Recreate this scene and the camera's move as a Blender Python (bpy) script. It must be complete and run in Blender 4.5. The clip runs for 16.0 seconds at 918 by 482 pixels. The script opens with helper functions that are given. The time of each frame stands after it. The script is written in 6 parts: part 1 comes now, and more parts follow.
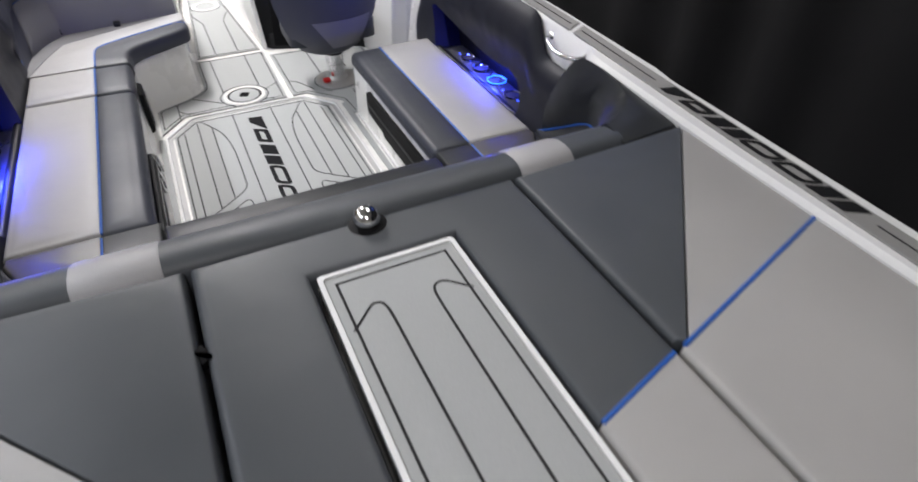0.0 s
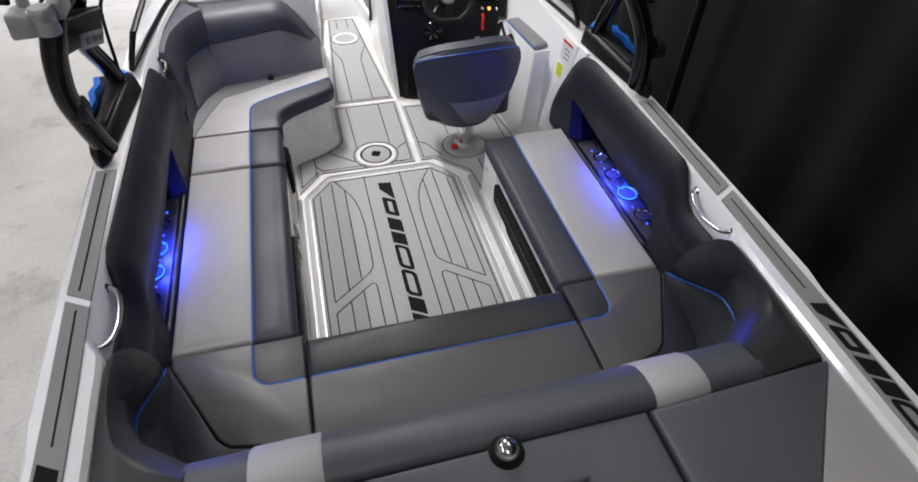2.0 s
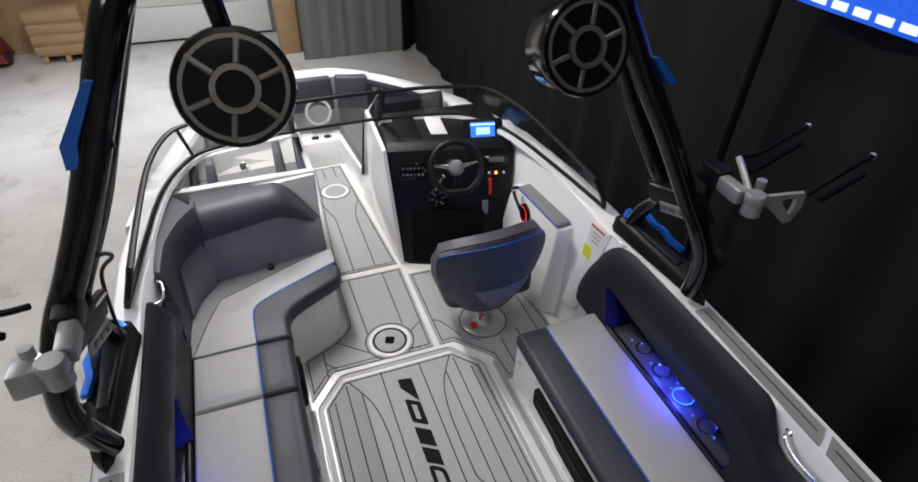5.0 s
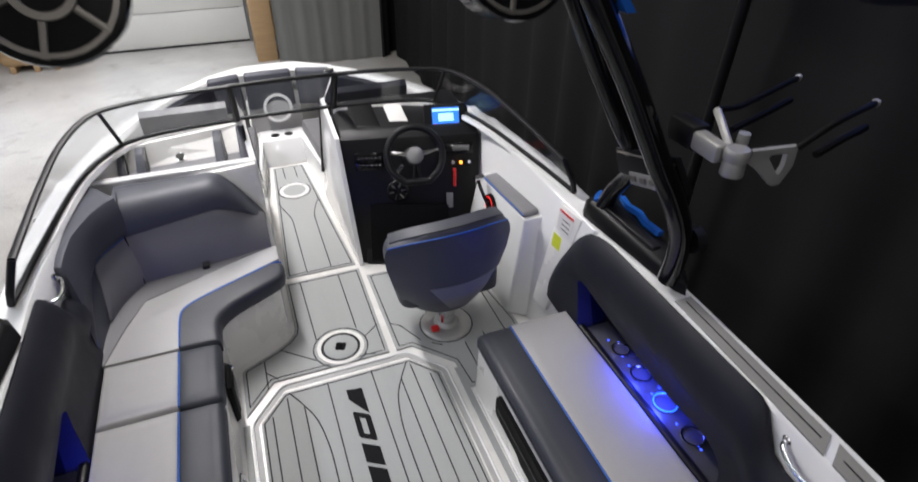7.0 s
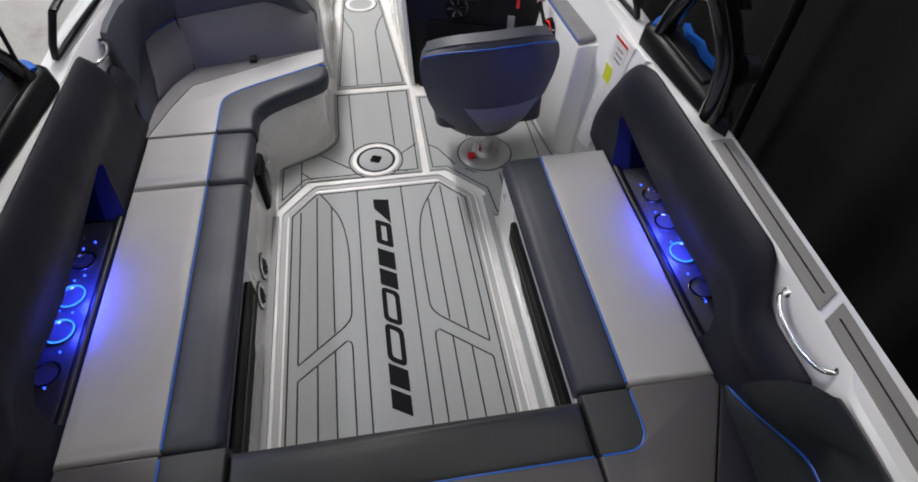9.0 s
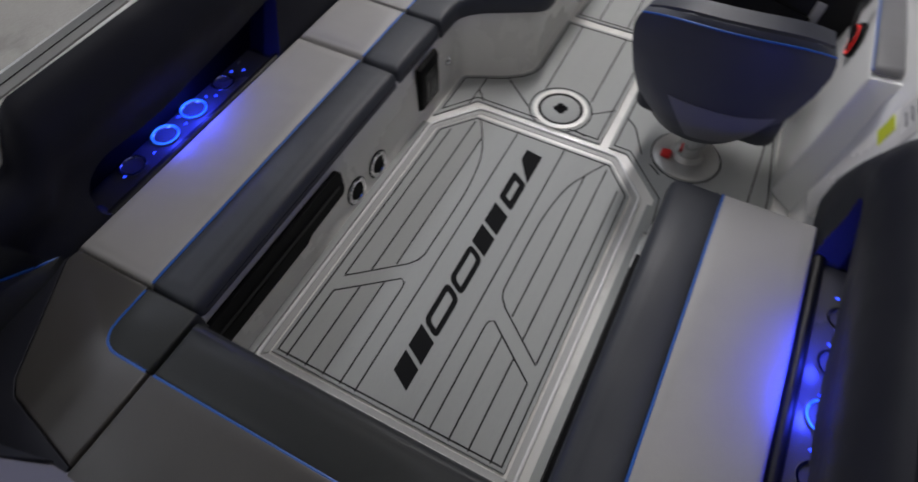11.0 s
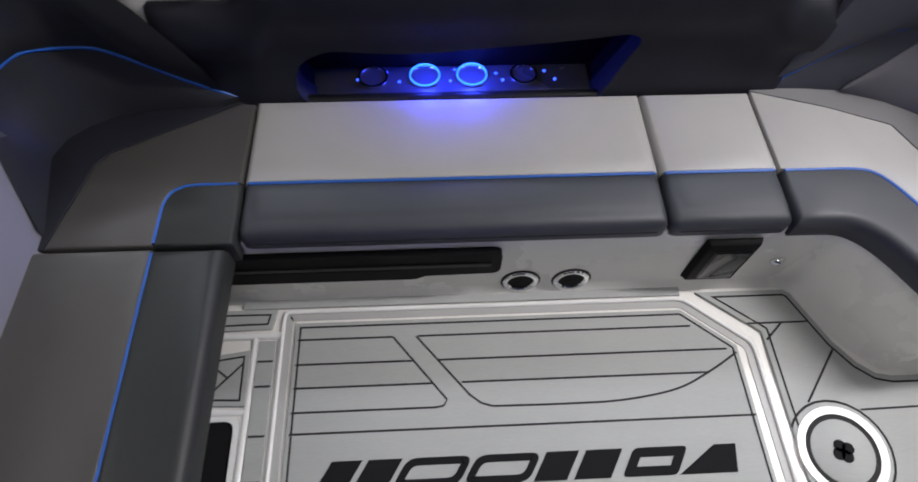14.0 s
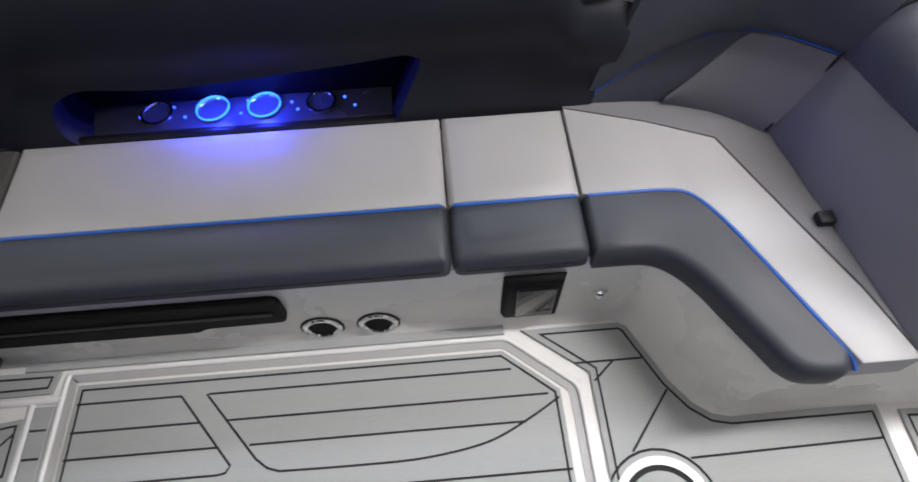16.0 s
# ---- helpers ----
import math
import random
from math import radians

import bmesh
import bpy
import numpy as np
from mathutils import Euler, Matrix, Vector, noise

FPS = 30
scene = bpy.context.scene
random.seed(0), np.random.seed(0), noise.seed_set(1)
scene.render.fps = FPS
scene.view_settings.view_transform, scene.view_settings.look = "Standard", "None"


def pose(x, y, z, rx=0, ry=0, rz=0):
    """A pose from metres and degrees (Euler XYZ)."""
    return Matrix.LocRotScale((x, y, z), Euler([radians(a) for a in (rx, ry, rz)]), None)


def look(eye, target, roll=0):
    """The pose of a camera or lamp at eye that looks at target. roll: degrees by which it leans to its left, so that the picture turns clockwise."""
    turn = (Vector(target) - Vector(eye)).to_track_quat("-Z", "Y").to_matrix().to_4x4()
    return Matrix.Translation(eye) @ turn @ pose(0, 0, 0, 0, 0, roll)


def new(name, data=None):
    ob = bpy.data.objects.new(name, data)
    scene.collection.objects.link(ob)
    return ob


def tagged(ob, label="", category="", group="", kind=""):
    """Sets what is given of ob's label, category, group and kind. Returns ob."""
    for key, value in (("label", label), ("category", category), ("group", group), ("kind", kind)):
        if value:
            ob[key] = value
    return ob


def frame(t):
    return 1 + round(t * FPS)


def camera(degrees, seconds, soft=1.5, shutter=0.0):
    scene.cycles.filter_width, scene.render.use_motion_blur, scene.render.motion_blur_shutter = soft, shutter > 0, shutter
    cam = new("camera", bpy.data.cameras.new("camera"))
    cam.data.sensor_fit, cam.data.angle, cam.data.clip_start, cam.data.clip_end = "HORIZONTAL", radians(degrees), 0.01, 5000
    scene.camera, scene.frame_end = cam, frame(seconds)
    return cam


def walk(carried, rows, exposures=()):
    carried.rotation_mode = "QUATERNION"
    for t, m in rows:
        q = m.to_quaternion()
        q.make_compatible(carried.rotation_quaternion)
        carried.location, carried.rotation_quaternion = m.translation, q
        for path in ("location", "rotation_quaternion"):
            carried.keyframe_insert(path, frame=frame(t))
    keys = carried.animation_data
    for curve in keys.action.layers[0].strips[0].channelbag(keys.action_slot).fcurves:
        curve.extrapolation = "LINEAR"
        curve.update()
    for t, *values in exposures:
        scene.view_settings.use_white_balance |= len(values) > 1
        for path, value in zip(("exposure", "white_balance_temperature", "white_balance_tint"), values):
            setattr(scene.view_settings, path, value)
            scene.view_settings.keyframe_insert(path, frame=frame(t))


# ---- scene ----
cam = camera(76.1, 16.0, soft=1.7, shutter=0.4)
PATH = [
    (0, (-0.287, -3.405, 1.698), (0.384, -2.047, 0.392), 0.5),
    (0.5, (-0.17, -3.21, 1.768), (0.342, -1.792, 0.454), 0.7),
    (1, (-0.191, -3.12, 1.937), (0.264, -1.702, 0.602), 1.1),
    (1.5, (-0.246, -3.042, 2.086), (0.141, -1.623, 0.731), 1.5),
    (2, (-0.325, -2.976, 2.24), (0.067, -1.59, 0.852), 1.5),
    (2.5, (-0.342, -2.882, 2.296), (0.063, -1.502, 0.906), 1.4),
    (3, (-0.346, -2.733, 2.365), (0.065, -1.358, 0.972), 1.4),
    (3.5, (-0.392, -2.583, 2.468), (0.055, -1.231, 1.064), 1.4),
    (4, (-0.44, -2.492, 2.52), (0.036, -1.078, 1.188), 1.2),
    (4.5, (-0.487, -2.357, 2.56), (0.048, -0.876, 1.327), 1.1),
    (4.7, (-0.509, -2.263, 2.6), (0.051, -0.786, 1.374), 1.4),
    (6.8, (-0.251, -2.118, 2.335), (0.345, -0.585, 1.198), 0.5),
    (7, (-0.232, -2.109, 2.278), (0.36, -0.596, 1.113), 0.7),
    (7.5, (-0.161, -2.185, 2.204), (0.32, -0.719, 0.932), 0.8),
    (8, (-0.121, -2.29, 2.151), (0.259, -0.88, 0.785), 1.2),
    (8.5, (-0.08, -2.319, 2.137), (0.237, -0.991, 0.675), 1.3),
    (8.7, (-0.053, -2.309, 2.114), (0.24, -0.994, 0.636), 1.4),
    (10.8, (0.511, -1.815, 1.933), (0.066, -0.81, 0.263), -1.6),
    (11, (0.496, -1.815, 1.894), (-0.02, -0.829, 0.232), -0.3),
    (11.5, (0.473, -1.689, 1.838), (-0.222, -0.866, 0.153), 1.8),
    (12, (0.433, -1.587, 1.812), (-0.434, -0.966, 0.119), 4.3),
    (12.5, (0.38, -1.438, 1.861), (-0.585, -1.075, 0.148), 4.6),
    (13, (0.36, -1.284, 1.811), (-0.673, -1.121, 0.106), 4.0),
    (13.5, (0.312, -1.133, 1.748), (-0.713, -1.045, 0.033), 3.5),
    (14, (0.243, -0.965, 1.7), (-0.75, -0.882, -0.034), 2.4),
    (14.5, (0.182, -0.794, 1.704), (-0.802, -0.73, -0.036), 0.4),
    (15, (0.144, -0.623, 1.64), (-0.861, -0.574, -0.089), -1.5),
    (15.5, (0.12, -0.484, 1.617), (-0.903, -0.442, -0.1), -2.1),
    (16, (0.125, -0.339, 1.61), (-0.897, -0.292, -0.109), -2.2),
]
walk(cam, [(t, look(e, a, r)) for t, e, a, r in PATH], exposures=[(0, 0.62, 6480, 13), (1.0, 0.5, 6480, 13), (2.0, 0.23, 6480, 13), (3.5, 0.0, 6480, 13), (4.5, -0.15, 6480, 13), (7, 0.07, 6480, 13), (8.7, 0.0, 6480, 13), (10.8, -0.62, 6480, 13), (12.0, -0.36, 6480, 13), (13.0, 0.0, 6480, 13), (14.5, 0.28, 6480, 13), (16, 0.34, 6480, 13)])

# ---- world and lights ----
world = bpy.data.worlds.new("showroom_world")
scene.world = world
world.use_nodes = True
world.node_tree.nodes["Background"].inputs[0].default_value = (0.55, 0.6, 0.7, 1)
world.node_tree.nodes["Background"].inputs[1].default_value = 0.02


def area_lamp(name, eye, target, sx, sy, watts, colour, spread=math.pi):
    data = bpy.data.lights.new(name, "AREA")
    data.shape, data.size, data.size_y, data.energy, data.color = "RECTANGLE", sx, sy, watts, colour
    data.spread = spread
    ob = new(name, data)
    ob.matrix_world = look(eye, target)
    return ob


GROUND = -0.8
CEIL = 4.0
TUBES = [(-3.6, -3.0, 55), (-3.6, 1.0, 90), (-3.4, 5.6, 52), (1.2, -0.9, 18), (-0.6, 2.6, 205), (-1.0, 6.2, 52), (-0.6, -5.4, 36)]
for tx, ty, power in TUBES:
    area_lamp("ceiling_lamp_light", (tx, ty, CEIL - 0.12), (tx, ty, 0), 0.35, 2.2, power, (0.84, 0.9, 1.0) if tx < -3 or ty > 4 else (1.0, 0.985, 0.98), radians(70) if ty > 4 else math.pi)


def blue_lamp(x, y, z, watts, r=0.03):
    data = bpy.data.lights.new("pocket_led_light", "POINT")
    data.energy, data.color, data.shadow_soft_size = watts, (0.03, 0.05, 1.0), r
    ob = new("pocket_led_light", data)
    ob.location = (x, y, z)


for s, y, w in ((-1, -0.97, 2.0), (-1, -0.832, 2.5), (1, -0.961, 3.0), (1, -0.80, 1.7)):
    blue_lamp(s * 1.086, y, 0.43, w * 1.5)

# ---- materials ----


def material(name, colour, rough=0.5, metal=0.0, grain=0.0, grain_scale=600.0, var=0.08, var_scale=3.0, coat=0.0,
             rough_var=0.06, emit=None, emit_power=0.0, stretch=(1, 1, 1), spec=0.5, puff=0.0, stain=0.0):
    m = bpy.data.materials.new(name)
    m.use_nodes = True
    nt = m.node_tree
    b = nt.nodes["Principled BSDF"]
    b.inputs["Base Color"].default_value = (*colour, 1)
    b.inputs["Roughness"].default_value = rough
    b.inputs["Metallic"].default_value = metal
    b.inputs["Coat Weight"].default_value = coat
    b.inputs["Coat Roughness"].default_value = 0.08
    b.inputs["Specular IOR Level"].default_value = spec
    if emit:
        b.inputs["Emission Color"].default_value = (*emit, 1)
        b.inputs["Emission Strength"].default_value = emit_power
    tc = nt.nodes.new("ShaderNodeTexCoord")
    mp = nt.nodes.new("ShaderNodeMapping")
    mp.inputs["Scale"].default_value = stretch
    nt.links.new(tc.outputs["Object"], mp.inputs["Vector"])
    big = nt.nodes.new("ShaderNodeTexNoise")
    big.inputs["Scale"].default_value = var_scale
    big.inputs["Detail"].default_value = 6
    nt.links.new(mp.outputs["Vector"], big.inputs["Vector"])
    fine = nt.nodes.new("ShaderNodeTexNoise")
    fine.inputs["Scale"].default_value = grain_scale
    fine.inputs["Detail"].default_value = 3
    nt.links.new(mp.outputs["Vector"], fine.inputs["Vector"])
    both = nt.nodes.new("ShaderNodeMath")
    both.operation = "ADD"
    nt.links.new(big.outputs["Fac"], both.inputs[0])
    nt.links.new(fine.outputs["Fac"], both.inputs[1])
    ramp = nt.nodes.new("ShaderNodeMapRange")
    ramp.inputs["From Min"].default_value, ramp.inputs["From Max"].default_value = 0.6, 1.4
    ramp.inputs["To Min"].default_value, ramp.inputs["To Max"].default_value = 1 - var, 1 + var
    nt.links.new(both.outputs[0], ramp.inputs["Value"])
    mul = nt.nodes.new("ShaderNodeVectorMath")
    mul.operation = "SCALE"
    mul.inputs[0].default_value = colour
    nt.links.new(ramp.outputs[0], mul.inputs["Scale"])
    shade = mul.outputs[0]
    if stain:
        blot = nt.nodes.new("ShaderNodeTexNoise")
        blot.inputs["Scale"].default_value = 2.2
        blot.inputs["Detail"].default_value = 7
        blot.inputs["Roughness"].default_value = 0.65
        nt.links.new(mp.outputs["Vector"], blot.inputs["Vector"])
        edge = nt.nodes.new("ShaderNodeMapRange")
        edge.inputs["From Min"].default_value, edge.inputs["From Max"].default_value = 0.56, 0.72
        edge.inputs["To Min"].default_value, edge.inputs["To Max"].default_value = 1.0, 1 - stain
        nt.links.new(blot.outputs["Fac"], edge.inputs["Value"])
        dim = nt.nodes.new("ShaderNodeVectorMath")
        dim.operation = "SCALE"
        nt.links.new(shade, dim.inputs[0])
        nt.links.new(edge.outputs[0], dim.inputs["Scale"])
        shade = dim.outputs[0]
    nt.links.new(shade, b.inputs["Base Color"])
    rr = nt.nodes.new("ShaderNodeMapRange")
    rr.inputs["From Min"].default_value, rr.inputs["From Max"].default_value = 0.3, 0.7
    rr.inputs["To Min"].default_value = max(0.02, rough - rough_var)
    rr.inputs["To Max"].default_value = min(1, rough + rough_var)
    nt.links.new(big.outputs["Fac"], rr.inputs["Value"])
    nt.links.new(rr.outputs[0], b.inputs["Roughness"])
    if grain:
        bump = nt.nodes.new("ShaderNodeBump")
        bump.inputs["Strength"].default_value = grain
        bump.inputs["Distance"].default_value = 0.002
        nt.links.new(fine.outputs["Fac"], bump.inputs["Height"])
        nt.links.new(bump.outputs["Normal"], b.inputs["Normal"])
        if puff:
            soft = nt.nodes.new("ShaderNodeTexNoise")
            soft.inputs["Scale"].default_value = 6.5
            soft.inputs["Detail"].default_value = 1.5
            nt.links.new(mp.outputs["Vector"], soft.inputs["Vector"])
            swell = nt.nodes.new("ShaderNodeBump")
            swell.inputs["Strength"].default_value = 1.0
            swell.inputs["Distance"].default_value = puff
            nt.links.new(soft.outputs["Fac"], swell.inputs["Height"])
            nt.links.new(swell.outputs["Normal"], bump.inputs["Normal"])
    return m


VINYL_DARK = material("dark_vinyl", (0.0175, 0.0185, 0.025), 0.47, grain=0.12, puff=0.006, grain_scale=420, var=0.12, var_scale=5, spec=0.18)
# Lighter copy of dark_vinyl: sheen on bench and bolsters put into its colour.
VINYL_DARK_SHEEN = material("dark_vinyl_sheen", (0.026, 0.028, 0.028), 0.45, grain=0.12, puff=0.006, grain_scale=420, var=0.12, var_scale=5, spec=0.3)
VINYL_ROLL = material("slate_vinyl", (0.031, 0.0345, 0.043), 0.54, grain=0.12, puff=0.006, grain_scale=420, var=0.1, var_scale=5)
VINYL_SLATE = material("blue_slate_vinyl", (0.052, 0.055, 0.070), 0.52, grain=0.12, puff=0.006, grain_scale=420, var=0.1, var_scale=5)
VINYL_PAD = material("charcoal_deck_vinyl", (0.058, 0.064, 0.070), 0.5, grain=0.12, puff=0.006, grain_scale=420, var=0.08, var_scale=5)
VINYL_MID = material("mid_grey_vinyl", (0.155, 0.153, 0.159), 0.5, grain=0.12, puff=0.006, grain_scale=420, var=0.08, var_scale=5)
VINYL_LIGHT = material("light_grey_vinyl", (0.36, 0.354, 0.35), 0.52, grain=0.12, puff=0.006, grain_scale=420, var=0.06, var_scale=5)
VINYL_AFT = material("warm_grey_vinyl", (0.060, 0.0565, 0.053), 0.46, grain=0.12, puff=0.006, grain_scale=420, var=0.07, var_scale=5)
VINYL_TAN = material("pale_stone_vinyl", (0.37, 0.362, 0.345), 0.55, grain=0.12, puff=0.006, grain_scale=420, var=0.05, var_scale=5)
VINYL_BACK = material("lavender_grey_vinyl", (0.165, 0.163, 0.186), 0.52, grain=0.12, puff=0.006, grain_scale=420, var=0.06, var_scale=5)
PIPING = material("blue_piping", (0.012, 0.10, 0.43), 0.45, var=0.1)
GEL = material("white_gelcoat", (0.80, 0.80, 0.79), 0.16, var=0.03, var_scale=2, coat=0.4, rough_var=0.05)
GEL_MAT = material("textured_white_gelcoat", (0.78, 0.77, 0.735), 0.27, grain=0.06, grain_scale=250, var=0.04)
# White gelcoat greyed: the shade between the hatch ridges is in the colour.
RIM_SHADE = material("shaded_white_gelcoat", (0.40, 0.40, 0.39), 0.5, grain=0.05, grain_scale=250, var=0.06)
EVA = material("grey_foam_decking", (0.36, 0.37, 0.36), 0.78, grain=0.25, grain_scale=160, var=0.07, var_scale=4,
               stretch=(3.0, 0.35, 1))
EVA_DARK = material("dark_foam_groove", (0.030, 0.030, 0.031), 0.85, grain=0.2, var=0.1, spec=0.2)
EVA_PAD = material("mid_foam_decking", (0.255, 0.25, 0.24), 0.8, grain=0.2, grain_scale=200, var=0.08)
INK = material("black_foam_inlay", (0.011, 0.011, 0.012), 0.85, grain=0.2, var=0.15, spec=0.12)
CHROME = material("polished_steel", (0.75, 0.75, 0.76), 0.1, 1.0, var=0.03, rough_var=0.04)
BRUSHED = material("cast_aluminium", (0.40, 0.395, 0.38), 0.42, 0.6, grain=0.15, grain_scale=300, var=0.08)
HUB_METAL = material("dull_hub_metal", (0.4, 0.4, 0.4), 0.45, 1.0, grain=0.15, grain_scale=300, var=0.08)
GRILLE = material("dull_grille_metal", (0.21, 0.195, 0.175), 0.4, 0.7, grain=0.1, var=0.1)
BLACK_GLOSS = material("gloss_black_paint", (0.006, 0.006, 0.007), 0.14, var=0.1, coat=0.25, rough_var=0.04, spec=0.35)
BLACK = material("black_plastic", (0.010, 0.010, 0.011), 0.45, grain=0.1, grain_scale=300, var=0.15, spec=0.28)
BLACK_SATIN = material("satin_black_dash", (0.006, 0.006, 0.0065), 0.42, grain=0.05, var=0.2, spec=0.22)
# Also fills the storage slots and the footwell, whose shade it paints.
NEAR_BLACK = material("near_black", (0.0025, 0.0025, 0.003), 0.6, var=0.2, spec=0.12)
SHELF = material("grey_pocket_shelf", (0.07, 0.07, 0.077), 0.3, var=0.15)
BLUE_METAL = material("blue_anodised_metal", (0.02, 0.15, 0.6), 0.35, 0.3, var=0.08)
RED = material("red_plastic", (0.6, 0.02, 0.02), 0.35, var=0.1)
DULL_RED = material("worn_red_paint", (0.16, 0.02, 0.015), 0.5, grain=0.1, var=0.3)
YELLOW = material("yellow_sticker", (0.62, 0.68, 0.04), 0.5, var=0.05)
PAPER = material("white_sticker", (0.75, 0.74, 0.72), 0.5, var=0.04)
BLUE_GLOW = material("lit_blue_ring", (0.02, 0.1, 0.6), 0.3, emit=(0.03, 0.22, 1.0), emit_power=2.2)
BLUE_DIM = material("dim_blue_led", (0.02, 0.05, 0.5), 0.3, emit=(0.02, 0.06, 1.0), emit_power=5.0)
ORANGE_GLOW = material("lit_orange_lamp", (0.6, 0.2, 0.02), 0.3, emit=(1.0, 0.3, 0.03), emit_power=3.5)
RED_GLOW = material("lit_red_ring", (0.6, 0.02, 0.02), 0.3, emit=(1.0, 0.03, 0.02), emit_power=1.0)
SCREEN = material("lit_screen", (0.02, 0.05, 0.2), 0.2, emit=(0.03, 0.22, 0.9), emit_power=1.3)
SCREEN_PALE = material("lit_screen_pale", (0.3, 0.4, 0.6), 0.2, emit=(0.35, 0.75, 1.0), emit_power=1.5)
SIGN_BLUE = material("lit_sign_blue", (0.02, 0.1, 0.6), 0.3, emit=(0.01, 0.10, 0.7), emit_power=0.7)
SIGN_WHITE = material("lit_sign_white", (0.7, 0.75, 0.9), 0.3, emit=(0.6, 0.7, 1.0), emit_power=1.0)
LAMP_GLOW = material("lit_tube", (0.9, 0.9, 0.9), 0.4, emit=(1.0, 0.97, 0.93), emit_power=8.0)
CONCRETE = material("sealed_concrete", (0.43, 0.415, 0.385), 0.13, grain=0.05, grain_scale=60, var=0.2, var_scale=1.6,
                    rough_var=0.1, coat=0.5, stain=0.3)
CURTAIN_BLACK = material("black_drape", (0.0102, 0.0102, 0.0108), 0.9, grain=0.2, var=0.2, spec=0.15)
CURTAIN_GREY = material("grey_drape", (0.15, 0.153, 0.142), 0.9, grain=0.2, var=0.12, stretch=(6, 6, 0.3), spec=0.2)
DOOR_WHITE = material("white_door_steel", (0.72, 0.72, 0.68), 0.5, grain=0.05, var=0.03)
WALL_PAINT = material("drab_wall_paint", (0.5, 0.49, 0.45), 0.7, grain=0.1, grain_scale=80, var=0.06)
WOOD = material("plywood", (0.34, 0.22, 0.11), 0.6, grain=0.15, grain_scale=40, var=0.2, stretch=(1, 1, 8))
STEEL_GREY = material("grey_trim_steel", (0.2, 0.2, 0.2), 0.5, 0.4, var=0.1)


def glass_material(name, tint, rough=0.0):
    m = bpy.data.materials.new(name)
    m.use_nodes = True
    nt = m.node_tree
    nt.nodes.remove(nt.nodes["Principled BSDF"])
    out = nt.nodes["Material Output"]
    clear = nt.nodes.new("ShaderNodeBsdfTransparent")
    clear.inputs[0].default_value = (*tint, 1)
    gloss = nt.nodes.new("ShaderNodeBsdfGlossy")
    gloss.inputs["Roughness"].default_value = 0.03
    facing = nt.nodes.new("ShaderNodeLayerWeight")
    facing.inputs["Blend"].default_value = 0.35
    fres = nt.nodes.new("ShaderNodeMapRange")
    fres.inputs["From Min"].default_value, fres.inputs["From Max"].default_value = 0.45, 1.0
    fres.inputs["To Min"].default_value, fres.inputs["To Max"].default_value = 0.03, 0.45
    nt.links.new(facing.outputs["Facing"], fres.inputs["Value"])
    mix = nt.nodes.new("ShaderNodeMixShader")
    nt.links.new(fres.outputs[0], mix.inputs[0])
    nt.links.new(clear.outputs[0], mix.inputs[1])
    nt.links.new(gloss.outputs[0], mix.inputs[2])
    nt.links.new(mix.outputs[0], out.inputs["Surface"])
    return m


GLASS = glass_material("smoked_glass", (0.93, 0.94, 0.945))

# ---- mesh helpers ----


def finish(name, bm, mats, sharp=38):
    bmesh.ops.remove_doubles(bm, verts=bm.verts, dist=1e-5)
    bmesh.ops.recalc_face_normals(bm, faces=bm.faces)
    for f in bm.faces:
        f.smooth = True
    for e in bm.edges:
        if len(e.link_faces) == 2 and e.calc_face_angle(0) > radians(sharp):
            e.smooth = False
    me = bpy.data.meshes.new(name)
    bm.to_mesh(me)
    bm.free()
    for m in mats if isinstance(mats, (list, tuple)) else [mats]:
        me.materials.append(m)
    return me


def thing(name, at, label, category, group="", kind=""):
    ob = new(name)
    ob.location = at
    ob.empty_display_size = 0.05
    return tagged(ob, label, category, group, kind)


def part(name, bm, mat, parent, label="", sharp=38):
    """A mesh built in world places, as one object under its thing."""
    me = bm if isinstance(bm, bpy.types.Mesh) else finish(name, bm, mat, sharp)
    ob = new(name, me)
    ob.parent = parent
    if parent.parent is None:
        ob.matrix_parent_inverse = Matrix.Translation(-parent.location)
    if label:
        tagged(ob, label)
    return ob


def solo(name, bm, mat, label, category, group="", kind="", sharp=38):
    me = bm if isinstance(bm, bpy.types.Mesh) else finish(name, bm, mat, sharp)
    return tagged(new(name, me), label, category, group, kind)


def add_loft(bm, rings, cap=True, closed=True, mat=0):
    rows = [[bm.verts.new(p) for p in ring] for ring in rings]
    n = len(rings[0])
    for a, b in zip(rows, rows[1:]):
        for i in range(n if closed else n - 1):
            j = (i + 1) % n
            f = bm.faces.new((a[i], a[j], b[j], b[i]))
            f.material_index = mat
    if cap and closed:
        bm.faces.new(rows[0][::-1]).material_index = mat
        bm.faces.new(rows[-1]).material_index = mat
    return bm


def loft(rings, cap=True, closed=True):
    return add_loft(bmesh.new(), rings, cap, closed)


def add_box(bm, x0, x1, y0, y1, z0, z1, mat=0):
    r = [[(x0, y0, z), (x1, y0, z), (x1, y1, z), (x0, y1, z)] for z in (z0, z1)]
    return add_loft(bm, r, mat=mat)


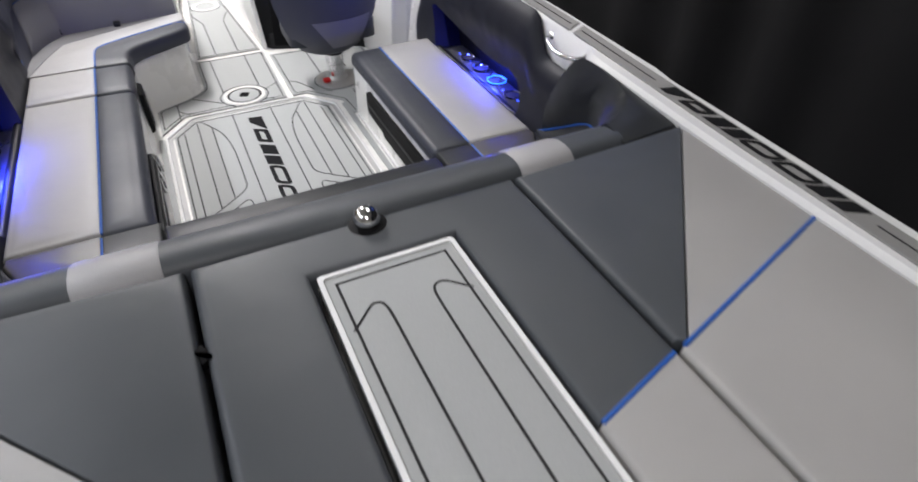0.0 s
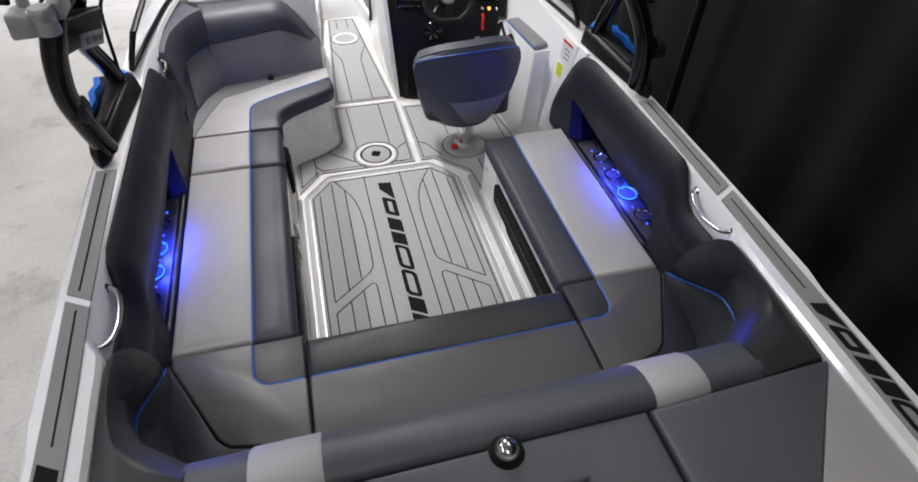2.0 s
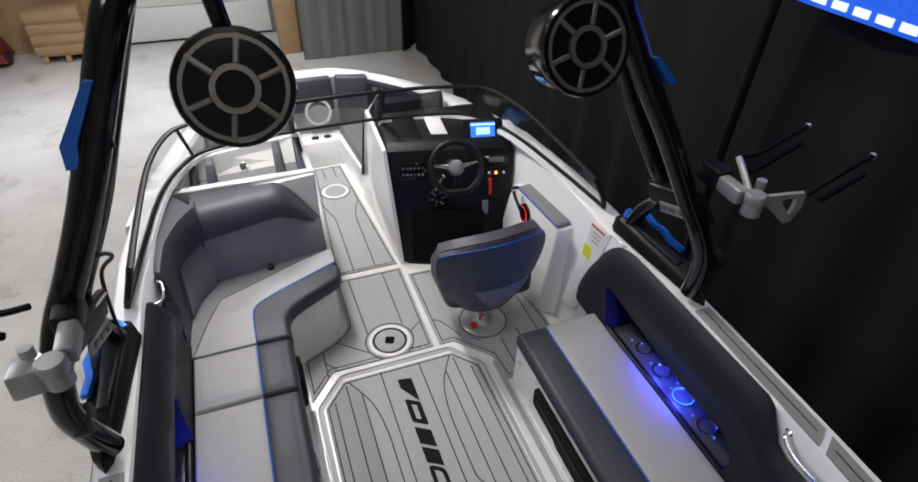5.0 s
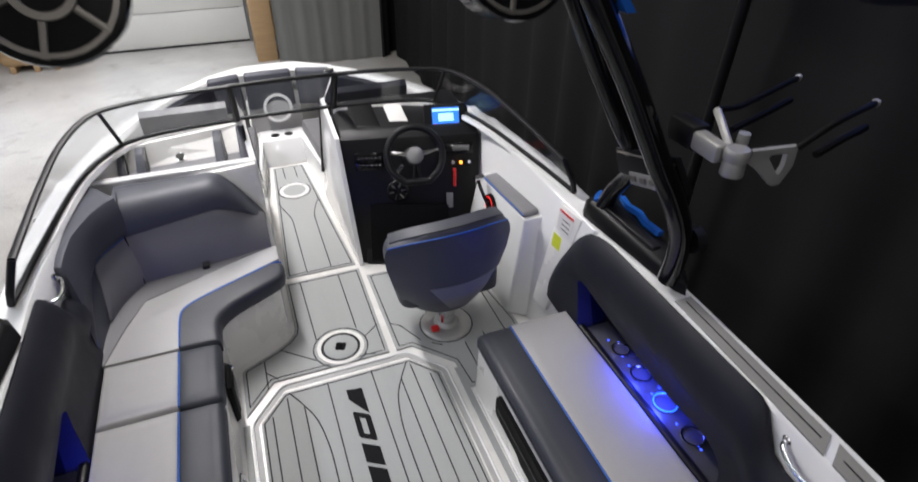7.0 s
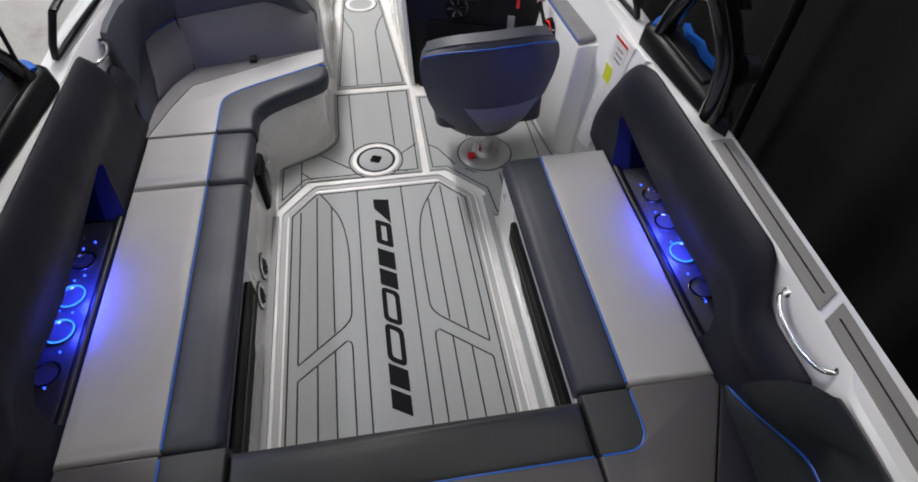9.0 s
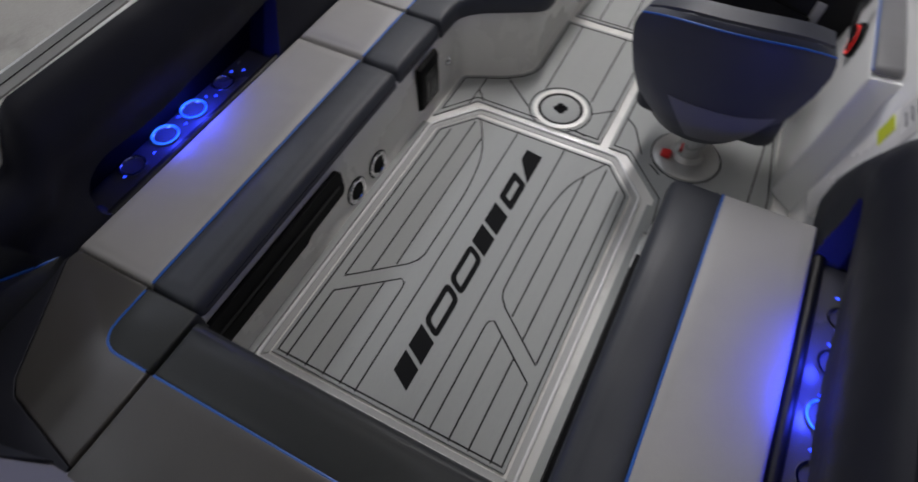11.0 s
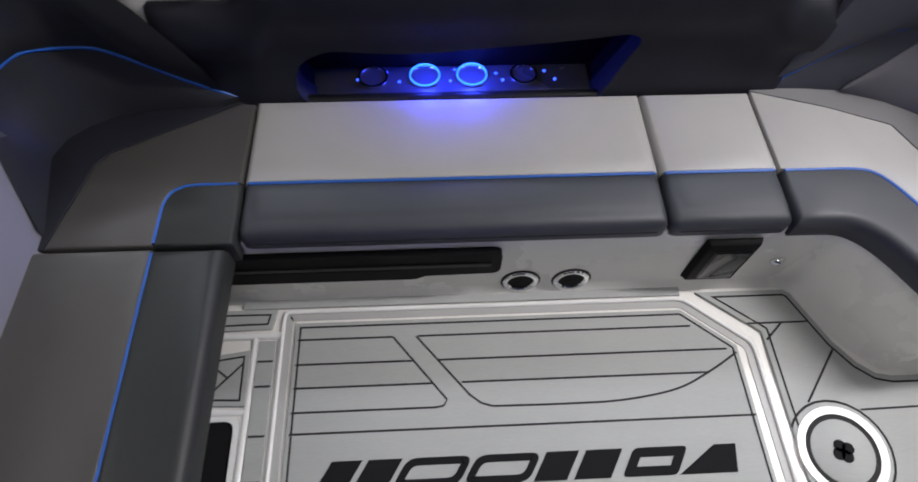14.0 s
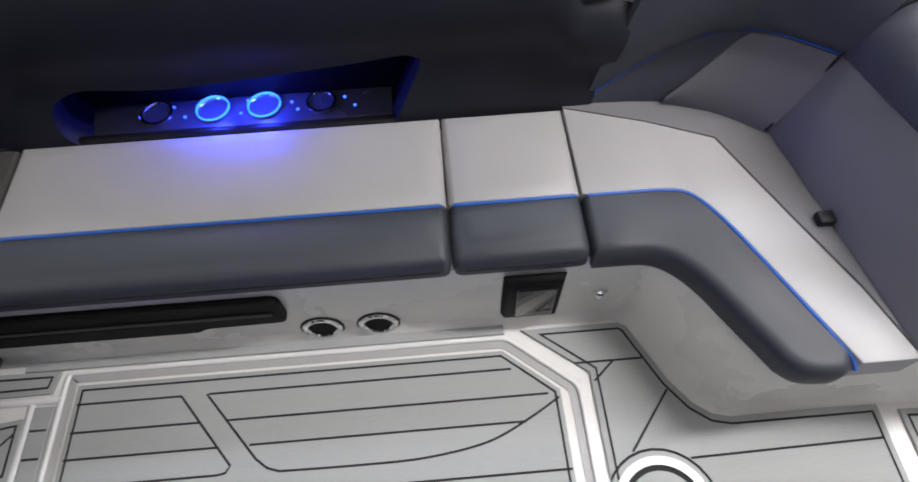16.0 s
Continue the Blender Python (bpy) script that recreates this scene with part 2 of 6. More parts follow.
def box(x0, x1, y0, y1, z0, z1, bevel=0.0, segments=2):
    bm = add_box(bmesh.new(), x0, x1, y0, y1, z0, z1)
    if bevel:
        bmesh.ops.recalc_face_normals(bm, faces=bm.faces)
        bmesh.ops.bevel(bm, geom=bm.edges[:], offset=bevel, segments=segments, affect="EDGES", profile=0.5)
    return bm


def moved(bm, m):
    bmesh.ops.transform(bm, matrix=m, verts=bm.verts)
    return bm


def hull8(bottom, top, bevel=0.0):
    """A solid between two rings of corners."""
    bm = loft([bottom, top])
    if bevel:
        bmesh.ops.recalc_face_normals(bm, faces=bm.faces)
        bmesh.ops.bevel(bm, geom=bm.edges[:], offset=bevel, segments=2, affect="EDGES", profile=0.5)
    return bm


def add_tube(bm, pts, r, n=10, mat=0, squash=1.0):
    pts = [Vector(p) for p in pts]
    rad = r if isinstance(r, (list, tuple)) else [r] * len(pts)
    up = Vector((0, 0, 1))
    d = (pts[1] - pts[0]).normalized()
    if abs(d.dot(up)) > 0.95:
        up = Vector((0, 1, 0))
    side = d.cross(up).normalized()
    rings = []
    for i, p in enumerate(pts):
        a = pts[max(i - 1, 0)]
        b = pts[min(i + 1, len(pts) - 1)]
        d = (b - a).normalized()
        side = (side - d * side.dot(d)).normalized()
        top = side.cross(d)
        rings.append([p + (side * math.cos(2 * math.pi * k / n) + top * math.sin(2 * math.pi * k / n) * squash) * rad[i]
                      for k in range(n)])
    return add_loft(bm, rings, mat=mat)


def tube(pts, r, n=10, squash=1.0):
    return add_tube(bmesh.new(), pts, r, n, 0, squash)


def spline(pts, steps=6):
    """A smooth line through the points."""
    pts = [Vector(p) for p in pts]
    out = []
    for i in range(len(pts) - 1):
        p0, p1, p2, p3 = pts[max(i - 1, 0)], pts[i], pts[i + 1], pts[min(i + 2, len(pts) - 1)]
        for k in range(steps):
            t = k / steps
            out.append(0.5 * ((2 * p1) + (p2 - p0) * t + (2 * p0 - 5 * p1 + 4 * p2 - p3) * t * t
                              + (3 * p1 - p0 - 3 * p2 + p3) * t ** 3))
    out.append(pts[-1])
    return out


def lathe(profile, at=(0, 0, 0), turn=None, n=32):
    """A turned solid: (radius, height) rows from its foot to its top."""
    rings = [[(r * math.cos(2 * math.pi * k / n), r * math.sin(2 * math.pi * k / n), z) for k in range(n)] for r, z in profile]
    bm = loft(rings)
    if turn is not None:
        moved(bm, turn)
    return moved(bm, Matrix.Translation(at))


def rounded(poly, radii, steps=5):
    """The polygon with its corners rounded."""
    out = []
    n = len(poly)
    for i, p in enumerate(poly):
        r = radii[i] if isinstance(radii, (list, tuple)) else radii
        if r <= 0:
            out.append(tuple(p))
            continue
        p, a, b = Vector(p), Vector(poly[i - 1]), Vector(poly[(i + 1) % n])
        u, v = (a - p), (b - p)
        r = min(r, u.length * 0.45, v.length * 0.45)
        q0, q1 = p + u.normalized() * r, p + v.normalized() * r
        for k in range(steps + 1):
            t = k / steps
            q = q0 * (1 - t) ** 2 + p * 2 * t * (1 - t) + q1 * t * t
            out.append((q.x, q.y))
    return out


def inset(poly, d):
    """The polygon drawn in by d on each edge (d: one number or one for each edge)."""
    n = len(poly)
    area = sum(poly[i][0] * poly[(i + 1) % n][1] - poly[(i + 1) % n][0] * poly[i][1] for i in range(n))
    sgn = 1 if area > 0 else -1
    ds = d if isinstance(d, (list, tuple)) else [d] * n
    lines = []
    for i in range(n):
        a, b = Vector(poly[i]), Vector(poly[(i + 1) % n])
        t = (b - a).normalized()
        nrm = Vector((-t.y, t.x)) * sgn
        lines.append((a + nrm * ds[i], t))
    out = []
    for i in range(n):
        (p, t), (q, u) = lines[i - 1], lines[i]
        den = t.x * u.y - t.y * u.x
        if abs(den) < 1e-4:
            out.append((q.x, q.y))
        else:
            k = ((q.x - p.x) * u.y - (q.y - p.y) * u.x) / den
            w = p + t * k
            out.append((w.x, w.y))
    # edges that have turned over close up to the point where their neighbours meet
    gone = []
    for i in range(n):
        e = Vector(out[(i + 1) % n]) - Vector(out[i])
        gone.append(e.dot(lines[i][1]) < 1e-6)
    if any(gone) and not all(gone):
        i0 = next(i for i in range(n) if not gone[i])
        i = 0
        while i < n:
            j = (i0 + i) % n
            if not gone[j]:
                i += 1
                continue
            k = i
            while gone[(i0 + k) % n]:
                k += 1
            (p, t), (q, u) = lines[(j - 1) % n], lines[(i0 + k) % n]
            den = t.x * u.y - t.y * u.x
            if abs(den) > 0.05:
                m = ((q.x - p.x) * u.y - (q.y - p.y) * u.x) / den
                w = p + t * m
                hit = (w.x, w.y)
            else:
                hit = out[j]
            for c in range(i, k + 1):
                out[(i0 + c) % n] = hit
            i = k
    return out


def add_pad(bm, poly, z0, z1, r=0.02, d=0.025, crown=0.004, mat=0, steps=4, undercut=0.0):
    """A stuffed pad over a plan: upright sides, rounded shoulders, a slight crown."""
    n = len(poly)
    ds = d if isinstance(d, (list, tuple)) else [d] * n
    rings = [[(x, y, z0) for x, y in inset(poly, undercut)]] if undercut else [[(x, y, z0) for x, y in poly]]
    if undercut:
        rings.append([(x, y, z0 + 0.02) for x, y in poly])
    for k in range(steps + 1):
        a = math.pi / 2 * k / steps
        rings.append([(x, y, z1 - r + r * math.sin(a)) for x, y in inset(poly, [e * (1 - math.cos(a)) for e in ds])])
    if crown:
        rings.append([(x, y, z1 + crown * 0.6) for x, y in inset(poly, [e + 0.012 for e in ds])])
        rings.append([(x, y, z1 + crown) for x, y in inset(poly, [e + 0.035 for e in ds])])
    return add_loft(bm, rings, mat=mat)


def pad(poly, z0, z1, **k):
    return add_pad(bmesh.new(), poly, z0, z1, **k)


def prism(poly, z0, z1, bevel=0.0):
    if bevel:
        return loft([[(x, y, z0) for x, y in poly], [(x, y, z1 - bevel) for x, y in poly],
                     [(x, y, z1) for x, y in inset(poly, bevel)]])
    return loft([[(x, y, z0) for x, y in poly], [(x, y, z1) for x, y in poly]])


def ribbon(line, w, z0, z1, bm=None, mat=0):
    """A low straight-sided strip of width w along a line of the plan."""
    line = [Vector((p[0], p[1])) for p in line]
    left, right = [], []
    for i, p in enumerate(line):
        a, b = line[max(i - 1, 0)], line[min(i + 1, len(line) - 1)]
        t = (b - a).normalized()
        nrm = Vector((-t.y, t.x)) * (w / 2)
        left.append(p + nrm)
        right.append(p - nrm)
    rings = [[(l.x, l.y, z0), (r.x, r.y, z0), (r.x, r.y, z1), (l.x, l.y, z1)] for l, r in zip(left, right)]
    return add_loft(bm or bmesh.new(), rings, mat=mat)


def cut(body, cutter, mats):
    """The body with the cutter's solid taken out; the cut faces keep the cutter's material slot."""
    pair = []
    for bm in (body, cutter):
        bmesh.ops.recalc_face_normals(bm, faces=bm.faces)
        me = bpy.data.meshes.new("cut")
        bm.to_mesh(me)
        bm.free()
        for m in mats:
            me.materials.append(m)
        pair.append(new("cut", me))
    mod = pair[0].modifiers.new("cut", "BOOLEAN")
    mod.operation, mod.solver, mod.object, mod.use_self = "DIFFERENCE", "EXACT", pair[1], True
    deps = bpy.context.evaluated_depsgraph_get()
    me = bpy.data.meshes.new_from_object(pair[0].evaluated_get(deps))
    for ob in pair:
        old = ob.data
        bpy.data.objects.remove(ob)
        bpy.data.meshes.remove(old)
    bm = bmesh.new()
    bm.from_mesh(me)
    bpy.data.meshes.remove(me)
    return bm


def oval(cx, cy, rx, ry, n=28):
    return [(cx + rx * math.cos(2 * math.pi * k / n), cy + ry * math.sin(2 * math.pi * k / n)) for k in range(n)]


def add_ring(bm, outer, inner, z0, z1, mat=0):
    rows = [[(x, y, z0) for x, y in outer], [(x, y, z1) for x, y in outer], [(x, y, z1) for x, y in inner],
            [(x, y, z0) for x, y in inner], [(x, y, z0) for x, y in outer]]
    return add_loft(bm, rows, cap=False, mat=mat)


def flip(poly, s):
    return [(x * s, y) for x, y in poly]

# ---- the showroom ----
solo("ground", box(-9, 6, -9, 10, GROUND - 0.1, GROUND), CONCRETE, "pale sealed concrete showroom floor", "floor", kind="structure")
solo("ceiling", box(-9, 6, -9, 10, CEIL, CEIL + 0.1), WALL_PAINT, "plain painted ceiling", "ceiling", kind="structure")
solo("wall_west", box(-9.2, -9, -9, 10, GROUND, CEIL), WALL_PAINT, "plain painted wall", "wall", kind="structure")
solo("wall_east", box(6, 6.2, -9, 10, GROUND, CEIL), WALL_PAINT, "plain painted wall", "wall", kind="structure")
solo("wall_south", box(-9, 6, -9.2, -9, GROUND, CEIL), WALL_PAINT, "plain painted wall", "wall", kind="structure")
# north wall with the opening of the roller door
wall = bmesh.new()
add_box(wall, -9, -2.35, 8.62, 8.8, GROUND, CEIL)
add_box(wall, 0.16, 6, 8.62, 8.8, GROUND, CEIL)
add_box(wall, -2.35, 0.16, 8.62, 8.8, 2.4, CEIL)
north = solo("wall_north", wall, WOOD, "plywood-clad wall beside the roller door", "wall", kind="structure")
door = thing("door_1", (-1.1, 8.6, GROUND), "closed white panelled roller door", "door", kind="structure")
for k in range(6):
    part("panel", box(-2.35, 0.09, 8.58, 8.62, GROUND + 0.03 + 0.53 * k, GROUND + 0.55 + 0.53 * k, 0.008), DOOR_WHITE, door)
part("seal", box(-2.35, 0.09, 8.575, 8.61, GROUND, GROUND + 0.028), BLACK, door, "black rubber bottom seal")
part("frame", box(0.09, 0.16, 8.54, 8.64, GROUND, 2.4), STEEL_GREY, door, "grey steel door jamb")
for dx in (-1.55, -0.75):
    part("plate", loft([[(dx - 0.035, y, 0.03), (dx, y, -0.05), (dx + 0.035, y, 0.03), (dx, y, 0.11)] for y in (8.575, 8.581)]),
         STEEL_GREY, door, "small grey diamond plate")


def drape(name, x0, y0, x1, y1, z1, waves, depth, mat, label):
    """A hanging cloth in folds between two points of the plan."""
    a, b = Vector((x0, y0, 0)), Vector((x1, y1, 0))
    t = (b - a).normalized()
    nrm = Vector((-t.y, t.x, 0))
    rows = []
    for z, loose in ((GROUND + 0.01, 1.25), (GROUND + 1.2, 1.0), (z1, 0.8)):
        front, back = [], []
        for k in range(waves * 8 + 1):
            u = k / (waves * 8)
            w = math.sin(u * waves * 2 * math.pi + 0.8 * math.sin(u * 17)) * depth * loose * (0.7 + 0.5 * math.sin(u * 31 + 1))
            p = a.lerp(b, u) + nrm * w
            front.append((p.x, p.y, z))
            back.append((p.x - nrm.x * 0.012, p.y - nrm.y * 0.012, z))
        rows.append(front + back[::-1])
    return solo(name, loft(rows), mat, label, "curtain", sharp=60)


drape("curtain", 2.25, -7.5, 2.25, 7.3, 3.6, 26, 0.05, CURTAIN_BLACK, "long black drape hanging in soft folds beside the boat")
drape("curtain", 0.42, 7.05, 2.05, 7.05, 3.6, 7, 0.012, CURTAIN_GREY, "grey drape hanging to the concrete floor")
drape("curtain", 2.0, 6.95, 2.4, 7.5, 3.6, 3, 0.03, CURTAIN_BLACK, "black drape closing the corner")
pole = thing("drape_support", (2.12, 0.2, GROUND), "black steel upright in front of the black drape", "stand")
part("post", tube([(2.12, 0.22, GROUND + 0.02), (2.08, 0.15, 0.9), (2.04, 0.08, 1.9), (2.0, 0.02, 3.2)], 0.03), BLACK_SATIN, pole)
part("foot", box(1.95, 2.2, 0.05, 0.4, GROUND, GROUND + 0.025, 0.006), BLACK_SATIN, pole)
sign = thing("lit_banner", (2.15, -0.5, 1.85), "glowing blue banner with pale unreadable lettering", "sign")
part("panel", box(2.10, 2.13, -1.35, 0.02, 1.81, 2.2, 0.005), SIGN_BLUE, sign)
for k in range(11):
    part("lettering", box(2.094, 2.099, -1.3 + 0.115 * k, -1.22 + 0.115 * k, 1.832, 1.868), SIGN_WHITE, sign)

for tx, ty, power in TUBES:
    lamp = thing("ceiling_lamp", (tx, ty, CEIL), "long white strip lamp under the ceiling", "lamp", "ceiling lamps")
    part("housing", box(tx - 0.2, tx + 0.2, ty - 1.15, ty + 1.15, CEIL - 0.06, CEIL, 0.01), DOOR_WHITE, lamp)
    for dx in (-0.1, 0.1):
        part("tube", tube([(tx + dx, ty - 1.1, CEIL - 0.08), (tx + dx, ty + 1.1, CEIL - 0.08)], 0.015), LAMP_GLOW, lamp)

# things stored by the far wall
crate = thing("wooden_crate", (-3.0, 9.0 - 0.9, GROUND), "open plywood crate on the showroom floor", "crate")
part("side", box(-3.35, -2.65, 8.05, 8.45, GROUND + 0.1, GROUND + 0.75, 0.01), WOOD, crate)
for dx in (-3.3, -3.0, -2.74):
    part("skid", box(dx, dx + 0.07, 8.02, 8.47, GROUND, GROUND + 0.1, 0.005), WOOD, crate)
for k in range(4):
    part("slat", box(-3.36, -2.64, 8.035, 8.05, GROUND + 0.13 + 0.16 * k, GROUND + 0.25 + 0.16 * k, 0.004), WOOD, crate)
mower = thing("floor_machine", (-4.0, 8.2, GROUND), "red and black floor machine with an upright handle", "machine")
part("body", loft([[(-4.25, 8.0, GROUND + 0.08), (-3.75, 8.0, GROUND + 0.08), (-3.75, 8.5, GROUND + 0.08), (-4.25, 8.5, GROUND + 0.08)],
                   [(-4.2, 8.02, GROUND + 0.3), (-3.8, 8.02, GROUND + 0.3), (-3.85, 8.45, GROUND + 0.4), (-4.15, 8.45, GROUND + 0.4)]]), DULL_RED, mower)
part("handle", tube(spline([(-4.15, 8.3, GROUND + 0.5), (-4.3, 8.4, GROUND + 1.0), (-4.0, 8.45, GROUND + 1.1), (-3.7, 8.4, GROUND + 1.0), (-3.85, 8.3, GROUND + 0.5)]), 0.02), BLACK, mower)
for dx in (-4.22, -3.78):
    part("wheel", lathe([(0.03, -0.03), (0.1, -0.03), (0.1, 0.03), (0.03, 0.03)], (dx, 8.2, GROUND + 0.1), Matrix.Rotation(radians(90), 4, "Y"), 20), BLACK, mower)
carton = thing("cardboard_box", (0.3, 7.6, GROUND), "brown cardboard box standing behind the grey drape", "box")
part("body", box(0.12, 0.42, 7.4, 7.9, GROUND, GROUND + 1.3, 0.006), WOOD, carton)

# ---- the boat: hull, deck and floor ----
boat = thing("boat_hull", (0, 0, GROUND), "white fibreglass boat hull with a broad deck edge", "boat")


def sheer(y):
    """Half breadth of the deck edge, and its height."""
    rows = ((-9, 0.9, 0.828), (-3.9, 1.08, 0.828), (-3.0, 1.15, 0.828), (-2.5, 1.165, 0.828), (-2.07, 1.178, 0.828), (-1.97, 1.195, 0.828), (-1.4, 1.215, 0.828), (-0.9, 1.228, 0.828), (0.3, 1.232, 0.828), (0.9, 1.17, 0.826), (1.4, 1.07, 0.79), (1.81, 0.98, 0.74), (2.235, 0.81, 0.69), (2.55, 0.6, 0.66), (2.72, 0.43, 0.65), (2.85, 0.22, 0.645), (9, 0.2, 0.645))
    for (ya, wa, ha), (yb, wb, hb) in zip(rows, rows[1:]):
        if y <= yb:
            u = (y - ya) / (yb - ya)
            return wa + (wb - wa) * u, ha + (hb - ha) * u


STATIONS = [-3.9, -3.0, -2.5, -2.07, -1.97, -1.4, -1.0, 0.0, 0.3, 0.6, 0.9, 1.2, 1.5, 1.81, 2.05, 2.235, 2.4, 2.55, 2.65, 2.72, 2.8, 2.85]
for s in (-1, 1):
    rings = []
    for y in STATIONS:
        w, h = sheer(y)
        low = max(0.06, w - 0.10)
        rings.append([(s * (w - 0.008), y, h - 0.05), (s * (w - 0.004), y, h - 0.012), (s * w, y, h - 0.02), (s * (w + 0.012), y, h - 0.06),
                      (s * (w + 0.004), y, h - 0.10), (s * (w + 0.003), y, h - 0.5), (s * low, y, -0.15), (s * max(0.03, low * 0.6), y, -0.5),
                      (s * 0.02, y, -0.62), (s * 0.02, y, -0.58), (s * max(0.02, low * 0.55), y, -0.45), (s * (low - 0.03), y, -0.13), (s * (w - 0.006), y, h - 0.5)])
    part("hull_side", loft(rings), GEL, boat)

# deck edge between the cockpit and the hull's side
for s in (-1, 1):
    rings = []
    for y, inner, low in ((-3.9, 0.985, 0.985), (-3.0, 0.993, 0.993), (-2.5, 1.0, 1.0), (-2.4, 1.004, 1.004), (-2.3, 1.008, 1.008), (-2.07, 1.02, 1.018), (-1.97, 1.026, 1.024), (-1.83, 1.033, 1.03), (-1.775, 1.04, 1.038), (-1.735, 1.066, 1.05), (-1.69, 1.084, 1.075), (-1.5, 1.092, 1.082), (-1.43, 1.093, 1.085), (-1.36, 1.093, 1.09), (-0.3, 1.093, 1.09),
                          (-0.06, 1.10, 1.09), (0.02, 1.098, 1.08), (0.15, 1.094, 1.08), (0.21, 1.085, 1.07), (0.4, 1.075, 1.07), (0.9, 1.06, 1.055)):
        w, h = sheer(y)
        rings.append([(s * low, y, h - 0.24), (s * low, y, h - 0.17), (s * (low * 0.7 + inner * 0.3), y, h - 0.10), (s * inner, y, h - 0.014), (s * (inner + 0.012), y, h), (s * (w - 0.015), y, h),
                      (s * (w - 0.001), y, h - 0.015), (s * (w - 0.001), y, h - 0.24)])
    part("deck_edge", loft(rings), GEL, boat)
    rail = bmesh.new()
    add_tube(rail, [(s * (sheer(y)[0] + 0.006), y, sheer(y)[1] - 0.065) for y in STATIONS], 0.014, 8)
    part("rub_rail", rail, BLACK_SATIN, boat, "black rubbing rail")

# foredeck in front of the windscreen
for s in (-1, 1):
    rings = []
    for y in (0.9, 1.2, 1.45, 1.75, 2.05, 2.3, 2.5, 2.62):
        w, h = sheer(y)
        inner = w - 0.13
        rings.append([(s * inner, y, h - 0.35), (s * inner, y, h - 0.03), (s * (inner + 0.02), y, h - 0.005), (s * (w - 0.03), y, h + 0.002),
                      (s * (w - 0.001), y, h - 0.015), (s * (w - 0.001), y, h - 0.2)])
    part("foredeck", loft(rings), GEL, boat)
part("bow_deck", loft([[(x, y, z) for x, y in rounded([(-0.52, 2.64), (0.52, 2.64), (0.42, 2.73), (0.2, 2.86), (-0.2, 2.86), (-0.42, 2.73)], 0.05)] for z in (0.45, 0.64, 0.65)]), GEL, boat)
part("transom", box(-1.18, 1.18, -3.95, -3.85, -0.5, 0.72, 0.02), GEL, boat)
part("keel", box(-0.1, 0.1, -3.6, 2.4, GROUND, -0.55, 0.02), BLACK, boat, "black keel support")

floor = solo("floor", box(-1.16, 1.16, -2.3, 2.55, -0.04, 0.0), GEL_MAT, "white moulded fibreglass cockpit floor", "floor", kind="structure")

# ---- foam decking ----


def deck_mat(label, outline, grooves, z0=0.0, z1=0.010, border=0.02, holes=(), sheet=None):
    """A sheet of foam decking with routed dark grooves."""
    body = prism(outline, z0, z1, 0.0015)
    tool = bmesh.new()
    for g in grooves:
        ribbon(g, 0.0062, z1 - 0.004, z1 + 0.01, tool, 1)
    if border:
        ring = inset(outline, border)
        add_ring(tool, ring, inset(ring, 0.006), z1 - 0.004, z1 + 0.01, 1)
    for cx, cy, r0, r1 in holes:
        add_ring(tool, oval(cx, cy, r1, r1), oval(cx, cy, r0, r0), z1 - 0.004, z1 + 0.01, 1)
    look_of = [sheet or EVA, EVA_DARK]
    me = finish("foam", cut(body, tool, look_of), look_of)
    xs, ys = [p[0] for p in outline], [p[1] for p in outline]
    mat = thing("deck_mat", (sum(xs) / len(xs), sum(ys) / len(ys), z0), label, "floor mat", "deck mats")
    part("foam", me, None, mat)
    return mat


HATCH = [(-0.497, -1.44), (-0.497, -0.185), (-0.338, 0.005), (0.312, 0.008), (0.472, -0.17), (0.472, -1.44)]
rim = thing("floor_hatch", (0, -0.7, 0), "white moulded floor hatch rim with twin ridges", "hatch")
hr = rounded(HATCH, 0.025, 3)
for name, a in (("outer_ridge", 0.0058), ("inner_ridge", 0.0355)):
    line = inset(hr, a)
    part(name, tube([(x, y, 0.0055) for x, y in line + line[:2]], 0.0068, 10), GEL, rim)
part("channel", add_ring(bmesh.new(), inset(hr, 0.008), inset(hr, 0.034), 0.0, 0.003), RIM_SHADE, rim, "white channel greyed for the shade between the ridges")


def arc_line(pts, steps=8):
    return [(p.x, p.y) for p in spline([(x, y, 0) for x, y in pts], steps)]


MID = -0.011
lines = []
for s in (-1, 1):
    def half(pts):
        """Points of the port half, or their mirror about the hatch's middle line."""
        return [(MID + s * (x - MID), y) for x, y in pts]
    lines.append(half([(-0.121, -1.387), (-0.121, -0.058)]))
    lines.append(half([(-0.18, -1.387), (-0.18, -0.975), (-0.184, -0.953), (-0.201, -0.943), (-0.397, -1.10)]))
    for x, ya, yb, yc in ((-0.25, -0.982, -0.898, -0.16), (-0.32, -1.041, -0.964, -0.09), (-0.397, -1.10, -1.024, -0.183)):
        lines.append(half([(x, -1.387), (x, ya)]))
        lines.append(half([(x, yb), (x, yc)]))
    lines.append(half([(-0.397, -1.03), (-0.212, -0.877), (-0.187, -0.845)] + arc_line([(-0.177, -0.813), (-0.175, -0.608), (-0.179, -0.433), (-0.205, -0.269), (-0.256, -0.153), (-0.308, -0.062)])))
mat = deck_mat("grey foam deck mat with plank lines and a black inlay", inset(HATCH, [0.045, 0.045, 0.06, 0.045, 0.045, 0.045]), lines, border=0.012)


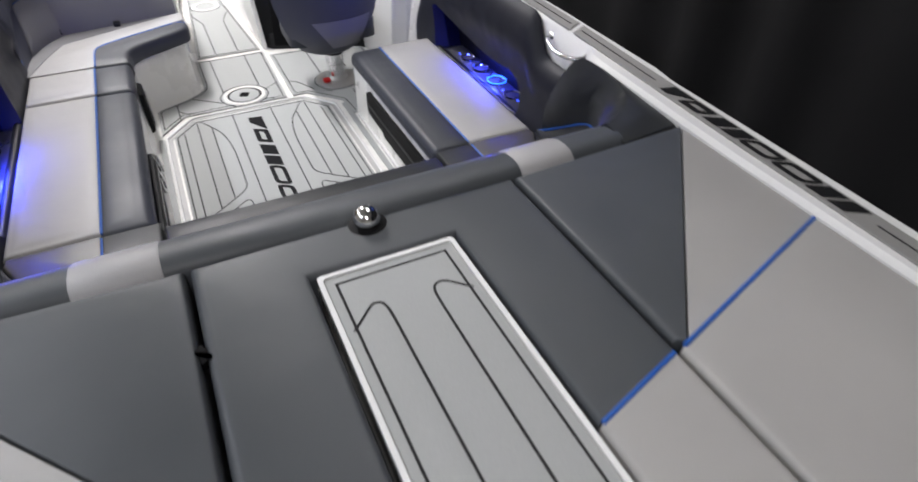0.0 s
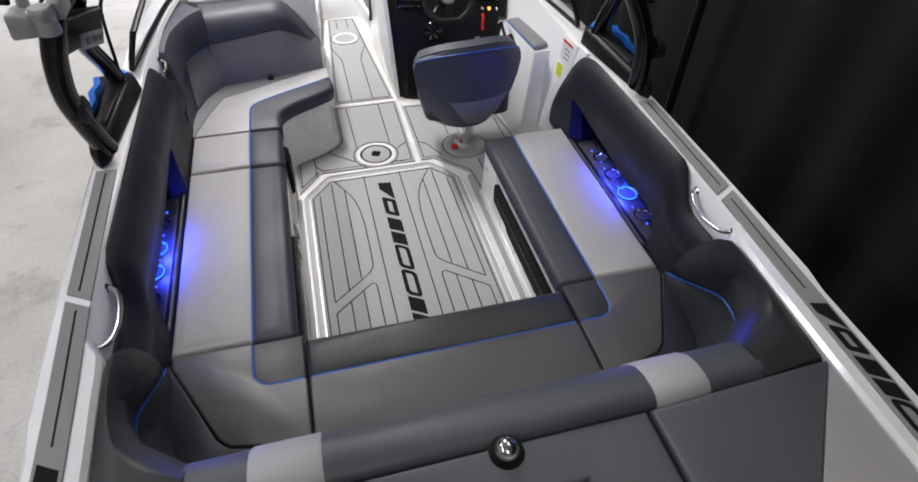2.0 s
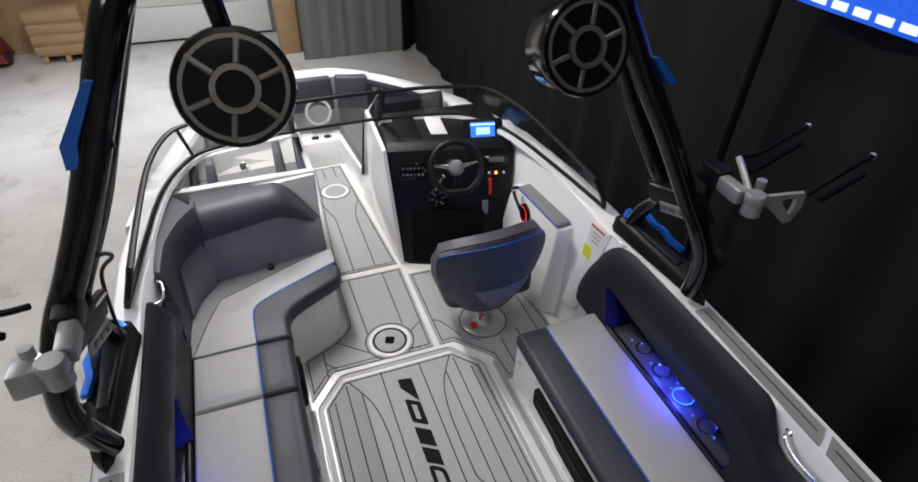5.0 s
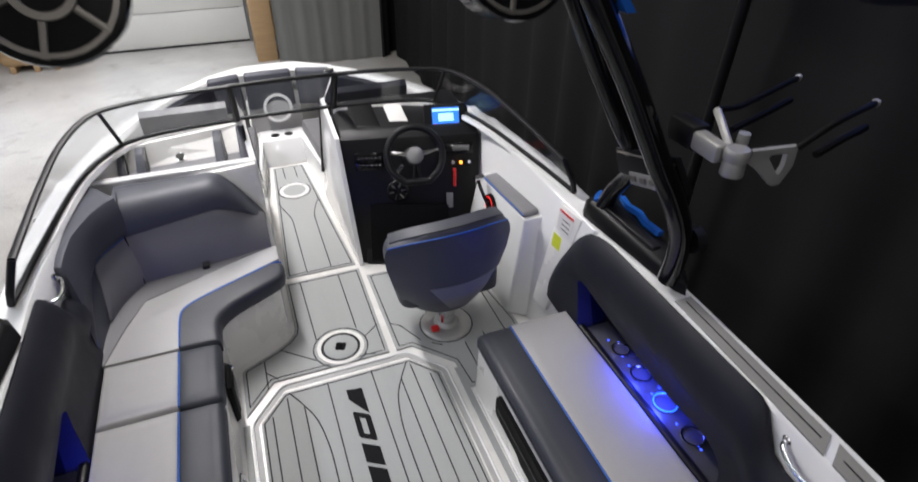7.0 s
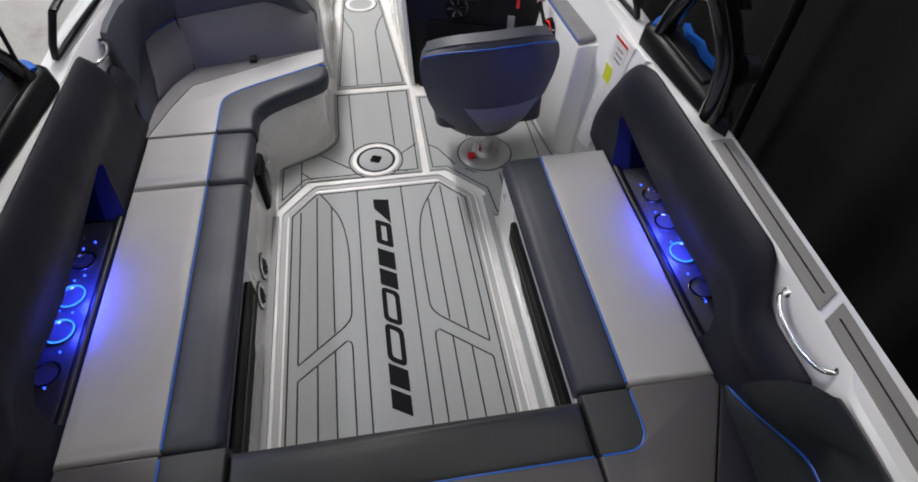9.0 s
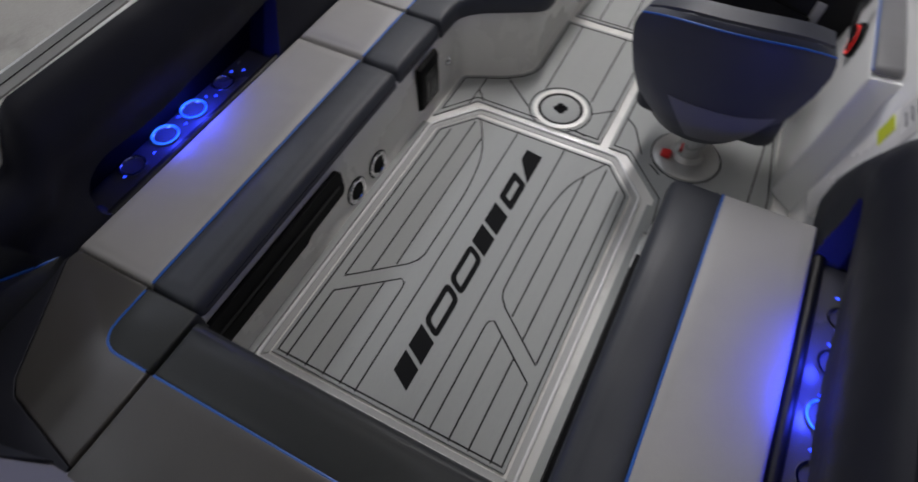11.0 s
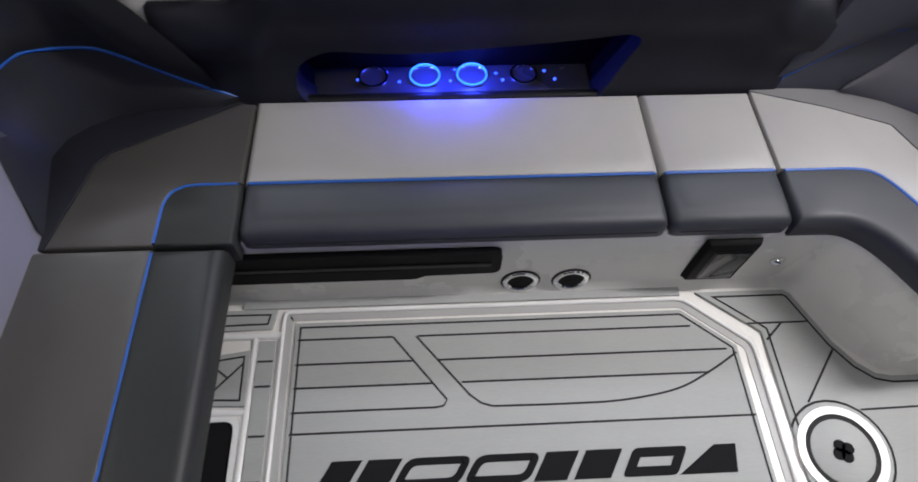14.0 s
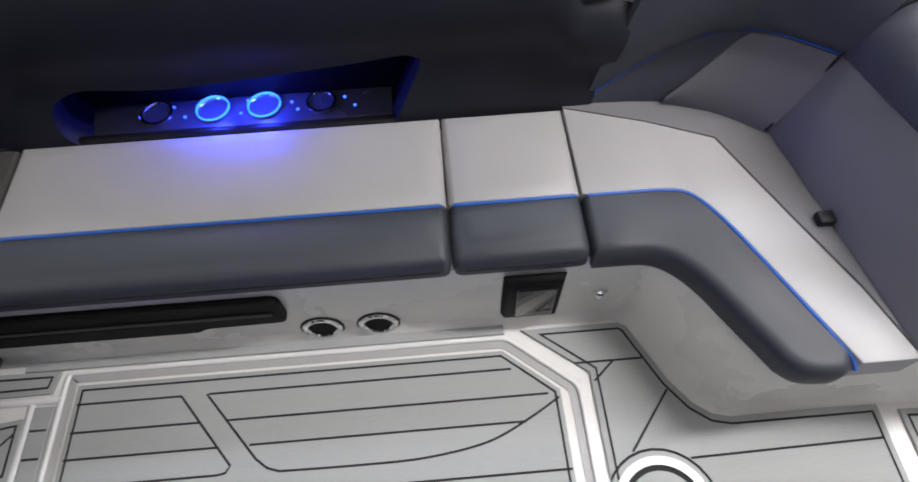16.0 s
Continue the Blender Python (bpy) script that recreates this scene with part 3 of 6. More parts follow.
def makers_mark(parent, at, along, up, length, height, z):
    """A row of six plain slanted shapes that stands in for a maker's mark."""
    (ax, ay), (ux, uy) = along, up

    t = 0.6 * height

    def slant(pts):
        return [(at[0] + ax * (u * length + t * v) + ux * v * height, at[1] + ay * (u * length + t * v) + uy * v * height) for u, v in pts]
    for a, b, kind in ((0, 0.166, "pair"), (0.178, 0.333, "ring"), (0.343, 0.497, "ring"), (0.508, 0.691, "pair"), (0.718, 0.85, "slot"), (0.855, 0.995, "wedge")):
        a, b = a * 0.965, b * 0.965
        if kind == "pair":
            for p, q in ((0.0, 0.43), (0.52, 1.0)):
                part("inlay", prism(slant([(a + (b - a) * p, 0), (a + (b - a) * q, 0), (a + (b - a) * q, 1), (a + (b - a) * p, 1)]), z, z + 0.0015), INK, parent)
        elif kind == "wedge":
            part("inlay", prism(slant([(a, 0), (b, 0), (b - (b - a) * 0.2, 1), (a + (b - a) * 0.42, 1)]), z, z + 0.0015), INK, parent)
        else:
            r = height * (0.4 if kind == "ring" else 0.22)
            outer = rounded(slant([(a, 0), (b, 0), (b, 1), (a, 1)]), r, 5)
            part("inlay", add_ring(bmesh.new(), outer, inset(outer, height * (0.27 if kind == "ring" else 0.34)), z, z + 0.0015), INK, parent)


makers_mark(mat, (0.03, -1.307), (0, 1), (-1, 0), 1.20, 0.075, 0.010)

# grey strips between the hatch and the seat bases
for s in (-1, 1):
    m2 = deck_mat("narrow grey foam strip beside the floor hatch", flip([(-0.532, -1.56), (-0.532, -0.19), (-0.503, -0.19), (-0.503, -1.56)], s), [], border=0)

RINGS = (-0.01, 0.154)
fore = [(-0.51, -0.14), (-0.37, 0.035), (0.222, 0.035), (0.232, 0.782), (-0.218, 0.782), (-0.218, 0.385), (-0.228, 0.34), (-0.262, 0.295), (-0.33, 0.245), (-0.497, 0.165), (-0.51, 0.145)]
deck_mat("grey foam deck mat round a white ring socket", fore,
              [[(-0.398, -0.013), (-0.398, 0.187)], [(-0.398, 0.106), (-0.343, 0.043)], [(-0.149, 0.105), (-0.304, 0.235)],
               [(-0.122, 0.25), (-0.131, 0.765)], [(0.098, 0.265), (0.098, 0.765)], [(0.13, 0.19), (0.215, 0.26)], [(0.10, 0.06), (0.15, 0.045)]],
              border=0.016, holes=[(*RINGS, 0.138, 0.145)])
socket = thing("table_socket", (*RINGS, 0.01), "white ring socket with a grey disc and clover hole", "socket")
bm = add_ring(bmesh.new(), oval(*RINGS, 0.124, 0.124, 40), oval(*RINGS, 0.103, 0.103, 40), 0.008, 0.015)
part("ring", bm, GEL_MAT, socket)
part("gap", lathe([(0.104, 0.0), (0.104, 0.003)], (*RINGS, 0.0095), n=40), EVA_DARK, socket)
part("disc", lathe([(0.088, 0), (0.088, 0.004), (0.085, 0.006)], (*RINGS, 0.0095), n=40), EVA, socket)
for k in range(4):
    a = math.pi / 2 * k + 0.4
    part("clover", lathe([(0.017, 0), (0.017, 0.002)], (RINGS[0] + 0.016 * math.cos(a), RINGS[1] + 0.016 * math.sin(a), 0.0155), n=16), INK, socket)

helm = [(0.262, 0.035), (0.345, 0.035), (0.52, -0.15), (0.535, -0.33), (0.95, -0.33), (0.95, 0.05), (0.9, 0.45), (0.88, 0.68), (0.262, 0.70)]
deck_mat("grey foam deck mat under the helm seat", helm,
              [[(0.40, 0.06), (0.33, 0.2), (0.28, 0.24)], [(0.50, -0.02), (0.45, 0.02)], [(0.62, -0.3), (0.62, -0.04)], [(0.74, -0.3), (0.74, 0.0)],
               [(0.86, -0.3), (0.86, 0.42)], [(0.5, 0.27), (0.5, 0.66)], [(0.68, 0.3), (0.68, 0.66)]], border=0.016, holes=[(0.573, 0.13, 0.142, 0.148)])
aisle = [(-0.2, 0.836), (0.222, 0.836), (0.118, 2.27), (-0.118, 2.27)]
deck_mat("long grey foam deck mat in the walk-through", aisle,
              [[(-0.075, 0.86), (-0.075, 1.45)] + arc_line([(-0.08, 1.5), (-0.115, 1.62), (-0.14, 1.72)]), [(0.075, 0.86), (0.075, 1.45)] + arc_line([(0.08, 1.5), (0.11, 1.62), (0.145, 1.7)]),
               [(-0.045, 2.07), (-0.045, 2.25)], [(0.045, 2.07), (0.045, 2.25)]], border=0.014, holes=[(-0.005, 1.868, 0.113, 0.119)])
ring2 = thing("floor_ring", (-0.005, 1.868, 0.01), "white ring set in the walk-through mat", "ring")
part("ring", add_ring(bmesh.new(), oval(-0.005, 1.868, 0.108, 0.108, 36), oval(-0.005, 1.868, 0.082, 0.082, 36), 0.008, 0.015), GEL, ring2)

# floor aft of the hatch, below the bench
for s in (-1, 1):
    deck_mat("narrow grey foam mat aft of the floor hatch", flip([(-0.502, -1.66), (-0.50, -1.455), (-0.436, -1.467), (-0.434, -1.66)], s), [], border=0.014)
    deck_mat("small grey foam mat below the bench", flip([(-0.372, -1.522), (-0.205, -1.518), (-0.212, -1.68), (-0.352, -1.67)], s), [flip([(-0.33, -1.54), (-0.235, -1.63)], s), flip([(-0.33, -1.63), (-0.29, -1.58)], s)], border=0.014)
deck_mat("grey foam cross strip aft of the floor hatch", [(-0.40, -1.502), (-0.40, -1.449), (0.38, -1.449), (0.38, -1.502)], [[(x, -1.498), (x, -1.453)] for x in (-0.335, -0.26, -0.12, 0, 0.12, 0.26, 0.335)], border=0)
sill = thing("floor_moulding", (0, -1.5, 0), "white moulded ridges between the aft floor mats", "moulding")
for s in (-1, 1):
    part("ridge", tube([(s * 0.418, -1.69, 0.004), (s * 0.418, -1.43, 0.004)], 0.012, 10, 0.8), GEL, sill)
    part("ridge", tube([(s * 0.19, -1.69, 0.003), (s * 0.19, -1.51, 0.003)], 0.009, 10, 0.8), GEL, sill)
part("ridge", tube([(-0.41, -1.513, 0.003), (0.41, -1.513, 0.003)], 0.010, 10, 0.8), GEL, sill)
tray = thing("bilge_hatch", (0, -1.53, 0), "dark recessed tray with a white rim below the bench", "hatch")
part("rim", add_ring(bmesh.new(), rounded([(-0.178, -1.68), (0.178, -1.68), (0.178, -1.525), (-0.178, -1.525)], 0.03), rounded([(-0.164, -1.67), (0.164, -1.67), (0.164, -1.54), (-0.164, -1.54)], 0.03), 0.0, 0.014), GEL, tray)
part("tray", box(-0.164, 0.164, -1.67, -1.54, 0.0, 0.004), BLACK, tray)

# ---- seat bases ----
PORT_BASE = rounded([(-0.545, -1.62), (-0.545, 0.165), (-0.36, 0.265), (-0.245, 0.385), (-0.24, 0.93), (-1.12, 0.93), (-1.12, -1.62)], [0, 0.05, 0.06, 0.06, 0, 0, 0])


PORT_TOP = rounded([(-0.556, -1.62), (-0.556, 0.20), (-0.40, 0.325), (-0.255, 0.43), (-0.248, 0.93), (-1.12, 0.93), (-1.12, -1.62)], [0, 0.05, 0.06, 0.06, 0, 0, 0])


def base_shell(name, plan, label, crown=None):
    rings = [[(x, y, 0.0) for x, y in inset(plan, -0.022)], [(x, y, 0.010) for x, y in inset(plan, -0.014)], [(x, y, 0.022) for x, y in inset(plan, -0.005)], [(x, y, 0.04) for x, y in plan],
             [(x, y, 0.29) for x, y in crown or inset(plan, 0.006)], [(x, y, 0.325) for x, y in crown or inset(plan, 0.004)]]
    ob = thing(name, (plan[0][0], plan[0][1], 0), label, "plinth")
    part("moulding", loft(rings[3:]), GEL_MAT, ob)
    part("foot_flare", loft(rings[:4]), GEL_MAT, ob, "flared foot")
    return ob


base_shell("lounge_plinth", PORT_BASE, "white moulded base of the curved lounge seat", PORT_TOP)
sb = base_shell("lounge_plinth", [(1.12, -1.62), (1.12, -0.362), (0.553, -0.362), (0.545, -0.37), (0.545, -1.62)], "white moulded base of the straight lounge seat")
part("rib", box(0.53, 0.545, -1.5, -0.42, 0.03, 0.045, 0.004), GEL, sb)
# Black body paints the shade of the opening under the bench.
ab = thing("bench_plinth", (0, -1.8, 0), "black base that stands for the shaded opening below the aft bench", "plinth")
part("body", box(-0.545, 0.545, -2.2, -1.70, 0, 0.31, 0.01), BLACK, ab)


def toe_slot(s, y0, y1):
    # Flat black slabs paint the shade inside the slot; no hollow is cut.
    ob = thing("storage_slot", (s * 0.545, y1, 0.2), "long flat black slab for the shade of a storage slot", "slot", "storage slots")
    x0, x1 = (-0.552, -0.536) if s < 0 else (0.536, 0.552)
    plan = rounded([(y0, 0.125), (y1 - 0.25, 0.125), (y1 - 0.22, 0.145), (y1, 0.15), (y1, 0.275), (y0, 0.275)], [0.01, 0.01, 0.01, 0.03, 0.03, 0.01])
    part("frame", loft([[(x, y, z) for y, z in plan] for x in ((x0, x1 + 0.004) if s < 0 else (x1, x0 - 0.004))]), NEAR_BLACK, ob)
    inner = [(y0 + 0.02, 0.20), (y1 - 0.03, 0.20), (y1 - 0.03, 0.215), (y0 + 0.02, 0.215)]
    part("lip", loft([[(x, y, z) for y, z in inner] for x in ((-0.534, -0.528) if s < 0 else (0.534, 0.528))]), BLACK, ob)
    part("well", loft([[(x, y, z) for y, z in [(y0 + 0.02, 0.145), (y1 - 0.28, 0.145), (y1 - 0.28, 0.19), (y0 + 0.02, 0.19)]] for x in ((-0.535, -0.5305) if s < 0 else (0.535, 0.5305))]), NEAR_BLACK, ob)


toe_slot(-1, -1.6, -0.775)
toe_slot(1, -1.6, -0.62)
TURN_Y = Matrix.Rotation(radians(90), 4, "Y")


def chrome_port(y):
    ob = thing("drain_port", (-0.54, y, 0.07), "chrome ring port with a dark throat in the seat base", "fitting", "chrome ports")
    turn = Matrix.Rotation(radians(86), 4, "Y")
    part("gasket", lathe([(0.060, 0.0), (0.062, 0.004), (0.055, 0.007)], (-0.5475, y, 0.066), turn, 36), BLACK, ob, "black gasket")
    part("flange", lathe([(0.036, 0.003), (0.056, 0.004), (0.056, 0.009), (0.051, 0.0125), (0.042, 0.0115), (0.0365, 0.006)], (-0.5475, y, 0.066), turn, 36), CHROME, ob)
    part("throat", lathe([(0.0365, 0.002), (0.0365, 0.0085), (0.030, 0.0075), (0.010, 0.0085)], (-0.5475, y, 0.066), turn, 28), NEAR_BLACK, ob, "dark throat")


chrome_port(-0.703)
chrome_port(-0.545)
outlet = thing("power_panel", (-0.535, -0.115, 0.17), "black flip-lid panel on the seat base", "panel")
part("frame", hull8([(-0.548, -0.2, 0.06), (-0.548, -0.035, 0.06), (-0.548, -0.035, 0.29), (-0.548, -0.2, 0.29)], [(-0.525, -0.19, 0.07), (-0.525, -0.045, 0.07), (-0.525, -0.045, 0.28), (-0.525, -0.19, 0.28)], 0.004), NEAR_BLACK, outlet)
part("lid", hull8([(-0.526, -0.165, 0.085), (-0.526, -0.055, 0.085), (-0.526, -0.055, 0.25), (-0.526, -0.165, 0.25)], [(-0.519, -0.16, 0.09), (-0.519, -0.06, 0.09), (-0.519, -0.06, 0.245), (-0.519, -0.16, 0.245)], 0.002), BLACK_GLOSS, outlet)
snap = thing("snap_button", (-0.54, 0.075, 0.14), "small chrome snap on the seat base", "fitting")
part("cap", lathe([(0.022, 0), (0.022, 0.003), (0.016, 0.005), (0.014, 0.010), (0.009, 0.015), (0.003, 0.017)], (-0.547, 0.075, 0.14), TURN_Y, 20), CHROME, snap)

# ---- cushions ----
Z0, Z1 = 0.30, 0.385


def piping(parent, pts, r=0.0046):
    part("piping", tube(pts, r, 8), PIPING, parent, "blue piping")


def lounge_cushion(s, y0, y1, label):
    """A straight lounge cushion: dark front roll, pale top panel, blue piping on the seam."""
    ob = thing("seat_cushion", (s * 0.77, (y0 + y1) / 2, Z0), label, "cushion", "lounge cushions")
    y0, y1 = y0 + 0.0015, y1 - 0.0015
    dark = rounded(flip([(0.712, y0), (0.545, y0), (0.545, y1), (0.712, y1)], s), [0, 0.028, 0.028, 0], 4)
    part("front_roll", pad(dark, Z0 - 0.005, Z1 - 0.004, r=0.034, d=[0.024] + [0.036] * 4 + [0.04] + [0.036] * 4 + [0.024] + [0.005], crown=0.008, undercut=0.014, steps=6), VINYL_ROLL, ob, "dark charcoal vinyl front roll")
    part("seam", tube([(s * 0.5452, y0 + 0.03, 0.338), (s * 0.5452, y1 - 0.03, 0.338)], 0.0026, 6), VINYL_DARK, ob, "stitched seam")
    light = flip([(1.012, y0), (0.7135, y0), (0.7135, y1), (1.012, y1)], s)
    part("top_panel", pad(light, Z0, Z1, r=0.024, d=[0.022, 0.005, 0.022, 0.02], crown=0.009, steps=5), VINYL_LIGHT, ob, "pale grey vinyl top panel")
    piping(ob, [(s * 0.713, y0 + 0.012, Z1 - 0.006), (s * 0.713, y1 - 0.012, Z1 - 0.006)])
    return ob


lounge_cushion(-1, -1.481, -0.3275, "long pale grey lounge cushion with dark front and blue piping")
lounge_cushion(-1, -0.3265, 0.0165, "short pale grey lounge cushion with dark front and blue piping")
lounge_cushion(1, -1.481, -0.345, "long pale grey lounge cushion facing the curved lounge, with blue piping")

# curved end cushion
ch = thing("seat_cushion", (-0.6, 0.35, Z0), "curved pale grey lounge cushion with dark front beside the aisle", "cushion", "lounge cushions")
front = [(-0.712, 0.0175), (-0.54, 0.0175)] + arc_line([(-0.54, 0.10), (-0.535, 0.165), (-0.505, 0.215), (-0.45, 0.26), (-0.37, 0.305), (-0.29, 0.35)], 4) + arc_line([(-0.245, 0.375), (-0.215, 0.41), (-0.205, 0.46), (-0.21, 0.505), (-0.235, 0.522)], 3)
seam = arc_line([(-0.31, 0.488), (-0.45, 0.425), (-0.58, 0.365), (-0.665, 0.315), (-0.703, 0.27), (-0.712, 0.20)], 4)
plan = front + seam
n = len(plan)
part("front_roll", pad(plan, Z0 - 0.005, Z1 - 0.004, r=0.032, d=[0.02] + [0.03] * (len(front) - 2) + [0.005] * (n - len(front) + 1), crown=0, undercut=0.006), VINYL_ROLL, ch, "dark charcoal vinyl front roll")
band = [(-1.008, 0.0175), (-0.7135, 0.0175)] + [(x - 0.0015, y + 0.0015) for x, y in seam[::-1]] + [(-0.24, 0.522), (-0.222, 0.53), (-0.222, 0.66), (-0.249, 0.654), (-0.398, 0.604), (-0.60, 0.515), (-0.864, 0.403), (-0.939, 0.231)]
part("top_panel", pad(band, Z0, Z1, r=0.006, d=0.003, crown=0), VINYL_LIGHT, ch, "pale grey vinyl band")
tri = [(-1.0115, 0.0175), (-0.942, 0.232), (-0.867, 0.406), (-0.602, 0.519), (-0.40, 0.608), (-0.262, 0.654), (-0.262, 0.70), (-0.6, 0.66), (-0.87, 0.60), (-1.02, 0.42), (-1.03, 0.0175)]
part("corner_panel", pad(tri, Z0, Z1 - 0.001, r=0.004, d=0.001, crown=0), VINYL_MID, ch, "mid grey corner panel")
piping(ch, [(-0.712, 0.03, Z1 - 0.005)] + [(x, y, Z1 - 0.005) for x, y in seam[::-1]] + [(-0.24, 0.521, Z1 - 0.012), (-0.214, 0.522, Z1 - 0.022)])

# aft bench: middle and two corners
bench = thing("seat_cushion", (0, -1.75, Z0), "warm grey bench cushion with a dark front roll and blue piping", "cushion", "bench cushions")
part("front_roll",
     pad([(-0.515, -1.682), (0.545, -1.682), (0.545, -1.5), (-0.515, -1.5)], Z0 - 0.005, Z1 - 0.002, r=0.034, d=[0.004, 0.014, 0.04, 0.014], crown=0.006, steps=6), VINYL_DARK_SHEEN, bench, "dark charcoal vinyl front roll")
part("top_panel", pad([(-0.515, -1.99), (0.545, -1.99), (0.545, -1.6835), (-0.515, -1.6835)], Z0, Z1, r=0.014, d=[0.012, 0.01, 0.005, 0.01], crown=0.005), VINYL_AFT, bench, "warm grey vinyl top panel")
piping(bench, [(-0.505, -1.683, Z1 - 0.006), (0.535, -1.683, Z1 - 0.006)])
for s, xi in ((-1, 0.522), (1, 0.552)):
    cc = thing("seat_cushion", (s * 0.75, -1.7, Z0), "warm grey corner cushion with a rounded dark patch and blue piping", "cushion", "bench cushions")
    patch = flip([(xi, -1.4825), (0.712, -1.4825), (0.712, -1.60)] + arc_line([(0.708, -1.635), (0.69, -1.665), (0.66, -1.68), (0.63, -1.683)], 3) + [(xi, -1.683)], s)
    part("front_roll", pad(patch, Z0 - 0.005, Z1 - 0.002, r=0.02, d=[0.012] + [0.005] * (len(patch) - 2) + [0.01], crown=0), VINYL_DARK_SHEEN, cc, "dark rounded patch")
    rest = flip([(0.7135, -1.4825), (1.0, -1.4825), (1.005, -1.525), (0.83, -1.86), (0.79, -1.895), (xi, -1.955), (xi, -1.6845), (0.63, -1.6845)] + arc_line([(0.66, -1.6815), (0.6915, -1.666), (0.7095, -1.635), (0.7135, -1.60)], 3), s)
    part("top_panel", pad(rest, Z0, Z1, r=0.012, d=[0.01] * 6 + [0.005] * (len(rest) - 6), crown=0), VINYL_AFT, cc, "warm grey vinyl top panel")
    part("corner_panel", pad(flip([(1.004, -1.485), (1.02, -1.55), (1.005, -1.88), (0.94, -1.98), (0.86, -2.04), (xi, -2.03), (xi, -1.9575), (0.7915, -1.8975), (0.8325, -1.862), (1.0075, -1.526)], s), Z0, Z1 - 0.006, r=0.006, d=0.003, crown=0), VINYL_DARK, cc, "dark corner panel")
    piping(cc, [(s * x, y, Z1 - 0.005) for x, y in [(0.713, -1.495)] + [(0.713, -1.60)] + arc_line([(0.709, -1.635), (0.691, -1.666), (0.66, -1.681), (0.63, -1.684)], 3) + [(xi + 0.01, -1.684)]])

# ---- aft backrest, corner bolsters ----


ba = thing("aft_bench_back", (0, -2.1, 0.3), "pale grey bench backrest under a dark crest with pale straps", "backrest")


def crest_ring(x, grow=0.0):
    """One cut through the bench back: upright face, a fat rolled crest, flat top and back."""
    aft = -2.305 + 0.01 * max(0.0, abs(x) - 0.5) / 0.35
    dip = 0.05 * (abs(x) / 0.79) ** 4
    pts = [(-2.03, 0.30), (-2.035, 0.42), (-2.065, 0.54), (-2.098, 0.595), (-2.088, 0.612), (-2.096, 0.66), (-2.110, 0.715), (-2.135, 0.76), (-2.168, 0.797), (-2.208, 0.817), (-2.25, 0.822), (aft + 0.025, 0.818), (aft + 0.007, 0.804), (aft, 0.78), (aft, 0.30)]
    return [(x, y + (grow if y > -2.15 else 0) - (grow if y < aft + 0.006 else 0), z + (grow if z > 0.75 else 0) - dip * max(0.0, 1 - abs(z - 0.60) / 0.12)) for y, z in pts]


# face panel: a trapezium widening upward
face = []
for u in (0.0, 0.08, 0.3, 0.5, 0.7, 0.92, 1.0):
    y, w = -1.96 - 0.125 * u, 0.56 + 0.225 * u
    swell = 0.010 * math.sin(math.pi * u)
    ring = []
    for f in (-1, -0.9, -0.7, -0.4, 0, 0.4, 0.7, 0.9, 1):
        ring.append((w * f, y + (swell if abs(f) < 1 else 0) - 0.02 * (1 - abs(f)) * (1 - u), 0.36 + (0.248 - 0.05 * f ** 4) * u))
    face.append(ring + [(w, y - 0.05, ring[-1][2] - 0.01), (-w, y - 0.05, ring[0][2] - 0.01)])
part("face_panel", loft(face), VINYL_BACK, ba, "pale lavender-grey face panel")
piping(ba, [(f * 0.79, -2.086 + 0.003 * (1 - abs(f)), 0.606 - 0.05 * f ** 4) for f in (-1, -0.9, -0.75, -0.5, 0, 0.5, 0.75, 0.9, 1)])
part("crest", loft([crest_ring(x) for x in (-0.80, -0.74, -0.6, -0.3, 0, 0.3, 0.6, 0.74, 0.80)]), VINYL_PAD, ba, "dark charcoal vinyl crest")
for x0, x1 in ((-0.640, -0.458), (0.448, 0.618)):
    band = []
    for x in (x0, x0 + 0.006, (x0 + x1) / 2, x1 - 0.006, x1):
        r = crest_ring(x, 0.0005 if x in (x0, x1) else 0.0035)[4:14]
        band.append(r + [(p[0], p[1] * 0.7 + -2.2 * 0.3, p[2] - 0.012) for p in r[::-1]])
    part("strap", loft(band), VINYL_LIGHT, ba, "pale grey strap over the crest")


def mixed(p, q, f):
    return tuple(u + (v - u) * f for u, v in zip(p, q))


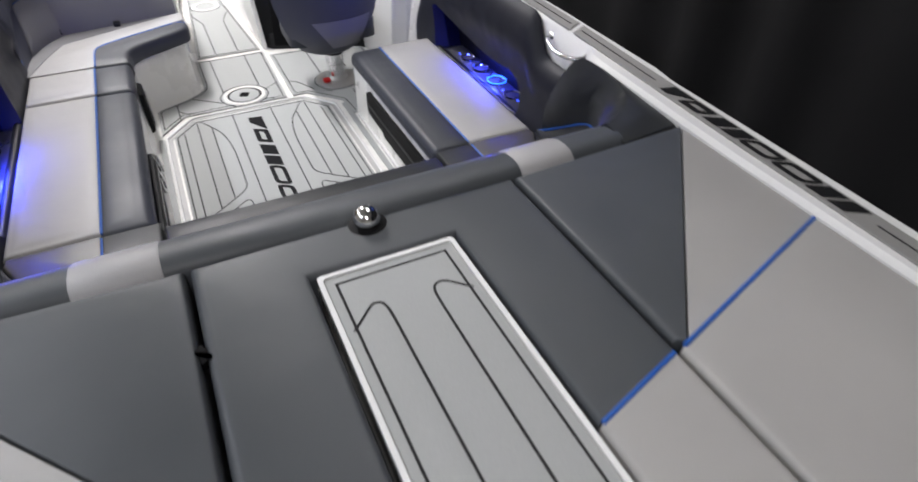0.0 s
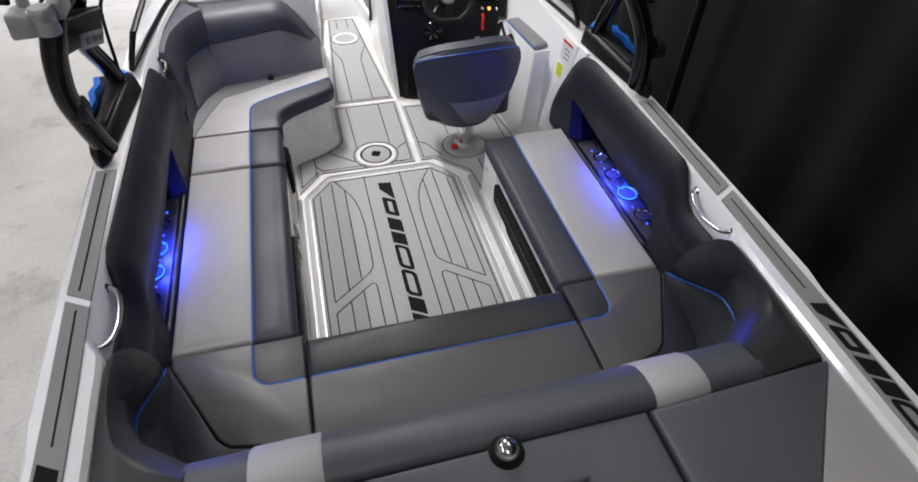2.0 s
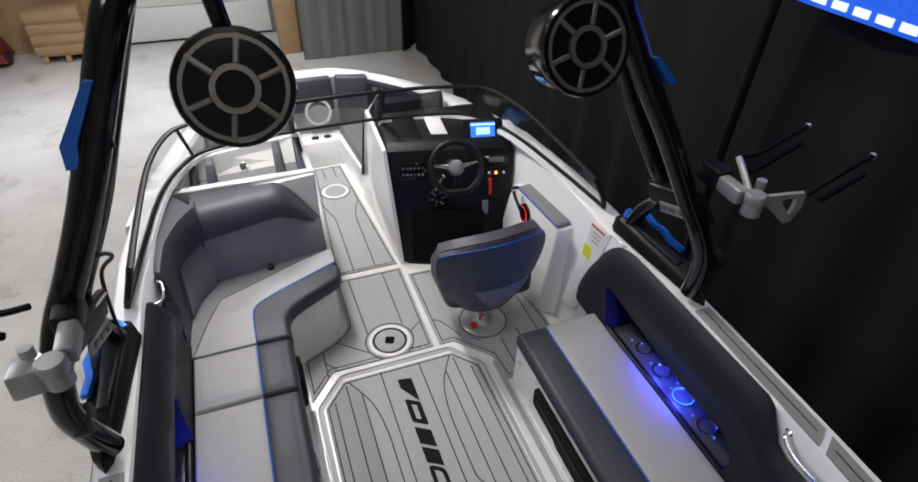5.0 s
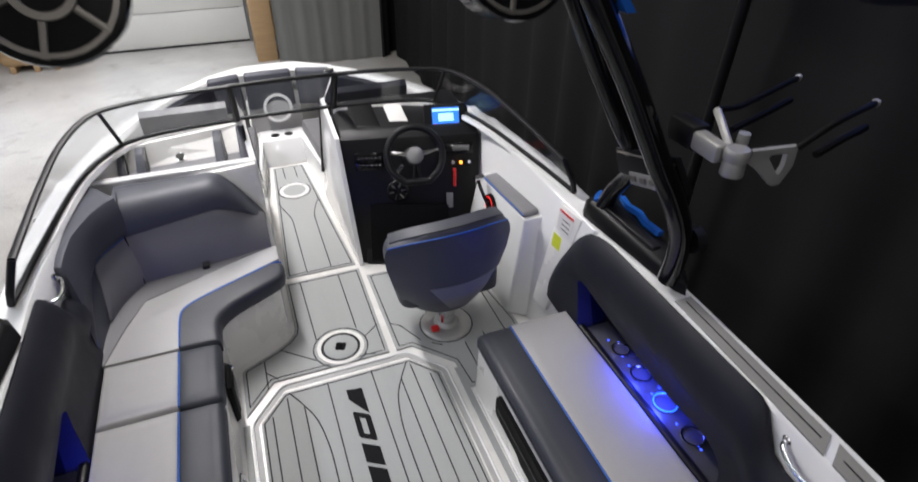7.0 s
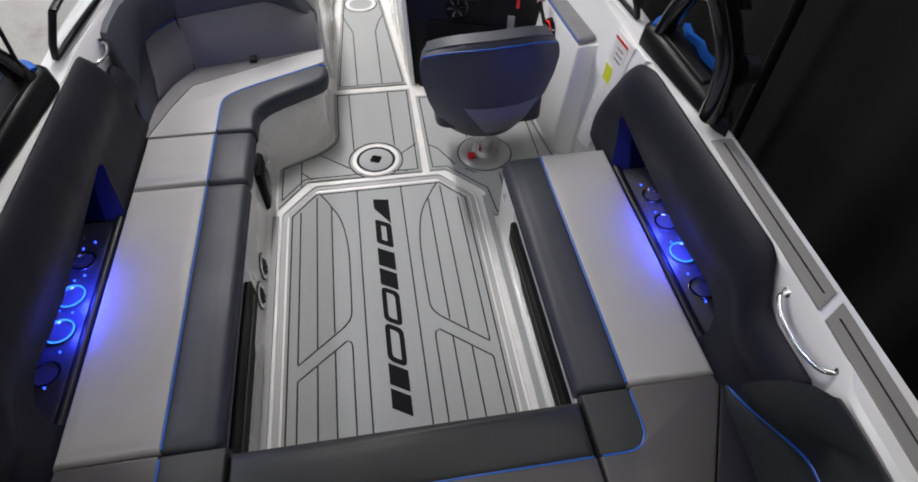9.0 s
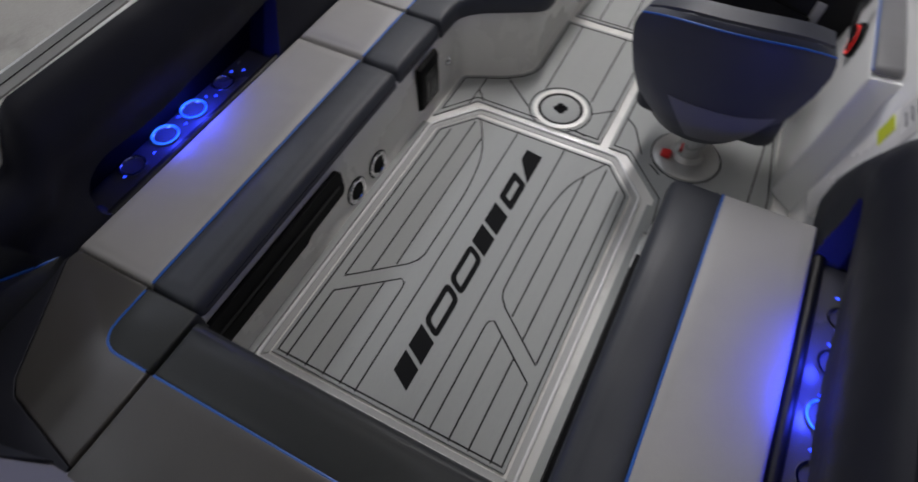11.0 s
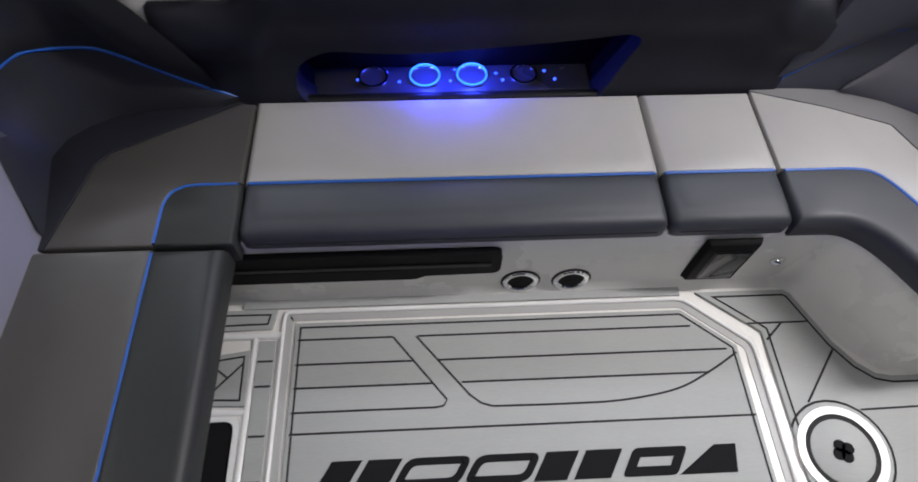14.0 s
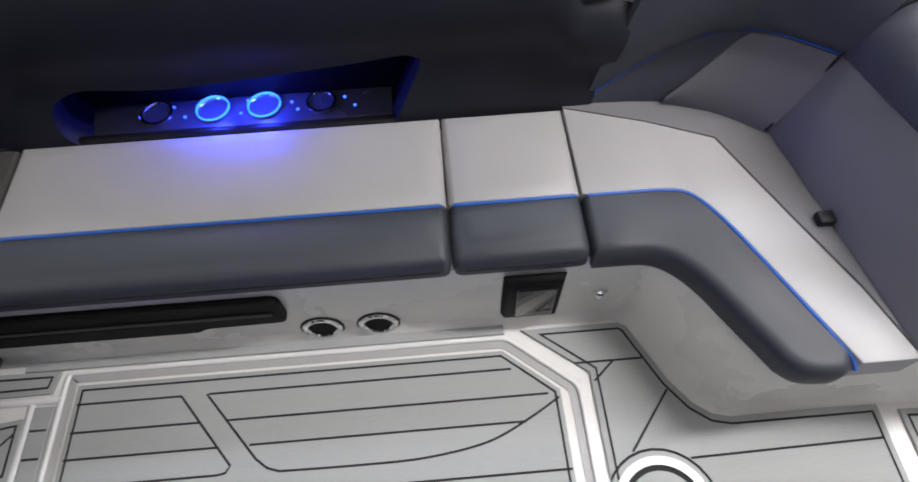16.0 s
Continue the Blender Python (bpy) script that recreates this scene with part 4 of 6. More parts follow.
for s in (-1, 1):
    cb = thing("corner_bolster", (s * 0.95, -2.0, 0.3), "dark charcoal corner bolster sweeping from the side to the bench back", "bolster", "corner bolsters")
    stations = [((1.012, -1.53), (1.02, -1.565), 0.41, (1.0, -1.785), (1.03, -1.79)), ((0.995, -1.60), (1.018, -1.66), 0.468, (1.005, -1.83), (1.03, -1.83)), ((0.99, -1.69), (1.02, -1.755), 0.53, (1.005, -1.89), (1.028, -1.90)),
                ((0.985, -1.78), (1.02, -1.853), 0.585, (0.995, -1.975), (1.025, -1.99)), ((0.968, -1.872), (1.0, -1.945), 0.605, (0.975, -2.055), (1.018, -2.10)), ((0.93, -1.945), (0.965, -2.012), 0.62, (0.94, -2.12), (1.012, -2.20)),
                ((0.885, -1.995), (0.91, -2.055), 0.615, (0.895, -2.16), (1.005, -2.284)), ((0.82, -2.02), (0.80, -2.085), 0.555, (0.80, -2.205), (0.80, -2.300)), ((0.565, -1.965), (0.79, -2.088), 0.555, (0.79, -2.205), (0.79, -2.298))]
    rings = []
    for k, (p0, p1, zp, t, o) in enumerate(stations):
        d = Vector((p1[0] - o[0], p1[1] - o[1])) if k > 2 else Vector((-1, 0.3))
        d = d.normalized() * (0.02, 0.034, 0.034, 0.034, 0.034, 0.034, 0.034, 0.01, 0.0)[k]
        ring = [(*p0, 0.30), (*p0, 0.40), (*mixed(p0, p1, 0.6), 0.40 + (zp - 0.40) * 0.6), (*p1, zp)]
        for f, g, h in ((0.04, 0.10, 0.55), (0.14, 0.28, 0.95), (0.34, 0.52, 1.0), (0.58, 0.76, 0.75), (0.80, 0.92, 0.4), (1.0, 1.0, 0.0)):
            q = mixed(p1, t, f)
            ring.append((q[0] + d.x * h, q[1] + d.y * h, zp + (0.826 - zp) * g))
        ring += [(*mixed(t, o, 0.45), 0.822), (*mixed(t, o, 0.93), 0.808), (*o, 0.79), (*o, 0.30)]
        rings.append([(s * x, y, z) for x, y, z in ring])
    part("bolster", loft(rings), VINYL_DARK_SHEEN, cb)
    arc = spline([(s * (p1[0] - 0.003), p1[1] + 0.004, zp) for p0, p1, zp, t, o in stations[:7]], 4)
    piping(cb, [(s * 1.016, -1.535, 0.395)] + [tuple(p) for p in arc])

# ---- side coamings with lit pockets ----
OPEN = [(-1.30, 0.335), (-0.46, 0.345), (-0.36, 0.565), (-0.40, 0.588), (-0.60, 0.56), (-1.03, 0.525), (-1.25, 0.545), (-1.34, 0.50), (-1.36, 0.40)]
OPEN = rounded(OPEN, [0.06, 0.02, 0.02, 0.03, 0.1, 0.1, 0.08, 0.06, 0.06], 4)


def ease(f):
    f = min(1.0, max(0.0, f))
    return f * f * (3 - 2 * f)


def coaming(s, label):
    """A padded side coaming: a fat roll over a pocket, dipping beside the grab handles."""
    ob = thing("side_coaming", (s * 1.06, -0.9, 0.3), label, "coaming", "side coamings")
    rings = []
    ys = [-1.70, -1.695, -1.68, -1.65, -1.6, -1.55, -1.5, -1.45, -1.41, -1.37, -1.33, -1.28, -1.1, -0.9, -0.7, -0.6, -0.5]
    if s > 0:
        ys += [-0.45, -0.40, -0.35, -0.31, -0.27, -0.235, -0.205, -0.18, -0.16, -0.147, -0.14]
    else:
        ys += [-0.3, -0.15, -0.08, -0.05, -0.02, 0.01, 0.04, 0.07, 0.10, 0.13, 0.155, 0.166, 0.17]
    for y in ys:
        dip = ease((-1.34 - y) / 0.14)
        top = 0.842 - 0.15 * dip
        if s > 0 and y > -0.5:
            top = 0.44 + 0.402 * math.sqrt(max(0.0, 1 - ((y + 0.5) / 0.362) ** 2))
        if s < 0 and y > -0.08:
            front_dip = ease((y + 0.06) / 0.12)
            top -= 0.15 * front_dip + 0.06 * ease((y - 0.1) / 0.16)
            dip = max(dip, front_dip)
        if y < -1.69:
            top -= 0.03 * (-1.69 - y) / 0.01
        lean = 0.17 * ease((-1.38 - y) / 0.32)
        out = 1.110 - 0.018 * dip
        fat = 1.0 - 0.45 * dip
        cols = [(1.013, 0.0), (1.014, 0.09), (1.022, 0.22), (1.034, 0.36), (1.040, 0.48), (1.036, 0.55), (1.024, 0.62), (1.016, 0.70), (1.017, 0.78), (1.027, 0.86), (1.043, 0.93), (1.064, 0.98), (1.079, 1.0), (1.090, 0.99), (1.097, 0.95), (1.098, 0.88), (1.098, 0.0)]
        ring = []
        round_off = ease((y + 0.42) / 0.24) if s > 0 else 0.0
        for x, f in cols:
            x += round_off * (1.020 + 0.075 * max(0.0, (f - 0.35) / 0.65) ** 2.2 - x) * (x < 1.0975)
            x = out - (1.110 - x) * (0.72 + 0.28 * fat)
            if s > 0 and y > -0.20:
                x += 0.02 * ((y + 0.20) / 0.06) ** 2 * (0.3 if x < 1.06 else -0.6)
            ring.append((s * x, y + lean * (1 - f) - 0.55 * max(0.0, y if s < 0 else 0.0) * (1 - f), 0.30 + (top - 0.30) * f))
        rings.append(ring)
    tool = loft([[(s * x, y, z) for y, z in OPEN] for x in (0.9, 1.3)])
    part("bolster", finish("bolster", cut(loft(rings), tool, [VINYL_DARK]), [VINYL_DARK]), None, ob)
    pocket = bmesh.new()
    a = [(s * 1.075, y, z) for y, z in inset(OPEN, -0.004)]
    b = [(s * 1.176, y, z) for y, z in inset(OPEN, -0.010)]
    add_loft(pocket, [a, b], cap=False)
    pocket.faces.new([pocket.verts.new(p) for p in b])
    pk = part("pocket", pocket, NEAR_BLACK, ob, "black pocket lit by blue light")
    part("shelf", box(*(sorted((s * 1.045, s * 1.178))), -1.34, -0.46, 0.32, 0.352, 0.006), SHELF, ob, "black cup holder shelf")
    # a soft welt along the lower edge of the opening
    part("welt", tube([(s * 1.036, y, 0.352) for y in (-1.36, -1.0, -0.7, -0.45)], 0.021, 12), BLACK_SATIN, ob, "black rolled sill")
    for y, r, lit in ((-1.133, 0.043, 0), (-0.961, 0.047, 1), (-0.796, 0.043, 0), (-0.644, 0.038, 0)) if s > 0 else ((-1.142, 0.043, 0), (-0.98, 0.045, 1), (-0.832, 0.045, 1), (-0.667, 0.04, 0)):
        cup = part("cup_holder", lathe([(r * 0.9, -0.02), (r, 0.0), (r + 0.005, 0.004), (r + 0.004, 0.009), (r - 0.003, 0.009), (r - 0.006, 0.002)], (s * 1.128, y, 0.352), n=32), CHROME, ob, "chrome cup holder")
        if lit:
            part("lit_ring", add_ring(bmesh.new(), oval(s * 1.128, y, r + 0.003, r + 0.003, 36), oval(s * 1.128, y, r - 0.001, r - 0.001, 36), 0.360, 0.364), BLUE_GLOW, cup, "glowing blue ring")
        part("well", lathe([(r - 0.004, 0), (r - 0.004, 0.002)], (s * 1.128, y, 0.3535), n=24), SHELF, cup)
    for y, dz in ((-1.19, 0.03), (-1.10, 0.055), (-1.06, 0.02), (-0.90, 0.02), (-0.885, 0.06), (-0.755, 0.045), (-0.735, 0.02), (-0.60, 0.05), (-0.57, 0.02)):
        part("led", lathe([(0.0043, 0), (0.0043, 0.003), (0.002, 0.005)], (s * (1.085 + 1.2 * dz), y, 0.351), n=10), BLUE_DIM, ob, "small blue light")
    return ob


coaming(-1, "dark side coaming with a blue-lit pocket beside the curved lounge")
coaming(1, "dark side coaming with a blue-lit pocket beside the straight lounge")


def grab_handle(s, pts, label):
    ob = thing("grab_handle", (s * 1.06, (pts[0][1] + pts[-1][1]) / 2, 0.75), label, "handle", "grab handles")
    part("bar", tube(spline([(s * x, y, z) for x, y, z in pts], 5), 0.008, 12), CHROME, ob)
    for x, y, z in (pts[0], pts[-1]):
        part("foot", lathe([(0.016, -0.004), (0.016, 0.004), (0.010, 0.010)], (s * x, y, z), Matrix.Rotation(radians(-90 * s), 4, "Y"), 16), CHROME, ob)


for s in (-1, 1):
    grab_handle(s, [(1.092, -1.455, 0.775), (1.062, -1.468, 0.772), (1.046, -1.52, 0.758), (1.042, -1.60, 0.755), (1.048, -1.685, 0.772), (1.08, -1.715, 0.785)], "polished steel grab handle beside the bench")
grab_handle(-1, [(1.09, 0.01, 0.77), (1.060, 0.02, 0.765), (1.045, 0.06, 0.76), (1.045, 0.11, 0.76), (1.058, 0.165, 0.765), (1.085, 0.175, 0.77)], "short polished steel grab handle by the windscreen")

# ---- curved lounge: side back and forward back ----
lb = thing("lounge_upholstery", (-1.0, 0.4, 0.3), "dark and mid grey backrest wrapping the curved lounge", "backrest")
stations = [((1.022, 0.075), (1.028, 0.085), 0.40, (1.07, 0.195), (1.09, 0.20)), ((1.02, 0.09), (1.028, 0.11), 0.425, (1.055, 0.205), (1.094, 0.21)), ((1.016, 0.20), (1.034, 0.23), 0.52, (1.05, 0.27), (1.094, 0.27)), ((1.006, 0.30), (1.034, 0.36), 0.59, (1.04, 0.40), (1.09, 0.40)),
            ((0.96, 0.425), (1.022, 0.47), 0.605, (1.01, 0.50), (1.084, 0.52)), ((0.925, 0.48), (0.985, 0.54), 0.61, (0.98, 0.585), (1.078, 0.66)), ((0.89, 0.525), (0.94, 0.605), 0.61, (0.938, 0.655), (1.072, 0.80)), ((0.87, 0.548), (0.906, 0.65), 0.61, (0.902, 0.71), (1.06, 0.92))]
rolls = []
for k, (p0, p1, zp, t, o) in enumerate(stations):
    d = Vector((-1, -0.35)).normalized() * (0.01, 0.018, 0.024, 0.026, 0.026, 0.026, 0.026, 0.024)[k]
    top = (0.775, 0.792, 0.806, 0.81, 0.81, 0.808, 0.806, 0.80)[k]
    ring = [(*p0, 0.30), (*p0, 0.40 - 0.01 * (k < 2)), (*mixed(p0, p1, 0.6), 0.40 + (zp - 0.40) * 0.6), (*p1, zp)]
    for f, g, h in ((0.04, 0.08, 0.6), (0.14, 0.22, 0.95), (0.34, 0.45, 1.0), (0.58, 0.70, 0.8), (0.80, 0.90, 0.42), (1.0, 1.0, 0.0)):
        q = mixed(p1, t, f)
        ring.append((q[0] + d.x * h, q[1] + d.y * h, zp + (top - zp) * g))
    ring += [(*mixed(t, o, 0.5), top + 0.003), (*mixed(t, o, 0.93), top - 0.005), (*o, top - 0.03), (*o, 0.30)]
    rolls.append([(-x, y, z) for x, y, z in ring])
part("side_roll", loft(rolls), VINYL_SLATE, lb, "dark charcoal side roll")
piping(lb, [(-1.024, 0.10, 0.372)] + [tuple(p) for p in spline([(-p1[0] + 0.003, p1[1] - 0.003, zp + 0.002) for p0, p1, zp, t, o in stations[1:]], 4)], 0.003)
sides = []
for k, f, hz in ((3, 0.0, 0.03), (3, 0.35, 0.45), (3, 0.8, 0.9), (4, 0.0, 0.97), (4, 0.5, 0.98), (5, 0.0, 0.98), (5, 0.5, 0.98), (6, 0.0, 0.98), (6, 1.0, 0.98)):
    (a0, a1, za, ta, oa), (b0, b1, zb, tb, ob2) = stations[k], stations[min(k + 1, 7)]
    q0, q1, zp = mixed(a0, b0, f), mixed(a1, b1, f), za + (zb - za) * f
    ring = [(-q0[0] + 0.004, q0[1] - 0.002, 0.35), (-q0[0] + 0.005, q0[1] - 0.002, 0.398)]
    for v in (0.15, 0.4, 0.7, 1.0):
        w = mixed(q0, q1, v * hz)
        swell = 0.005 + 0.009 * math.sin(math.pi * v)
        ring.append((-w[0] + swell, w[1] - swell * 0.4, 0.40 + (zp - 0.40) * v * hz))
    sides.append(ring + [(x - 0.02, y + 0.01, z) for x, y, z in ring[::-1]])
part("side_face", loft(sides), VINYL_MID, lb, "mid grey side face")


def crest_foot(x):
    """Where the seam between the forward face and its crest runs."""
    return 0.652 + 0.165 * (x + 0.906)


def face_foot(x):
    return 0.548 + 0.165 * (x + 0.87)


rings_f, rings_r = [], []
for x in (-0.93, -0.905, -0.88, -0.8, -0.7, -0.6, -0.5, -0.47):
    c, h = crest_foot(x), 0.765
    r = 0.027 * (x + 0.906) / 0.37
    rings_r.append([(x, c + 0.06, 0.50 + r), (x, c + 0.016, 0.585 + r), (x, c - 0.008, 0.612 + r), (x, c - 0.008, 0.655 + r), (x, c + 0.014, 0.712 + r / 2), (x, c + 0.055, h - 0.010), (x, c + 0.10, h), (x, 0.90, h - 0.006), (x, 0.925, 0.70), (x, 0.925, 0.47)])
last = rings_r[-1]
for x, f in ((-0.43, 0.93), (-0.40, 0.83), (-0.36, 0.66), (-0.32, 0.47), (-0.28, 0.27), (-0.25, 0.12), (-0.24, 0.05)):
    rings_r.append([(x, 0.865 + (p[1] - 0.865) * (0.6 + 0.4 * f), 0.47 + (p[2] - 0.47) * f) for p in last])
for x in (-0.93, -0.88, -0.8, -0.7, -0.6, -0.5, -0.4, -0.32, -0.245):
    yb, c = face_foot(x), crest_foot(x)
    top = 0.61 + 0.027 * (x + 0.906) / 0.37 - 0.15 * max(0.0, (x + 0.47) / 0.225)
    rings_f.append([(x, yb, 0.30), (x, yb + 0.008, 0.40), (x, yb + (c - yb) * 0.40, 0.40 + (top - 0.40) * 0.5), (x, yb + (c - yb) * 0.78, 0.40 + (top - 0.40) * 0.85), (x, c, top), (x, c + 0.04, top + 0.01), (x, c + 0.09, top - 0.03), (x, c + 0.09, 0.30)])
# Dark tube paints the shade in the crease between side roll and crest.
part("seam", tube(spline([(-0.868, 0.540, 0.392), (-0.884, 0.592, 0.50), (-0.902, 0.640, 0.608), (-0.897, 0.648, 0.67), (-0.894, 0.675, 0.73), (-0.896, 0.72, 0.768), (-0.905, 0.80, 0.776)], 3), 0.004, 8), VINYL_DARK, lb, "dark tube for the shaded crease of the corner")
piping(lb, [(r[1][0], r[1][1] - 0.016, r[1][2] + 0.018) for r in rings_r[1:7]] + [(-0.40, 0.825, 0.525), (-0.33, 0.835, 0.505), (-0.27, 0.845, 0.487)], 0.0016)
part("face_panel", loft(rings_f), VINYL_MID, lb, "mid grey face panel")
part("crest", loft(rings_r), VINYL_SLATE, lb, "dark charcoal crest")
part("end_panel", hull8([(-0.58, 0.86, 0.46), (-0.236, 0.83, 0.40), (-0.236, 0.937, 0.40), (-0.58, 0.937, 0.46)], [(-0.58, 0.90, 0.745), (-0.236, 0.905, 0.765), (-0.236, 0.937, 0.765), (-0.58, 0.937, 0.745)], 0.008), GEL_MAT, lb, "pale moulded end panel")
latch = thing("seat_latch", (-0.58, 0.585, 0.39), "small black strap latch on the lounge seam", "latch")
part("tab", box(-0.598, -0.562, 0.565, 0.605, 0.383, 0.408, 0.006), BLACK, latch)

# ---- bulkhead, dash tray and windscreen ----
bk = thing("bulkhead", (-0.65, 0.95, 0), "white moulded bulkhead with an open dash tray", "bulkhead")
part("wall", box(-1.16, -0.232, 0.938, 0.975, 0.0, 0.76, 0.008), GEL, bk)
part("top_lip", box(-1.10, -0.226, 0.932, 0.985, 0.748, 0.772, 0.01), GEL, bk)
part("aisle_wall", hull8([(-0.262, 0.94, 0), (-0.228, 0.94, 0), (-0.2, 1.74, 0), (-0.235, 1.74, 0)], [(-0.262, 0.94, 0.775), (-0.228, 0.94, 0.775), (-0.25, 1.60, 0.80), (-0.285, 1.60, 0.80)], 0.006), GEL, bk)
part("tray", box(-1.05, -0.262, 0.976, 1.24, 0.685, 0.71, 0.006), VINYL_MID, bk, "grey tray floor")
part("tray_slot", box(-0.70, -0.42, 1.02, 1.05, 0.708, 0.714, 0.002), BLACK, bk, "black slot")
part("tray_lip", tube(spline([(-0.73, 1.02, 0.71), (-0.70, 1.06, 0.714), (-0.56, 1.068, 0.714), (-0.42, 1.06, 0.714), (-0.39, 1.02, 0.71)]), 0.007, 8), GEL_MAT, bk)
part("back_panel", hull8([(-0.90, 1.13, 0.69), (-0.262, 1.17, 0.69), (-0.262, 1.20, 0.69), (-0.90, 1.16, 0.69)], [(-0.86, 1.21, 0.822), (-0.262, 1.335, 0.822), (-0.262, 1.36, 0.822), (-0.86, 1.24, 0.822)]), GEL_MAT, bk)
part("side_panel", hull8([(-1.06, 0.98, 0.69), (-1.03, 0.98, 0.69), (-0.88, 1.16, 0.69), (-0.91, 1.18, 0.69)], [(-1.055, 0.98, 0.825), (-1.035, 0.98, 0.825), (-0.875, 1.22, 0.825), (-0.895, 1.24, 0.825)]), GEL_MAT, bk)
for x, w in ((-0.93, 0.035), (-0.84, 0.05), (-0.44, 0.05), (-0.31, 0.045)):
    yf, yt = 1.13 + 0.0625 * (x + 0.9), 1.21 + 0.21 * (x + 0.86)
    part("divider", hull8([(x, 1.03, 0.705), (x + w, 1.03, 0.705), (x + w, yf, 0.705), (x, yf, 0.705)], [(x + 0.006, yf + 0.02, 0.80), (x + w * 0.9, yf + 0.02, 0.80), (x + w * 0.9, yt, 0.815), (x + 0.006, yt, 0.815)], 0.005), VINYL_SLATE, bk, "grey padded divider")
    part("divider_side", hull8([(x + w, 1.032, 0.706), (x + w + 0.012, 1.04, 0.706), (x + w + 0.012, yf, 0.706), (x + w, yf, 0.706)], [(x + w * 0.9, yf + 0.022, 0.798), (x + w * 0.9 + 0.012, yf + 0.022, 0.798), (x + w * 0.9 + 0.012, yt, 0.813), (x + w * 0.9, yt, 0.813)]), BLACK, bk, "black divider side")
part("emblem", lathe([(0.024, 0), (0.024, 0.005), (0.015, 0.008)], (-0.62, 1.185, 0.735), Matrix.Rotation(radians(45), 4, "X"), 20), CHROME, bk, "chrome emblem")
part("edge_trim", tube([(-0.222, 1.745, 0.2), (-0.262, 1.62, 0.8)], 0.014, 8), BLACK, bk, "black door edge")


def wind_low(s):
    pts = [(-1.162, -0.05, 0.838), (-1.12, 0.33, 0.845), (-1.05, 0.84, 0.845), (-0.93, 1.14, 0.845), (-0.80, 1.27, 0.84), (-0.54, 1.34, 0.835), (-0.285, 1.37, 0.83)]
    return [(s * -p.x, p.y, p.z) for p in spline([(x, y, z) for x, y, z in pts], 5)]


def wind_top(s):
    pts = [(-1.108, -0.015, 1.0), (-1.085, 0.40, 1.035), (-1.05, 0.78, 1.06), (-0.965, 1.05, 1.075), (-0.83, 1.145, 1.08), (-0.56, 1.20, 1.085), (-0.29, 1.225, 1.085)]
    return [(s * -p.x, p.y, p.z) for p in spline([(x, y, z) for x, y, z in pts], 5)]


wsn = thing("windscreen", (0, 1.3, 0.8), "wraparound smoked glass windscreen in a black frame", "windscreen")
for s in (-1, 1):
    lo, hi = wind_low(s), wind_top(s)
    glass = loft([[a, b, (b[0] - s * 0.004, b[1] - 0.002, b[2]), (a[0] - s * 0.004, a[1] - 0.002, a[2])] for a, b in zip(lo, hi)])
    pane = part("side_pane", glass, GLASS, wsn, "smoked glass side pane")
    pane.visible_shadow = False
    part("top_frame", tube(hi, 0.016, 10, 0.7), BLACK, wsn, "black top frame")
    part("lower_trim", tube(lo, 0.013, 8, 0.8), BLACK, wsn, "black rubber lower trim")
    part("end_post", tube([lo[0], (lo[0][0] - s * 0.02, lo[0][1] - 0.01, 0.9), hi[0]], 0.014, 8), BLACK, wsn, "black end post")
    mid = 17
    part("mullion", tube([lo[mid], hi[mid]], 0.01, 8), BLACK, wsn, "black mullion")
    part("centre_post", tube([lo[-1], hi[-1]], 0.02, 8), BLACK, wsn, "black centre post")
    part("stay", tube([(s * 0.262, 1.62, 0.78), (s * 0.285, 1.3, 1.05)], 0.008, 8), CHROME, wsn, "slim stay")
part("centre_pane", hull8([(-0.285, 1.37, 0.84), (0.285, 1.37, 0.84), (0.285, 1.375, 0.84), (-0.285, 1.375, 0.84)], [(-0.29, 1.235, 1.085), (0.29, 1.235, 1.085), (0.29, 1.24, 1.085), (-0.29, 1.24, 1.085)]), GLASS, wsn, "smoked glass centre pane").visible_shadow = False
part("centre_top", tube([(-0.29, 1.225, 1.085), (0, 1.235, 1.085), (0.29, 1.225, 1.085)], 0.014, 8), BLACK, wsn)
part("centre_low", tube([(-0.285, 1.37, 0.835), (0.285, 1.37, 0.835)], 0.012, 8), BLACK, wsn)
part("clasp", box(0.23, 0.29, 1.22, 1.245, 1.093, 1.118, 0.005), CHROME, wsn, "chrome clasp")
